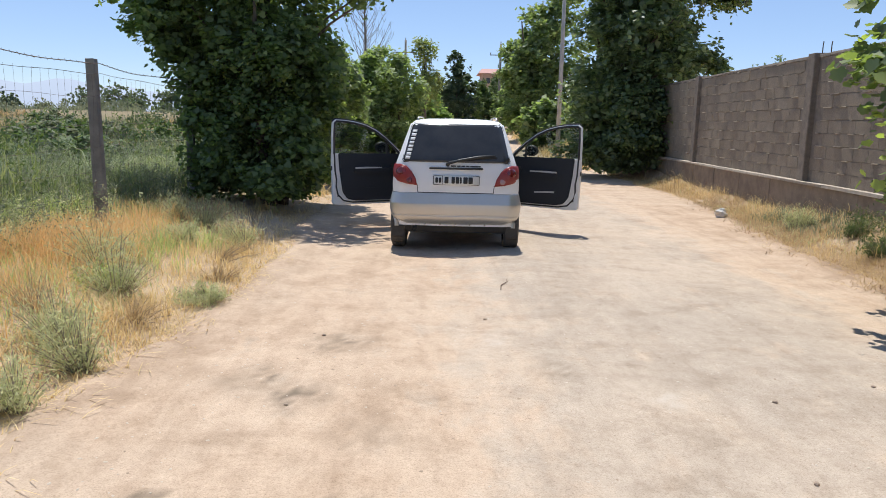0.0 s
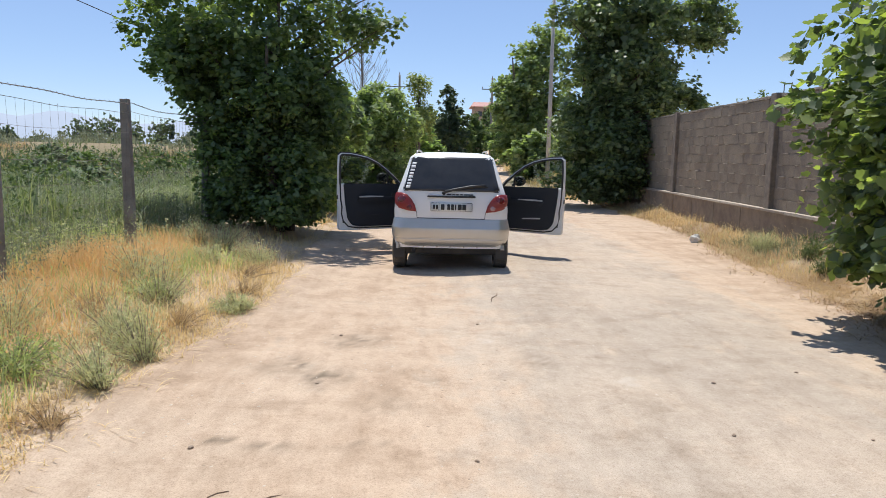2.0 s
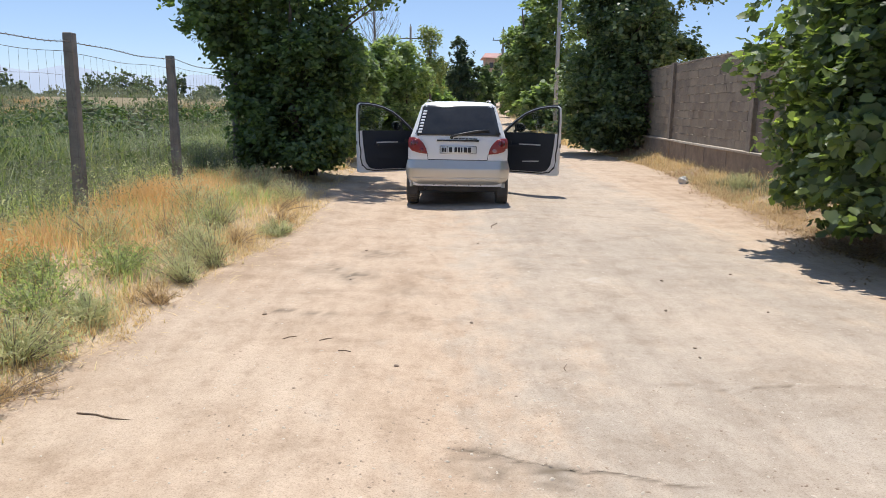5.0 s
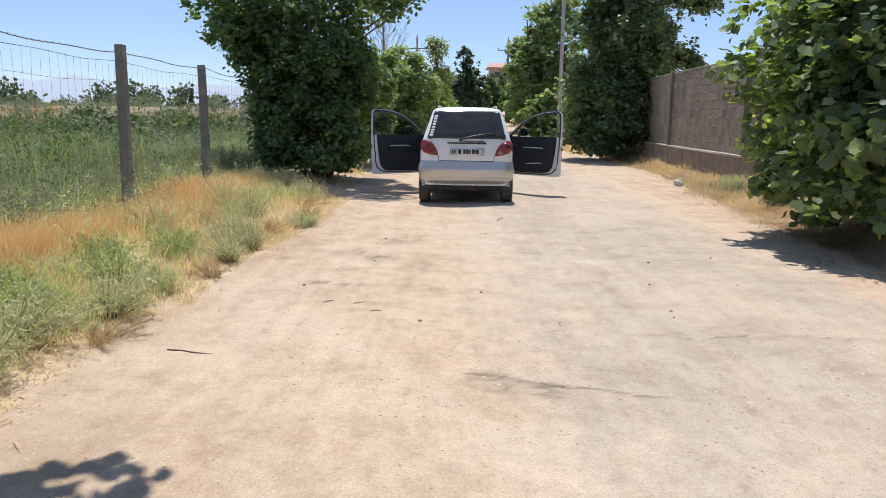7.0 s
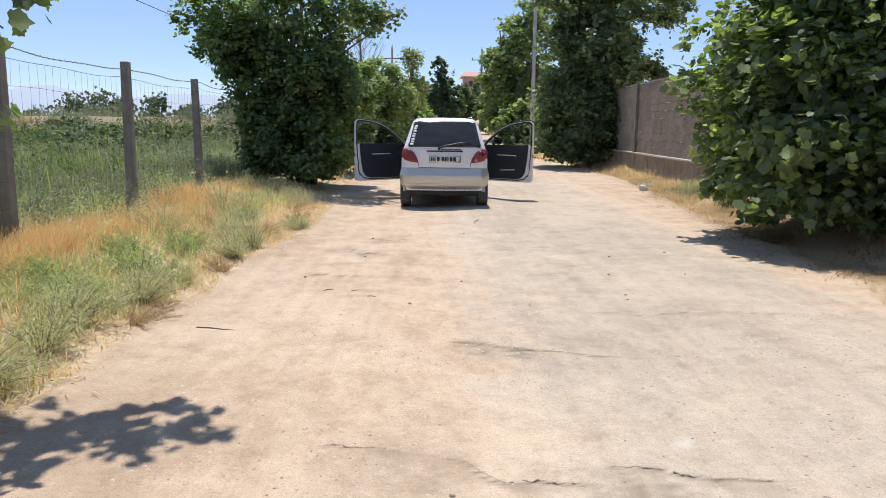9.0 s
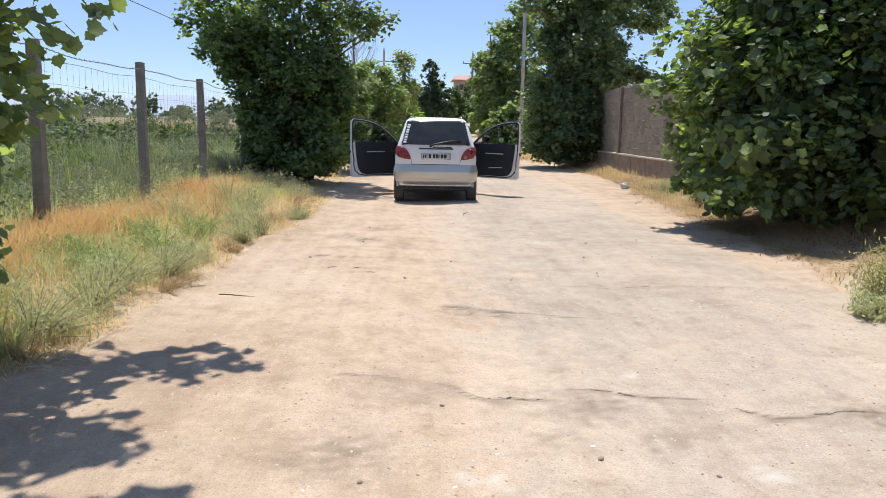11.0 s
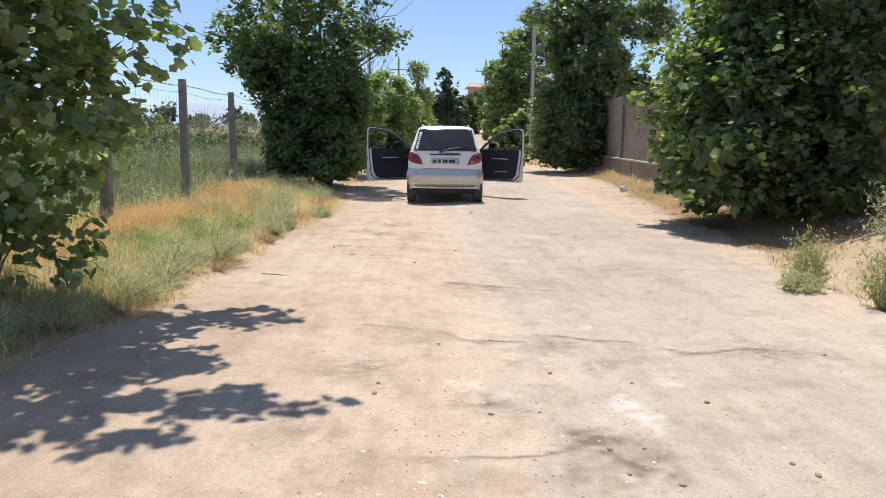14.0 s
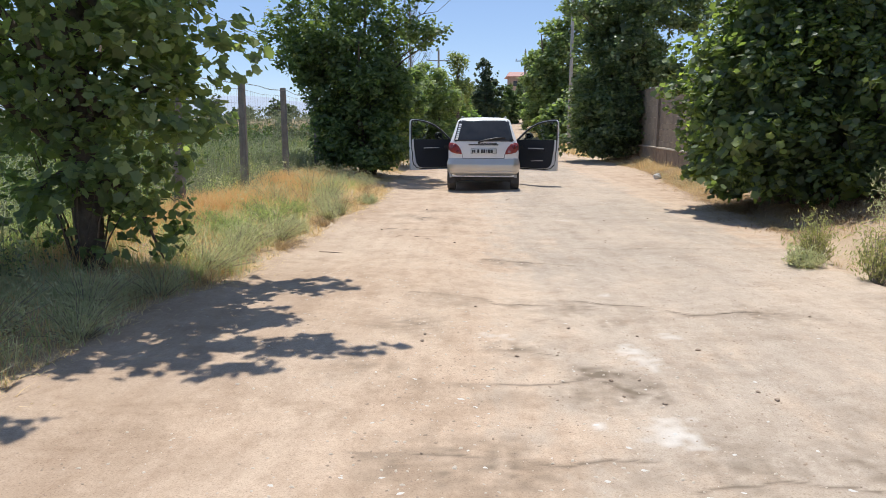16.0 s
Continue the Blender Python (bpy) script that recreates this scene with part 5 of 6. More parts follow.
    for sx in (-1, 1):
        o = lamp if sx < 0 else mirrored(lamp)
        tl = patch("tail_light", o, rear_pt, M_REDLENS, car, 0.017, 0.016, 6, "red tail light")
        patch("lamp_ring", [(sx * (0.632 + 0.058 * math.cos(k * math.tau / 14)), 0.925 + 0.055 * math.sin(k * math.tau / 14)) for k in range(14)], rear_pt, M_REDDEEP, tl, 0.028, 0.008, 3)
        patch("lamp_spot", [(sx * (0.535 + 0.034 * math.cos(k * math.tau / 12)), 0.825 + 0.034 * math.sin(k * math.tau / 12)) for k in range(12)], rear_pt, M_CLEARLENS if sx > 0 else M_REDDEEP, tl, 0.028, 0.006, 3)
    # bumper: a sloping upper face and a bulged lower one
    bm = bmesh.new()
    cross = [(0.686, -0.004), (0.682, 0.004), (0.677, 0.008), (0.668, 0.011), (0.620, 0.025), (0.580, 0.0375), (0.570, 0.041), (0.563, 0.0435), (0.553, 0.0445), (0.50, 0.044), (0.445, 0.040), (0.438, 0.038), (0.430, 0.031), (0.422, 0.036), (0.414, 0.037), (0.37, 0.030), (0.340, 0.018), (0.318, 0.0), (0.312, -0.06)]
    rows = []
    for z, off in cross:
        row = [rear_pt(0.998 * math.sin(k / 28 * math.pi / 2) * prof(z)[2], z, 0) for k in range(29)]
        tuck = 1 - 0.035 * smooth01(0.44, 0.31, z)
        ext = [Vector((prof(z)[2] - 0.001, row[-1].y + 0.03 * i, z)) for i in (1, 2, 3)]
        pts = []
        for k, p in enumerate(row + ext):
            q = (row + ext)[min(k + 1, 31)] - (row + ext)[max(k - 1, 0)]
            nn = Vector((q.y, -q.x, 0)).normalized()
            q = p + nn * off * (0.35 if k > 28 else 1.0)
            lift = 0.02 * smooth01(0.40, 0.31, z) * smooth01(0.80, 1.0, abs(p.x) / prof(z)[2])     # lower corners rounded up
            pts.append(Vector((q.x * tuck, q.y, q.z + lift)))
        rows.append([Vector((-p.x, p.y, p.z)) for p in pts[:0:-1]] + pts)
    vs = [[bm.verts.new(p) for p in r] for r in rows]
    for r0, r1 in zip(vs, vs[1:]):
        for k in range(len(r0) - 1):
            bm.faces.new((r0[k], r0[k + 1], r1[k + 1], r1[k]))
    bmesh.ops.recalc_face_normals(bm, faces=bm.faces)
    bumper = part("rear_bumper", bm, M_SILVER, car, "silver-beige rear bumper", smooth=True)
    for k in range(5):
        bm = bmesh.new()
        ball(bm, rear_pt(-0.345 + 0.172 * k, 0.322, 0.012), 0.013, (1.0, 0.7, 0.8), 2)
        part("bumper_bolt", bm, M_CHROME, bumper)
    bm = bmesh.new()
    tube(bm, [(-0.47, 0.55, 0.27), (-0.47, 0.10, 0.275), (-0.47, 0.045, 0.27)], [0.022, 0.026, 0.028], 12, False)
    tube(bm, [(-0.47, 0.12, 0.275), (-0.47, 0.05, 0.27)], 0.020, 12)
    part("exhaust_pipe", bm, M_BLACK, car)
    bm = bmesh.new()
    box(bm, -0.62, 0.62, 0.22, 3.2, 0.20, 0.34, 0.03)
    box(bm, -0.60, 0.60, 0.42, 0.52, 0.19, 0.26, 0.02)
    part("underbody", bm, M_BLACK, car)
    for sx in (-1, 1):
        for wy in WHEEL_Y:
            build_wheel(car, sx * 0.668, wy)
            bm = bmesh.new()
            arc = [(wy + 0.325 * math.cos(a), WHEEL_R + 0.325 * math.sin(a)) for a in [math.pi * k / 18 - 0.05 for k in range(19)]]
            tube(bm, [side_pt(sx, a, b, -0.012) for a, b in arc], 0.028, 7)
            part("wheel_arch", bm, M_SILVER, car)
            bm = bmesh.new()
            for a0, a1 in zip(arc, arc[1:]):
                bm.faces.new([bm.verts.new(v) for v in (side_pt(sx, *a0, -0.01), side_pt(sx, *a1, -0.01), Vector((sx * 0.45, a1[0], a1[1])), Vector((sx * 0.45, a0[0], a0[1])))])
            part("wheel_well", bm, M_BLACK, car)
        bm = bmesh.new()
        box(bm, sx * 0.665 - 0.07, sx * 0.665 + 0.07, 0.16, 0.17, 0.16, 0.34, 0.004)
        part("mud_flap", bm, M_BLACK, car)
        q = [(0.62, 1.05), (1.12, 1.05), (1.12, 1.42), (0.72, 1.41), (0.55, 1.22), (0.53, 1.10)]
        patch("side_window", q, lambda a, b, off, sx=sx: side_pt(sx, a, b, off), M_TINT, car, 0.005, 0.0, 2)
        bm = bmesh.new()
        tube(bm, [(sx * 0.46, 0.46, 1.49), (sx * 0.465, 0.49, 1.535), (sx * 0.465, 1.0, 1.548), (sx * 0.45, 1.55, 1.54), (sx * 0.44, 1.62, 1.49)], 0.010, 8)
        part("roof_rail", bm, M_SILVER, car, "thin roof rail", smooth=True)
        bm = bmesh.new()
        tube(bm, [side_pt(sx, 1.20, z, -0.01) for z in np.linspace(0.34, 1.44, 12)], 0.022, 6)
        tube(bm, [side_pt(sx, y, 0.345, -0.02) for y in np.linspace(1.18, 2.24, 8)], 0.03, 6)
        tube(bm, [side_pt(sx, y, 1.445 - max(0.0, 0.78 * (y - 1.75)), -0.01) for y in np.linspace(1.18, 2.22, 10)], 0.022, 6)
        part("door_jamb", bm, M_PAINT, car)
        head = [(sx * (0.50 + 0.13 * math.cos(k * math.tau / 16)), 0.74 + 0.10 * math.sin(k * math.tau / 16)) for k in range(16)]
        patch("headlight", head, front_pt, M_CLEARLENS, car, 0.006, 0.03, 4, "clear round headlight")
        build_door(car, sx)
        seat = new("front_seat")
        seat.parent = car
        tagged(seat, label="dark fabric front seat")
        bm = bmesh.new()
        box(bm, sx * 0.34 - 0.22, sx * 0.34 + 0.22, 1.30, 1.82, 0.42, 0.58, 0.05)
        part("cushion", bm, M_TRIM, seat)
        bm = bmesh.new()
        v = box(bm, sx * 0.34 - 0.22, sx * 0.34 + 0.22, 1.22, 1.36, 0.52, 1.10, 0.05)
        for q in v:
            q.co.y -= 0.25 * (q.co.z - 0.52)
        part("backrest", bm, M_TRIM, seat)
        bm = bmesh.new()
        box(bm, sx * 0.34 - 0.11, sx * 0.34 + 0.11, 1.03, 1.12, 1.12, 1.30, 0.035)
        part("headrest", bm, M_TRIM, seat)
    shield = [(-0.58, 1.06), (0.58, 1.06), (0.50, 1.40), (0.45, 1.43), (-0.45, 1.43), (-0.50, 1.40)]
    patch("windscreen", shield, front_pt, M_TINT, car, 0.005, 0.004, 5, "dark windscreen")
    patch("front_grille", round_rect(-0.25, 0.25, 0.62, 0.70, 0.03), front_pt, M_BLACK, car, 0.006, 0.0, 2)
    patch("front_intake", round_rect(-0.45, 0.45, 0.34, 0.46, 0.04), front_pt, M_BLACK, car, 0.006, 0.0, 2)
    bm = bmesh.new()
    box(bm, -0.62, 0.62, 2.0, 2.35, 0.62, 0.98, 0.06)
    part("dashboard", bm, M_BLACK, car)
    bm = bmesh.new()
    tube(bm, [(-0.34 + 0.18 * math.cos(k * math.tau / 20), 1.93 + 0.06 * math.sin(k * math.tau / 20), 0.88 + 0.17 * math.sin(k * math.tau / 20)) for k in range(21)], 0.015, 7)
    tube(bm, [(-0.34, 1.93, 0.88), (-0.34, 2.1, 0.8)], 0.03, 7)
    tube(bm, [(-0.51, 1.93, 0.88), (-0.17, 1.93, 0.88)], 0.018, 6)
    part("steering_wheel", bm, M_BLACK, car)
    bm = bmesh.new()
    box(bm, -0.60, 0.60, 0.75, 0.98, 0.45, 1.0, 0.06)
    part("rear_seat", bm, M_TRIM, car)


build_car()

# ---------------------------------------------------------------- verge and field plants
rng = np.random.default_rng(7)


def left_d(x, y):
    return road_left(y) - x


def straw_keep(x, y):
    d = left_d(x, y)
    if d < -0.38:
        return 0.0
    if 9.6 < y < 14 and x > -3.8:
        return 0.12
    edge = 0.10 * smooth01(-0.38, -0.05, d) if d < 0 else 1.0 if d < 0.9 else 0.5
    return edge * (0.35 + 0.65 * smooth01(-0.25, 0.3, noise.noise((x * 0.9, y * 0.7, 11))))


sp = scatter(rng, 38000, -5.2, -1.7, -9.0, 15.0, straw_keep, 0.07, 14)
edge = np.array([0.12 + 0.88 * smooth01(-0.1, 0.5, left_d(x, y)) for x, y, z in sp])
blades_mesh("dry_grass", sp, edge * (0.05 + 0.22 * rng.random(len(sp)) ** 1.4), 0.0022 + 0.002 * rng.random(len(sp)), 1.15, M_STRAW, rng, "dry straw-coloured grass along the road edge", "grass")


sp = scatter(rng, 22000, -4.4, -1.6, -7.0, 12.0, lambda x, y: 0.04 * smooth01(-0.4, 0.0, left_d(x, y)) if left_d(x, y) < 0 else (1.0 if left_d(x, y) < 1.3 else 0.5), 0.12, 14)
blades_mesh("straw_litter", sp + np.array((0, 0, 0.014)), 0.010 + 0.024 * rng.random(len(sp)), 0.0018 + 0.0016 * rng.random(len(sp)), 4.5, M_STRAW, rng, "flattened pale straw lying on the verge", "straw")


def rust_keep(x, y):
    return math.exp(-((x + 3.75 - 0.15 * smooth01(2.0, 5.0, y)) / (0.30 + 0.15 * smooth01(2.0, 5.0, y))) ** 2) * (0.3 + smooth01(-0.2, 0.3, noise.noise((x, y * 0.5, 3)))) * smooth01(-1.5, 1, y) * smooth01(11.0, 9, y)


sp = scatter(rng, 13500, -5.2, -2.3, -1.0, 10.5, rust_keep, 0.10, 16)
blades_mesh("rusty_weed", sp, 0.12 + 0.26 * rng.random(len(sp)), 0.0016 + 0.0016 * rng.random(len(sp)), 0.55, M_RUST, rng, "rust-orange dry fine weeds by the fence", "weeds")


def green_keep(x, y):
    d = left_d(x, y)
    if d < 0.28 + 0.3 * smooth01(1.5, 4.0, y) + 0.25 * noise.noise((x, y * 0.8, 61)):
        return 0.0
    if 8.8 < y < 14 and x > -3.8:
        return 0.02
    return (0.15 + 0.85 * smooth01(0.02, 0.35, noise.noise((x * 0.8, y * 0.45, 21)))) * (1.0 if d < 2.2 else 0.8) * (1.0 - 0.6 * smooth01(1.5, 4.0, y)) * (1.0 - 0.6 * smooth01(0.0, -2.0, y))


sp = scatter(rng, 17000, -6.5, -2.2, -9.0, 16.0, green_keep, 0.10, 18)
blades_mesh("green_grass", sp, 0.07 + 0.22 * rng.random(len(sp)), 0.0025 + 0.0025 * rng.random(len(sp)), 0.7, M_GRASS, rng, "thin green grass between the road and fence", "grass")
sp = scatter(rng, 15000, -4.2, -2.3, -7.0, 2.5, lambda x, y: 0.0 if left_d(x, y) < 0.25 else smooth01(-0.05, 0.3, noise.noise((x * 1.1, y * 0.9, 81))), 0.09, 18)
blades_mesh("sage_grass", sp, 0.05 + 0.16 * rng.random(len(sp)), 0.002 + 0.002 * rng.random(len(sp)), 0.8, M_SAGE, rng, "pale grey-green fine grass under the near tree", "grass")
sp = scatter(rng, 15000, -10.0, -4.3, -5.0, 10.0, lambda x, y: 0.2 + 0.8 * smooth01(-0.2, 0.2, noise.noise((x * 0.6, y * 0.4, 85))), 0.12, 16)
blades_mesh("pale_grass", sp, 0.16 + 0.36 * rng.random(len(sp)), 0.003 + 0.003 * rng.random(len(sp)), 1.1, M_GRASS, rng, "pale green grass just behind the fence", "grass")
sp = scatter(rng, 19000, -24.0, -4.2, -6.0, 24.0, lambda x, y: (0.12 + 0.88 * smooth01(0.0, 0.3, noise.noise((x * 0.25, y * 0.2, 31)))) * (1.0 if x > -7 else 0.1), 0.16, 16)
blades_mesh("field_grass", sp, 0.25 + 0.6 * rng.random(len(sp)), 0.004 + 0.004 * rng.random(len(sp)), 1.0, M_REED, rng, "tall green grass behind the fence", "grass")
M_TALL = leafy("dark reed blades", [(0.0, (0.095, 0.12, 0.068)), (0.5, (0.15, 0.18, 0.10)), (1.0, (0.29, 0.30, 0.185))], 0.35, 0.7)
sp = scatter(rng, 15000, -90.0, -6.0, 24.0, 62.0, lambda x, y: 0.3 + 0.7 * smooth01(-0.1, 0.3, noise.noise((x * 0.1, y * 0.1, 31))), 0.3, 12)
blades_mesh("far_field_grass", sp, 0.3 + 0.7 * rng.random(len(sp)), 0.014 + 0.012 * rng.random(len(sp)), 0.5, M_TALL, rng, "tall grass across the far field", "grass")


sp = scatter(rng, 32000, -26.0, -5.6, 4.0, 32.0, lambda x, y: smooth01(-0.2, 0.15, noise.noise((x * 0.22, y * 0.3, 71))), 0.10, 14)
blades_mesh("reed", sp, 0.3 + 0.75 * rng.random(len(sp)), 0.006 + 0.005 * rng.random(len(sp)), 1.0, M_TALL, rng, "dark green upright reeds in the field", "reeds")
sp = scatter(rng, 12000, -60.0, -9.0, 34.0, 66.0, lambda x, y: smooth01(0.0, 0.25, noise.noise((x * 0.09, y * 0.2, 73))), 0.3, 12)
blades_mesh("dry_grass", sp, 0.2 + 0.5 * rng.random(len(sp)), 0.016 + 0.012 * rng.random(len(sp)), 0.7, M_DRY, rng, "dry tan grass patches across the far field", "grass")


sp = scatter(rng, 11000, -22.0, -5.0, 2.0, 30.0, lambda x, y: smooth01(0.05, 0.3, noise.noise((x * 0.3, y * 0.25, 91))), 0.12, 14)
blades_mesh("pale_reed", sp, 0.5 + 0.7 * rng.random(len(sp)), 0.005 + 0.004 * rng.random(len(sp)), 0.5, M_REED, rng, "pale dry-tipped reeds in the field", "reeds")
sp = scatter(rng, 9000, -120.0, -8.0, 54.0, 120.0, lambda x, y: smooth01(-0.25, 0.2, noise.noise((x * 0.06, y * 0.1, 93))), 0.4, 12)
blades_mesh("bank_grass", sp, 0.2 + 0.45 * rng.random(len(sp)), 0.03 + 0.02 * rng.random(len(sp)), 0.7, M_SAGE_D, rng, "dull grey-green grass over the far bank", "grass")


def weed_field(name, n, x0, x1, y0, y1, h, keep, size, material, label, per=26, wide=0.16):
    """Upright leafy stems in one mesh."""
    roots = scatter(rng, n, x0, x1, y0, y1, keep, 0.3, 3)
    hh = h * (0.45 + 0.75 * rng.random(len(roots)))
    idx = np.repeat(np.arange(len(roots)), per)
    t = rng.random(len(idx)) ** 0.8
    off = rng.normal(size=(len(idx), 3)) * wide * (1.15 - t)[:, None] * np.array((1, 1, 0.3))
    pts = roots[idx] + off
    pts[:, 2] += 0.05 + hh[idx] * t
    nrm = off * 3 + np.array((0, 0, 0.5)) + rng.normal(size=pts.shape) * 0.5
    ob = leaves_mesh(name, pts, nrm, size * (0.5 + 0.8 * rng.random(len(pts))), leaf_template(OVAL_HALF), rng, material, None, rise=0.6)
    return tagged(ob, label, "weeds", kind="stuff")


sp = scatter(rng, 420, -11.0, -5.6, 2.5, 13.0, lambda x, y: smooth01(0.1, 0.3, noise.noise((x * 0.5, y * 0.5, 131))), 0.16, 14)
blades_mesh("giant_reed", sp, 0.9 + 0.6 * rng.random(len(sp)), 0.010 + 0.008 * rng.random(len(sp)), 1.5, M_REED, rng, "tall arching pale reed blades in the field", "reeds", 0.1)
weed_field("field_weed", 1350, -17.0, -4.6, -4.0, 22.0, 1.25, lambda x, y: smooth01(0.02, 0.25, noise.noise((x * 0.55, y * 0.4, 41))), 0.07, M_WEED, "dense tall green weeds in the field")
weed_field("far_field_weed", 1000, -70.0, -12.0, 16.0, 60.0, 1.3, lambda x, y: smooth01(-0.2, 0.3, noise.noise((x * 0.12, y * 0.1, 43))), 0.22, M_WEED, "tall weeds across the far field", 30, 0.45)
weed_field("sage_shrub", 66, -17.0, -6.5, 13.0, 36.0, 0.95, lambda x, y: smooth01(0.05, 0.3, noise.noise((x * 0.3, y * 0.22, 149))), 0.10, M_SAGE_D, "pale grey-green shrubs between the field weeds", 70, 0.3)
weed_field("grey_shrub", 150, -70.0, -11.0, 26.0, 72.0, 1.2, lambda x, y: smooth01(0.0, 0.3, noise.noise((x * 0.12, y * 0.1, 49))), 0.2, M_SAGE_D, "grey-green shrubs below the sandy bank", 40, 0.6)
weed_field("bank_shrub", 330, -110.0, -12.0, 50.0, 120.0, 1.3, lambda x, y: smooth01(0.0, 0.3, noise.noise((x * 0.07, y * 0.1, 97))), 0.3, M_SAGE_D, "dull green shrubs on the far bank", 30, 0.8)
weed_field("fence_weed", 330, -5.6, -3.75, -4.0, 12.5, 0.62, lambda x, y: 0.15 + 0.85 * smooth01(-0.15, 0.2, noise.noise((x * 0.6, y * 0.55, 57))), 0.034, M_SAGE_D, "feathery grey-green weeds along the fence", 80, 0.13)
weed_field("verge_weed", 160, -5.2, -3.4, -8.0, 12.0, 0.4, lambda x, y: smooth01(-0.1, 0.3, noise.noise((x * 0.9, y * 0.5, 47))), 0.035, M_SAGE, "grey-green weeds on the verge", 40, 0.08)


def build_shrub(at, h, w, n, material, label, seed, name="shrub", size=0.046, half=((0, 0), (0.085, 0.45), (0, 1.0))):
    """A small shrub of fine upright sprigs on thin stems."""
    r = np.random.default_rng(seed)
    root = thing(name, (at[0], at[1], ground_z(*at)), label, "shrub")
    stems = max(12, n // 36)
    a = r.random(stems) * math.tau
    out = np.sqrt(r.random(stems)) * w
    lean = r.normal(size=2) * 0.35 * w
    tips = np.stack((out * np.cos(a) + lean[0], out * np.sin(a) + lean[1], h * (0.3 + 0.8 * r.random(stems)) * (1 - 0.35 * (out / w) ** 2)), 1)
    idx = np.repeat(np.arange(stems), n // stems)
    t = (0.15 + 0.85 * r.random(len(idx)) ** 0.7)[:, None]
    pts = tips[idx] * t * np.array((1, 1, 1)) + r.normal(size=(len(idx), 3)) * 0.03 * (h / 0.4) * (0.5 + t)
    pts[:, 2] = np.maximum(pts[:, 2], 0.01)
    nrm = r.normal(size=pts.shape) + np.array((0, 0, 0.3))
    leaves_mesh("foliage", pts, nrm, size * (0.5 + 0.8 * r.random(len(pts))), leaf_template(list(half)), r, material, root, rise=1.2)
    bm = bmesh.new()
    for tip in tips:
        tube(bm, [(0.12 * tip[0], 0.12 * tip[1], -0.03), (0.6 * tip[0], 0.6 * tip[1], 0.62 * tip[2]), tuple(tip)], [0.003, 0.002, 0.001], 4, False)
    part("stem", bm, M_TWIG, root)


SAGE_SPOTS = [(-2.25, 8.4, 0.42, 0.3), (-2.75, 8.05, 0.32, 0.26), (-2.95, 9.2, 0.4, 0.32), (-3.3, 9.5, 0.4, 0.3), (-2.15, 4.2, 0.4, 0.26), (-2.45, 4.55, 0.42, 0.3), (-2.2, 3.6, 0.34, 0.28), (-1.92, 5.9, 0.18, 0.24),
              (-2.6, 5.75, 0.52, 0.34), (-3.1, 6.6, 0.46, 0.4), (-3.2, 4.4, 0.4, 0.4), (-2.5, 1.6, 0.32, 0.3), (-2.75, 0.95, 0.38, 0.34), (-2.6, 0.35, 0.34, 0.32), (-2.7, -0.3, 0.34, 0.34), (-3.1, 0.2, 0.36, 0.36),
              (-2.75, -1.2, 0.32, 0.4), (-3.0, -1.9, 0.34, 0.4), (-2.8, -2.4, 0.28, 0.36), (-3.3, -2.6, 0.36, 0.44), (-3.1, -3.2, 0.22, 0.36), (-2.45, 2.4, 0.22, 0.2)]
for k, (x, y, h, w) in enumerate(SAGE_SPOTS):
    build_shrub((x, y), h, w, 1900, M_SAGE, "grey-green feathery desert shrub on the dry verge", 200 + k)
for k, (x, y, h, w) in enumerate([(-2.8, 3.7, 0.30, 0.34), (-2.72, 2.3, 0.34, 0.38), (-3.0, 3.0, 0.28, 0.36), (-2.85, 6.1, 0.26, 0.32), (-3.15, 1.7, 0.30, 0.36), (-2.9, 1.35, 0.26, 0.3)]):
    build_shrub((x, y), h, w, 2600, M_GRASS, "low bright green leafy weed mound on the verge", 240 + k, "weed_clump", 0.03, ((0, 0), (0.22, 0.45), (0, 1.0)))
for k, (x, y, h, w) in enumerate([(-2.25, 5.2, 0.2, 0.26), (-2.2, 2.95, 0.16, 0.24), (-2.35, 1.05, 0.13, 0.26), (-2.5, -0.75, 0.13, 0.26), (-2.05, 6.6, 0.16, 0.22), (-2.9, 5.1, 0.34, 0.24), (-2.3, 7.4, 0.18, 0.3)]):
    build_shrub((x, y), h, w, 900, M_DRY, "dead brown twiggy weed on the verge", 280 + k, "dead_weed", 0.05, ((0, 0), (0.04, 0.45), (0, 1.0)))
for k, (x, y, h, w, mt) in enumerate([(3.28, 0.45, 0.55, 0.24, M_YEL), (3.05, 0.25, 0.22, 0.22, M_SAGE), (3.35, -0.5, 0.6, 0.28, M_YEL), (3.9, -0.2, 0.5, 0.35, M_DRY), (4.55, 0.9, 0.6, 0.4, M_SAGE), (5.2, 9.3, 0.4, 0.35, M_WEED), (5.15, 10.6, 0.35, 0.3, M_SAGE), (4.95, 8.2, 0.3, 0.3, M_WEED)]):
    build_shrub((x, y), h, w, 1900, mt, "small feathery yellow-green shrub on the bank", 260 + k, size=0.05, half=((0, 0), (0.12, 0.4), (0, 1.0)))

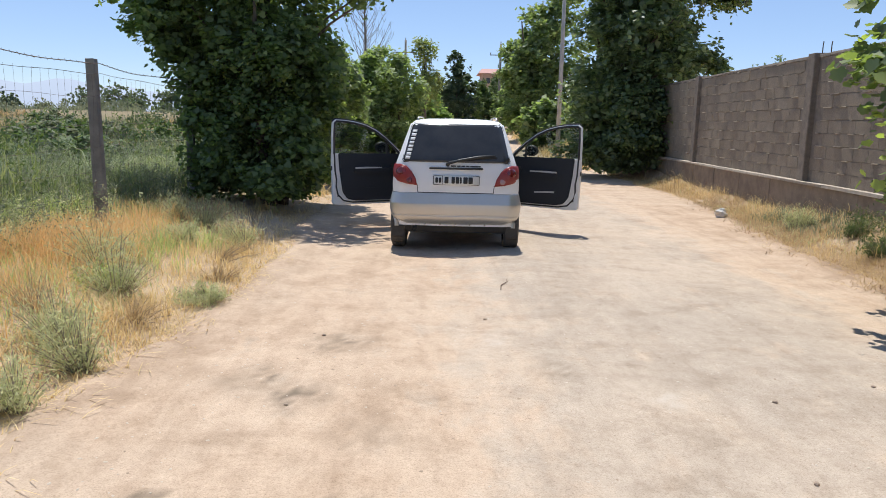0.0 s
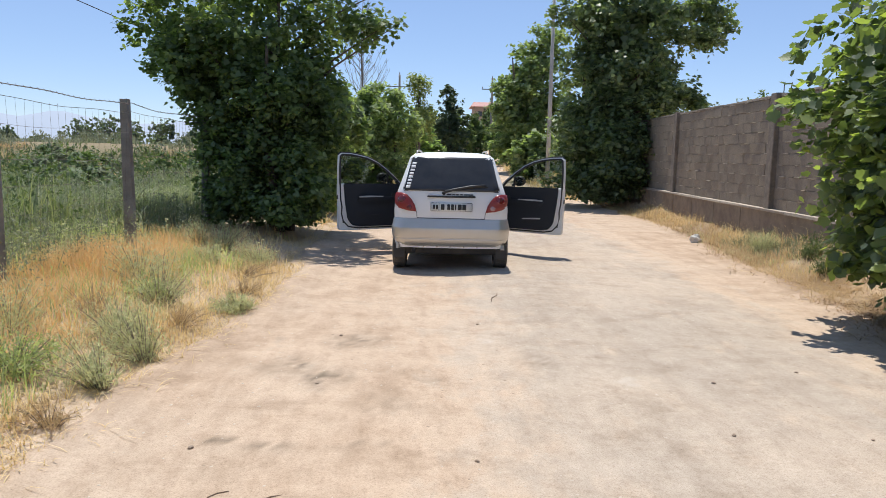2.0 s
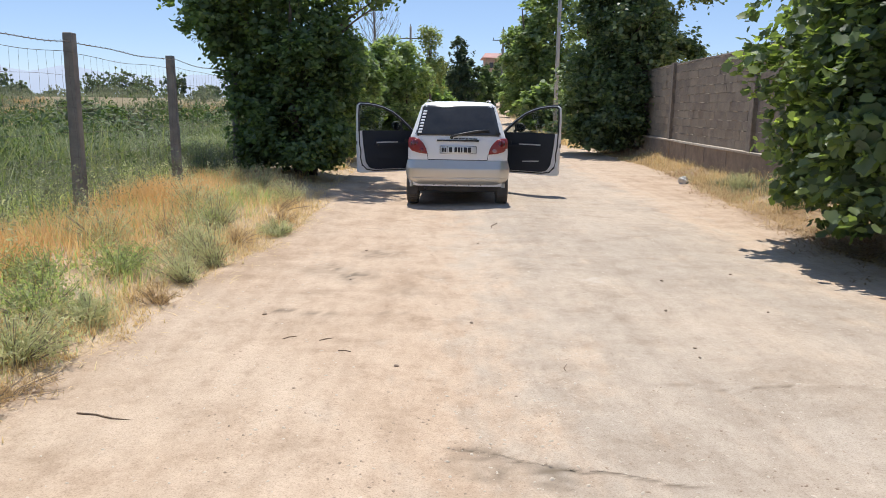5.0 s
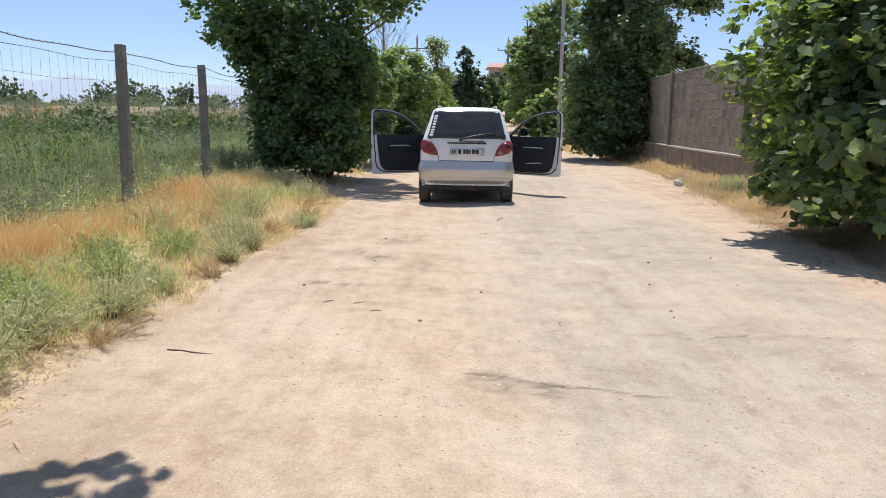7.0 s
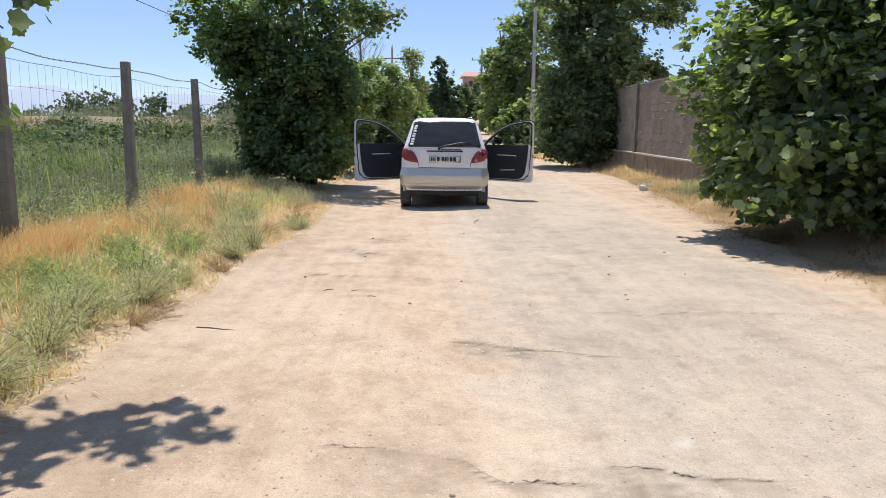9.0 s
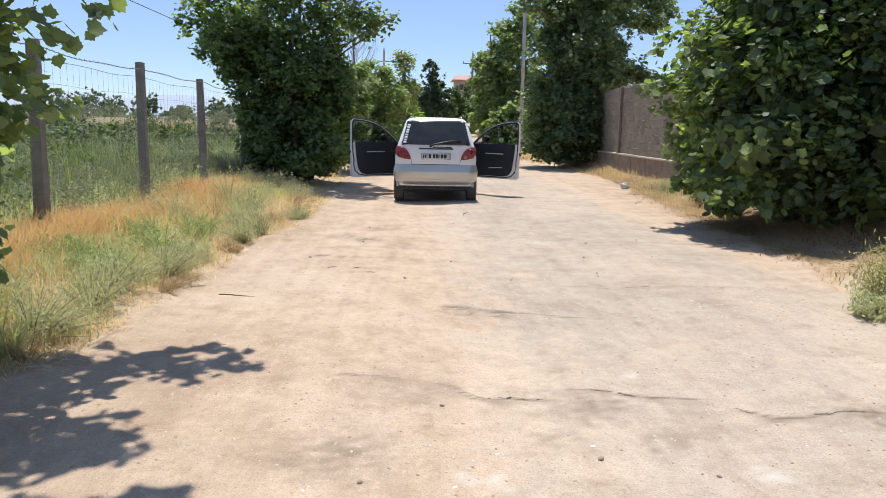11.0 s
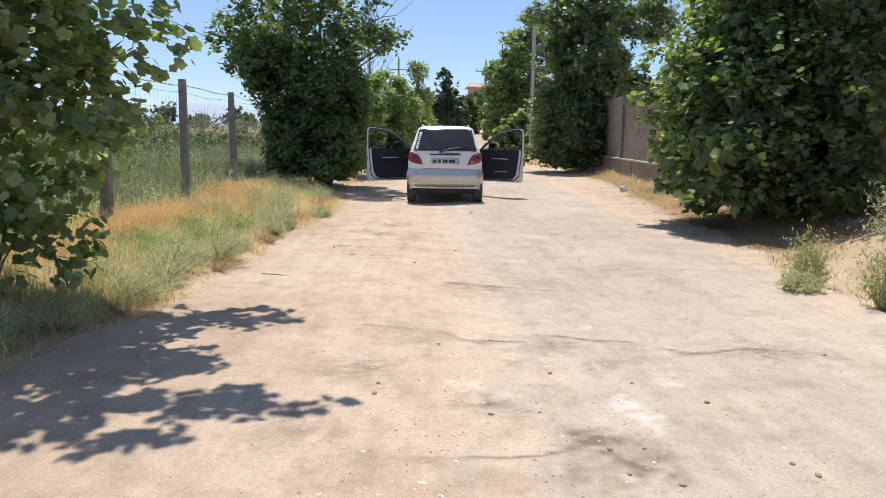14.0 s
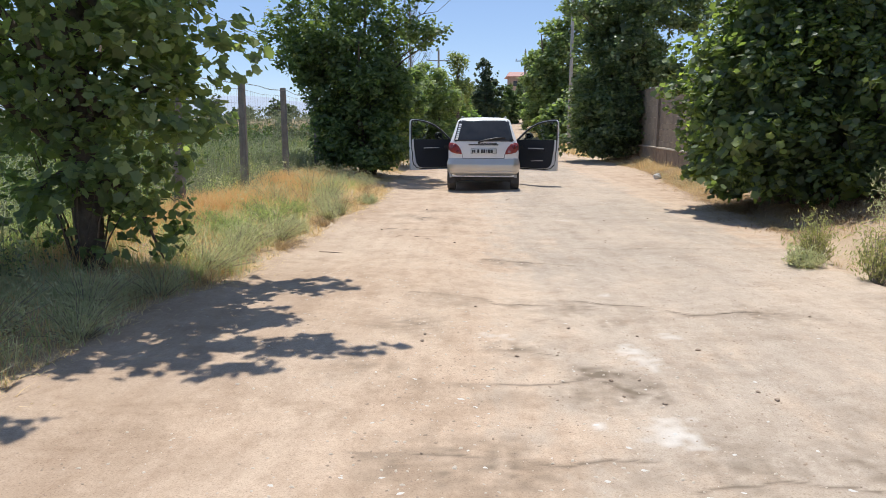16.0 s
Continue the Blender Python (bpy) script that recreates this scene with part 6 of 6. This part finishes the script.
for k in range(40):
    x, y = -9.5 - 36 * ((k * 0.618) % 1.0), 22 + 36 * ((k * 0.377) % 1.0)
    h = 1.0 + 1.0 * ((k * 0.271) % 1.0)
    if x < -0.55 * y:
        x = -0.5 * y
    build_tree("field_bush", (x, y, ground_z(x, y)), "dark green bush in the overgrown field" if k % 3 else "pale grey-green bush in the overgrown field", (h * 0.6, 0.05),
               [((0, 0, h * 0.4), (h * 0.8, h * 0.7, h * 0.42)), ((h * 0.5, 0, h * 0.3), (h * 0.5, h * 0.5, h * 0.35))], 520, 0.27, M_LEAF_D if k % 3 else M_SAGE_D, 400 + k, limbs=3, group="field bushes", half=OVAL_HALF, floor=0.0)

for k in range(24):
    x, y = -6.6 - 10 * ((k * 0.618) % 1.0), 9 + 15 * ((k * 0.377 + 0.2) % 1.0)
    h = 0.6 + 0.65 * ((k * 0.271) % 1.0)
    build_tree("field_bush", (x, y, ground_z(x, y)), "dark green bush in the overgrown field" if k % 2 else "pale grey-green bush in the overgrown field", (h * 0.6, 0.03),
               [((0, 0, h * 0.45), (h * 0.65, h * 0.6, h * 0.45)), ((h * 0.4, 0, h * 0.35), (h * 0.45, h * 0.45, h * 0.35))], 900, 0.11, M_LEAF_D if k % 2 else M_SAGE_D, 460 + k, limbs=3, group="field bushes", half=OVAL_HALF, floor=0.0, clump=0.12)

# right verge: dry grass on the bank under the wall


def right_keep(x, y):
    d = x - road_right(y)
    return 0.0 if d < -0.05 else 0.06 if y < 8.6 else 0.08 + 0.92 * smooth01(-0.1, 0.3, noise.noise((x * 1.1, y * 0.8, 51)))


sp = scatter(rng, 17000, 3.4, 6.1, -4.0, 22.0, right_keep, 0.09, 14)
blades_mesh("dry_grass", sp, 0.02 + 0.15 * rng.random(len(sp)) ** 2.2, 0.0018 + 0.002 * rng.random(len(sp)), 1.2, M_DRY, rng, "dry brown grass on the bank below the wall", "grass")
sp = scatter(rng, 1500, 4.2, 6.1, 6.0, 21.0, right_keep, 0.12, 14)
blades_mesh("green_grass", sp, 0.04 + 0.14 * rng.random(len(sp)), 0.002 + 0.002 * rng.random(len(sp)), 1.0, M_SAGE, rng, "sparse green grass below the wall", "grass")

sp = scatter(rng, 20000, 3.2, 6.0, 2.0, 21.0, lambda x, y: 0.1 * smooth01(-0.4, 0.0, x - road_right(y)) if x < road_right(y) else 1.0, 0.10, 14)
blades_mesh("straw_litter", sp + np.array((0, 0, 0.014)), 0.012 + 0.035 * rng.random(len(sp)), 0.0025 + 0.0025 * rng.random(len(sp)), 5.0, M_DRY, rng, "matted brown dry straw below the wall", "straw")
sp = scatter(rng, 9000, 3.0, 9.5, 22.0, 60.0, right_keep, 0.2, 14)
blades_mesh("dry_grass", sp, 0.15 + 0.4 * rng.random(len(sp)), 0.008 + 0.008 * rng.random(len(sp)), 0.9, M_STRAW, rng, "dry straw-coloured grass beside the far road", "grass")
sp = scatter(rng, 5000, -5.0, -0.5, 14.0, 45.0, lambda x, y: 1.0 if left_d(x, y) > 0 else 0.0, 0.15, 14)
blades_mesh("dry_grass", sp, 0.12 + 0.35 * rng.random(len(sp)), 0.006 + 0.006 * rng.random(len(sp)), 0.9, M_STRAW, rng, "dry grass beside the far road", "grass")

M_MULCH = leafy("dead brown litter", [(0.0, (0.20, 0.13, 0.075)), (0.5, (0.32, 0.215, 0.125)), (1.0, (0.46, 0.33, 0.20))], 0.2, 0.85, glow=(1.1, 1.0, 0.8))
sp = scatter(rng, 9000, 3.3, 5.5, 2.5, 15.0, lambda x, y: 0.05 * smooth01(-0.5, 0.0, x - road_right(y)) if x < road_right(y) else smooth01(-0.15, 0.25, noise.noise((x * 0.9, y * 0.6, 161))), 0.13, 16)
blades_mesh("dead_litter", sp + np.array((0, 0, 0.016)), 0.012 + 0.035 * rng.random(len(sp)), 0.003 + 0.004 * rng.random(len(sp)), 4.0, M_MULCH, rng, "dead brown stalks and litter on the bank", "litter")

foot = lambda x, y: smooth01(0.0, 0.5, x - road_right(y)) * smooth01(-0.3, 0.25, noise.noise((x * 0.9, y * 0.6, 211)))
sp = scatter(rng, 3200, 4.5, 6.05, 8.0, 21.0, foot, 0.10, 12)
blades_mesh("wall_foot_grass", sp, 0.08 + 0.26 * rng.random(len(sp)) ** 2, 0.0018 + 0.0022 * rng.random(len(sp)), 1.0, M_STRAW, rng, "dry straw-coloured grass along the foot of the wall", "grass")
sp = scatter(rng, 4200, 4.0, 6.0, 6.0, 20.0, lambda x, y: smooth01(-0.15, 0.1, x - road_right(y)) * smooth01(1.1, 0.5, x - road_right(y)), 0.09, 14)
blades_mesh("matted_grass", sp, 0.05 + 0.09 * rng.random(len(sp)), 0.0018 + 0.0022 * rng.random(len(sp)), 3.0, M_DRY, rng, "brown matted dry grass on the bank below the wall", "dry grass")
sp = scatter(rng, 700, 5.1, 5.95, 8.8, 12.2, lambda x, y: smooth01(0.0, 0.3, noise.noise((x * 0.9, y * 0.8, 77)) + 0.1), 0.10, 16)
blades_mesh("wall_foot_weed", sp, 0.08 + 0.16 * rng.random(len(sp)), 0.004 + 0.004 * rng.random(len(sp)), 0.9, M_SAGE_D, rng, "grey-green weeds along the foot of the wall", "weeds")
sp = scatter(rng, 36, 5.2, 5.95, 16.5, 20.0, None, 0.12, 4)
blades_mesh("dry_stalk", sp, 0.4 + 0.5 * rng.random(len(sp)), 0.003 + 0.001 * rng.random(len(sp)), 0.5, M_MULCH, rng, "tall thin dry stalks at the end of the wall", "dry stalks")

# ---------------------------------------------------------------- far things
def haze_mat(name, a, b, strength):
    """Plain far distance, its haze put in as a pale glowing colour."""
    m, nodes, links, p = node_mat(name)
    pos = nodes.new("ShaderNodeTexCoord").outputs["Object"]
    n = noise_of(nodes, links, pos, 0.004, 4)
    col = mixed(nodes, links, n.outputs[0], a, b)
    p.inputs["Base Color"].default_value = (0.02, 0.02, 0.025, 1)
    links.new(col, p.inputs["Emission Color"])
    p.inputs["Emission Strength"].default_value = strength
    p.inputs["Roughness"].default_value = 1.0
    return m


M_HILL = haze_mat("hazy blue hills", (0.46, 0.55, 0.72), (0.51, 0.60, 0.76), 1.0)
verts, faces = [], []
N = 160
for i in range(N + 1):
    a = radians(-75 + 150 * i / N)
    h = 62 + 50 * abs(noise.noise((i * 0.09, 2.2, 0))) + 22 * noise.noise((i * 0.31, 7.1, 0))
    for r, z in ((2000, -30), (2050, h * 0.5), (2200, h)):
        verts.append((r * math.sin(a), r * math.cos(a), z))
for i in range(N):
    for j in range(2):
        faces.append((3 * i + j, 3 * i + 3 + j, 3 * i + 4 + j, 3 * i + 1 + j))
tagged(mesh_of("backdrop", verts, faces, M_HILL, smooth=True), "pale hazy blue hills on the horizon", "hills", kind="structure")

for k in range(34):
    x, y = -215 + 190 * (k / 33) + random.uniform(-3, 3), random.uniform(205, 250)
    h = random.uniform(3.8, 6.0) if k % 3 else random.uniform(6.5, 8.5)
    if k == 20:
        x, h = -102.0, 9.5
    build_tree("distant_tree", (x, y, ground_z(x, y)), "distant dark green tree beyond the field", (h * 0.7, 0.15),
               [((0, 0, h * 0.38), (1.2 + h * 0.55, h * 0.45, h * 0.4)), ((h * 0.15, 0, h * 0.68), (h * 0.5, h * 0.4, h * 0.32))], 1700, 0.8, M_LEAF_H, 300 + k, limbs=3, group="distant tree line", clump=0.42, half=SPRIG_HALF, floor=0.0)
for k in range(20):
    x, y = -205 + 185 * (k / 19) + random.uniform(-2, 2), random.uniform(185, 200)
    h = random.uniform(1.8, 2.8)
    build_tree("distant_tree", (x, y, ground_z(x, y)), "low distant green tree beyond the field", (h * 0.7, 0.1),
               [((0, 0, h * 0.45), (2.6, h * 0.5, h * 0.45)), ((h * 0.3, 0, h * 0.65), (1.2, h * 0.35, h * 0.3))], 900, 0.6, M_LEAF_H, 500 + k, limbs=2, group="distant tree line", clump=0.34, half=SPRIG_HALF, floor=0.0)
OVER_WALL = 7.1 - ground_z(25.8, 60.0)
for k, (x, y, h) in enumerate([(25.8, 60.0, OVER_WALL), (23.3, 60.0, OVER_WALL - 0.9), (21.0, 66.0, 4.2), (17.0, 58.0, 4.4), (30.0, 90.0, 5.0), (12.0, 44.0, 4.4)]):
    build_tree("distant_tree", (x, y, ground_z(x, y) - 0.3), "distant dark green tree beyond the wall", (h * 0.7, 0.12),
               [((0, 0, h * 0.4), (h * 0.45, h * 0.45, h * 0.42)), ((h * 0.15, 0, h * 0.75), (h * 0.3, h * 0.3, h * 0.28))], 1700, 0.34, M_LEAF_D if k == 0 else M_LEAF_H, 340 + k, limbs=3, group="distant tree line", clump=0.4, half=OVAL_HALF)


M_POLE = surface("pale weathered concrete", (0.47, 0.45, 0.42), (0.38, 0.36, 0.335), 0.92, 3, 60, 0.3)


def build_pole(x, y, top, label, arm_z=None, arm=0.55, r=0.13, concrete=M_CONC):
    z0 = ground_z(x, y)
    pole = thing("utility_pole", (x, y, z0), label, "utility pole")
    bm = bmesh.new()
    tube(bm, [(0, 0, -0.3), (0, 0, top * 0.5 - z0), (0, 0, top - z0)], [r, r * 0.85, r * 0.62], 10)
    part("shaft", bm, concrete, pole, smooth=True)
    bm = bmesh.new()
    az = (arm_z or top - 0.7) - z0
    box(bm, -arm, arm, -0.05, 0.03, az - 0.04, az + 0.04, 0.01)
    part("crossarm", bm, M_WIRE, pole)
    for dx in (-arm + 0.08, arm - 0.08, 0.0):
        bm = bmesh.new()
        base = az + 0.04 if dx else top - z0
        tube(bm, [(dx, 0, base), (dx, 0, base + 0.12), (dx, 0, base + 0.2)], [0.02, 0.05, 0.03], 8)
        part("insulator", bm, M_CONC, pole)


build_pole(5.24, 32.0, 9.2, "tall concrete utility pole among the roadside trees", 8.3, 0.45, 0.1, M_POLE)
build_pole(-2.7, 70.0, 8.8, "far concrete utility pole with a crossarm", 7.7, 1.05, 0.16)
build_pole(6.45, 75.0, 9.2, "far concrete utility pole with a crossarm", 8.1, 1.05, 0.16)


def cable(pts, r, label):
    bm = bmesh.new()
    tube(bm, pts, r, 5, False)
    tagged(part("overhead_cable", bm, M_BLACK), label, "cable")


def sagging(a, b, sag, n=24):
    a, b = Vector(a), Vector(b)
    return [a.lerp(b, k / n) - Vector((0, 0, sag * 4 * (k / n) * (1 - k / n))) for k in range(n + 1)]


build_pole(-13.3, -14.0, 7.8, "concrete utility pole in the field", 7.46, 0.5)
build_pole(-12.0, 75.0, 7.6, "concrete utility pole in the field", 7.26, 0.5)
cable(sagging((-13.3, -14.0, 7.5), (-12.0, 75.0, 7.3), 0.75), 0.018, "black overhead cable sagging over the field")


def bare_tree(x, y, h):
    """A leafless tree of thin grey twigs."""
    root = thing("bare_tree", (x, y, ground_z(x, y)), "leafless thin grey tree behind the green bushes", "tree")
    rnd = random.Random(5)
    bm = bmesh.new()
    tube(bm, [(0, 0, -0.1), (0.05, 0, h * 0.4), (-0.05, 0, h * 0.75), (0.0, 0, h)], [0.07, 0.05, 0.03, 0.008], 7)
    part("trunk", bm, M_TWIG, root, smooth=True)
    bm = bmesh.new()
    for k in range(80):
        z = h * rnd.uniform(0.35, 0.95)
        a = rnd.uniform(0, math.tau)
        l = (h - z) * 0.22 + 0.12
        e = Vector((l * math.cos(a), l * math.sin(a), z + l * 1.6))
        s = Vector((0, 0, z))
        m = s.lerp(e, 0.5) + Vector((0.1 * math.cos(a), 0.1 * math.sin(a), -0.05))
        tube(bm, [s, m, e], [0.012, 0.008, 0.003], 5, False)
        for j in range(3):
            q = m.lerp(e, rnd.random())
            t = q + Vector((rnd.uniform(-0.2, 0.2), rnd.uniform(-0.2, 0.2), rnd.uniform(0.15, 0.4)))
            tube(bm, [q, t], [0.005, 0.0025], 4, False)
    part("twig", bm, M_TWIG, root)


bare_tree(-2.9, 31.0, 7.6)


def build_house(x, y):
    z0 = ground_z(x, y) - 1.1
    house = thing("apartment_house", (x, y, z0), "pale brick building with a red roof, far off", "building")
    plaster = surface("pale brick wall", (0.46, 0.34, 0.27), (0.40, 0.29, 0.23), 0.9, 1, 12, 0.2)
    bm = bmesh.new()
    box(bm, -6, 8, -4, 4, 0, 8.2, 0.03)
    part("wall", bm, plaster, house)
    bm = bmesh.new()
    v = box(bm, -6.7, 8.7, -4.8, 4.8, 8.2, 9.3)
    for q in v:
        if q.co.z > 9:
            q.co.x, q.co.y = 1 + (q.co.x - 1) * 0.9, q.co.y * 0.15
    # roof red is dulled: distance haze put into its colour
    part("roof", bm, surface("red sheet roof", (0.55, 0.30, 0.25), (0.48, 0.25, 0.21), 0.6, 2, 20, 0.1), house)
    for fl in range(3):
        for k in range(6):
            w = new("window")
            w.parent = house
            bm = bmesh.new()
            cx, cz = -4.9 + 2.4 * k, 1.6 + 2.6 * fl
            box(bm, cx - 0.5, cx + 0.5, -4.06, -3.95, cz - 0.6, cz + 0.6, 0.02)
            part("window_frame", bm, plaster, w)
            bm = bmesh.new()
            box(bm, cx - 0.4, cx + 0.4, -4.09, -4.0, cz - 0.5, cz + 0.5)
            part("pane", bm, M_TINT, w)


build_house(15.3, 150.0)


def far_car(x, y, turn):
    z0 = ground_z(x, y)
    car = thing("parked_car", (x, y, z0), "pale car parked far down the road", "car", turn=turn)
    bm = bmesh.new()
    box(bm, -0.85, 0.85, -2.1, 2.1, 0.28, 0.85, 0.14)
    v = box(bm, -0.72, 0.72, -1.7, 0.8, 0.80, 1.42, 0.12)
    part("body", bm, M_PAINT, car)
    bm = bmesh.new()
    box(bm, -0.64, 0.64, -1.78, -1.68, 0.92, 1.32, 0.03)
    part("rear_window", bm, M_TINT, car)
    for sx in (-1, 1):
        for yy in (-1.3, 1.3):
            bm = bmesh.new()
            tube(bm, [(sx * 0.68, yy, 0.31), (sx * 0.87, yy, 0.31)], 0.31, 16)
            part("wheel", bm, M_RUBBER, car)
        bm = bmesh.new()
        box(bm, sx * 0.72 - 0.1, sx * 0.72 + 0.1, -2.13, -2.05, 0.62, 0.78, 0.02)
        part("tail_light", bm, M_REDLENS, car)


far_car(5.1, 112.0, 3.0)

# ---------------------------------------------------------------- stones, sticks, litter
M_STONE = surface("small stone", (0.44, 0.335, 0.245), (0.33, 0.245, 0.18), 0.95, 8, 80, 0.3)
M_PALE = surface("pale stone", (0.62, 0.53, 0.43), (0.52, 0.43, 0.34), 0.95, 8, 80, 0.3)
M_LIME = surface("white lime lump", (0.70, 0.67, 0.62), (0.60, 0.56, 0.50), 0.95, 8, 80, 0.3)


def pebbles(name, n, x0, x1, y0, y1, lo, hi, material, label, seed, tall=0.45, spots=()):
    r = random.Random(seed)
    verts, faces = [], []
    places = [(x, y, r.uniform(0.012, 0.022)) for x, y in spots]
    for _ in range(n):
        x, y = r.uniform(x0, x1), r.uniform(y0, y1)
        if road_left(y) - 0.3 < x < road_right(y) + 0.3 and noise.noise((x * 1.1, y * 0.5, seed)) > r.uniform(-0.3, 0.35):
            places.append((x, y, lo + (hi - lo) * r.random() ** 2.5))
    for x, y, s in places:
        z = road_z(x, y) - (crack_depth(x, y)[0] if y < 1.8 else 0.0)
        a = r.uniform(0, math.tau)
        k = len(verts)
        wide = [r.uniform(0.72, 1.18) * (1 + 0.35 * math.cos(2 * j * math.tau / 6)) for j in range(6)]
        for scale, dz in ((1.0, -0.15), (0.66, tall)):
            for j in range(6):
                t = a + j * math.tau / 6
                q = s * wide[j] * scale
                verts.append((x + q * math.cos(t), y + q * math.sin(t), z + s * dz * r.uniform(0.8, 1.15)))
        faces += [(k + j, k + (j + 1) % 6, k + 6 + (j + 1) % 6, k + 6 + j) for j in range(6)]
        faces.append(tuple(k + 6 + j for j in range(6)))
    tagged(mesh_of(name, verts, faces, material, smooth=True), label, "stones", kind="stuff")


pebbles("gravel", 5500, -2.8, 4.2, -8.0, 8.0, 0.002, 0.010, M_STONE, "small brown stones strewn over the road", 3, 0.3)
pebbles("pale_gravel", 13000, -2.4, 4.0, -8.0, 8.0, 0.002, 0.011, M_PALE, "small pale stones strewn over the road", 4, 0.3)
pebbles("grit", 6500, -2.4, 3.4, -5.6, 1.5, 0.002, 0.009, M_STONE, "brown grit and crumbs scattered on the worn road", 12, 0.5)
pebbles("pale_grit", 5200, -1.6, 3.0, -5.6, 1.5, 0.003, 0.013, M_PALE, "pale crumbs scattered on the worn road", 13, 0.4)
LIME = [(0.33, -3.66), (0.68, -3.74), (-1.05, -4.33), (-0.21, -4.12), (-0.79, -4.25), (0.28, -4.21), (0.43, -3.9), (0.45, -4.1), (0.88, -3.94), (1.23, -4.24), (1.18, -3.55),
        (1.33, -3.0), (-0.31, -3.38), (-0.73, -3.69), (-0.24, -3.48), (0.66, -4.32), (0.8, -4.27), (-0.54, -4.37), (0.1, -4.28), (1.27, -3.87)]
pebbles("lime_spots", 420, -1.0, 2.6, -6.2, -1.8, 0.003, 0.016, M_LIME, "white lime spots spilled on the road", 6, 0.05, LIME)


def one_stone(x, y, s, material, label, seed):
    r = random.Random(seed)
    bm = bmesh.new()
    for v in ball(bm, (0, 0, 0), s, (1.2, 0.9, 0.7), 2):
        v.co *= 1 + 0.25 * noise.noise(v.co * (2.2 / s) + Vector((seed, 0, 0)))
    ob = part("stone", bm, material, None, label)
    ob.matrix_basis = pose(x, y, road_z(x, y) - crack_depth(x, y)[0] + s * 0.3, 0, 0, r.uniform(0, 360))
    tagged(ob, category="stone")


STONES = [(0.87, -2.16), (0.43, -2.02), (-0.2, -1.42), (-0.56, -2.39), (-0.55, -2.23), (0.68, -3.03), (0.52, -3.05), (1.28, -3.17), (1.34, -3.27), (0.73, -3.38), (2.24, -1.66), (1.18, -2.46), (0.03, -2.64),
          (0.54, -3.29), (-0.87, 5.03), (-0.88, 3.72), (1.8, 3.94), (2.5, 4.19), (2.26, 2.87), (1.55, 3.0), (0.08, 2.58), (-1.36, 2.66), (-0.39, 1.66), (1.48, 2.15), (-2.25, 2.45), (0.29, 5.57), (1.44, 1.95)]
for k, (x, y) in enumerate(STONES):
    s = 0.024 + 0.012 * ((k * 0.618) % 1.0)
    one_stone(x, y, s * 0.42, M_STONE, "small dark brown stone lying on the road", k)


M_DEADWOOD = surface("dry brown wood", (0.24, 0.165, 0.11), (0.15, 0.105, 0.075), 0.9, 30, 120, 0.3)


def stick(pts, r, label, x, y, turn):
    bm = bmesh.new()
    tube(bm, pts, [r * 0.45, r * 0.42, r * 0.32, r * 0.2][:len(pts)], 6)
    ob = part("stick", bm, M_DEADWOOD, None, label)
    ob.matrix_basis = pose(x, y, road_z(x, y) + r * 0.15, 0, 0, turn)
    tagged(ob, category="stick")


stick([(-0.14, 0, 0), (-0.04, 0.012, 0.002), (0.06, 0.0, 0.004), (0.16, 0.02, 0.0)], 0.011, "thin dry brown stick lying on the road", -1.73, 0.93, -18)
stick([(-0.05, 0, 0), (0.0, 0.008, 0.002), (0.05, 0.0, 0.0)], 0.008, "short dark dry stick lying on the road", -0.85, 2.14, 30)
stick([(-0.05, 0, 0), (0.0, 0.01, 0.002), (0.05, 0.0, 0.0)], 0.007, "short dark dry stick lying on the road", -1.09, 2.17, 40)
stick([(-0.04, 0, 0), (0.0, 0.01, 0.002), (0.04, 0.0, 0.0)], 0.007, "short dark dry stick lying on the road", -0.71, 1.89, -10)
stick([(-0.07, 0, 0), (0.0, 0.015, 0.002), (0.07, 0.0, 0.0)], 0.007, "short pale dry stick lying on the road", 0.585, 1.7, 80)
stick([(-0.25, 0, 0), (-0.08, 0.03, 0.006), (0.10, 0.0, 0.008), (0.28, 0.04, 0.0)], 0.010, "dry twig lying behind the car", 0.57, 6.8, 75)


def build_bag(x, y):
    """A crumpled white plastic bag on the verge."""
    bm = bmesh.new()
    for v in ball(bm, (0, 0, 0), 0.115, (1.1, 0.9, 0.95), 4):
        d = v.co.normalized()
        v.co *= 0.8 + 0.4 * noise.noise(d * 1.7 + Vector((3, 1, 0))) + 0.09 * noise.noise(d * 5.0)
        if v.co.z > 0.06:
            v.co.x *= 0.7
    ob = part("plastic_bag", bm, plain_mat("thin white plastic", (0.58, 0.57, 0.54), 0.35, dust=0.4), None, "crumpled white plastic bag on the dry verge")
    ob.matrix_basis = pose(x, y, ground_z(x, y) + 0.06, 0, 0, 30)
    tagged(ob, category="bag")


build_bag(4.78, 12.45)
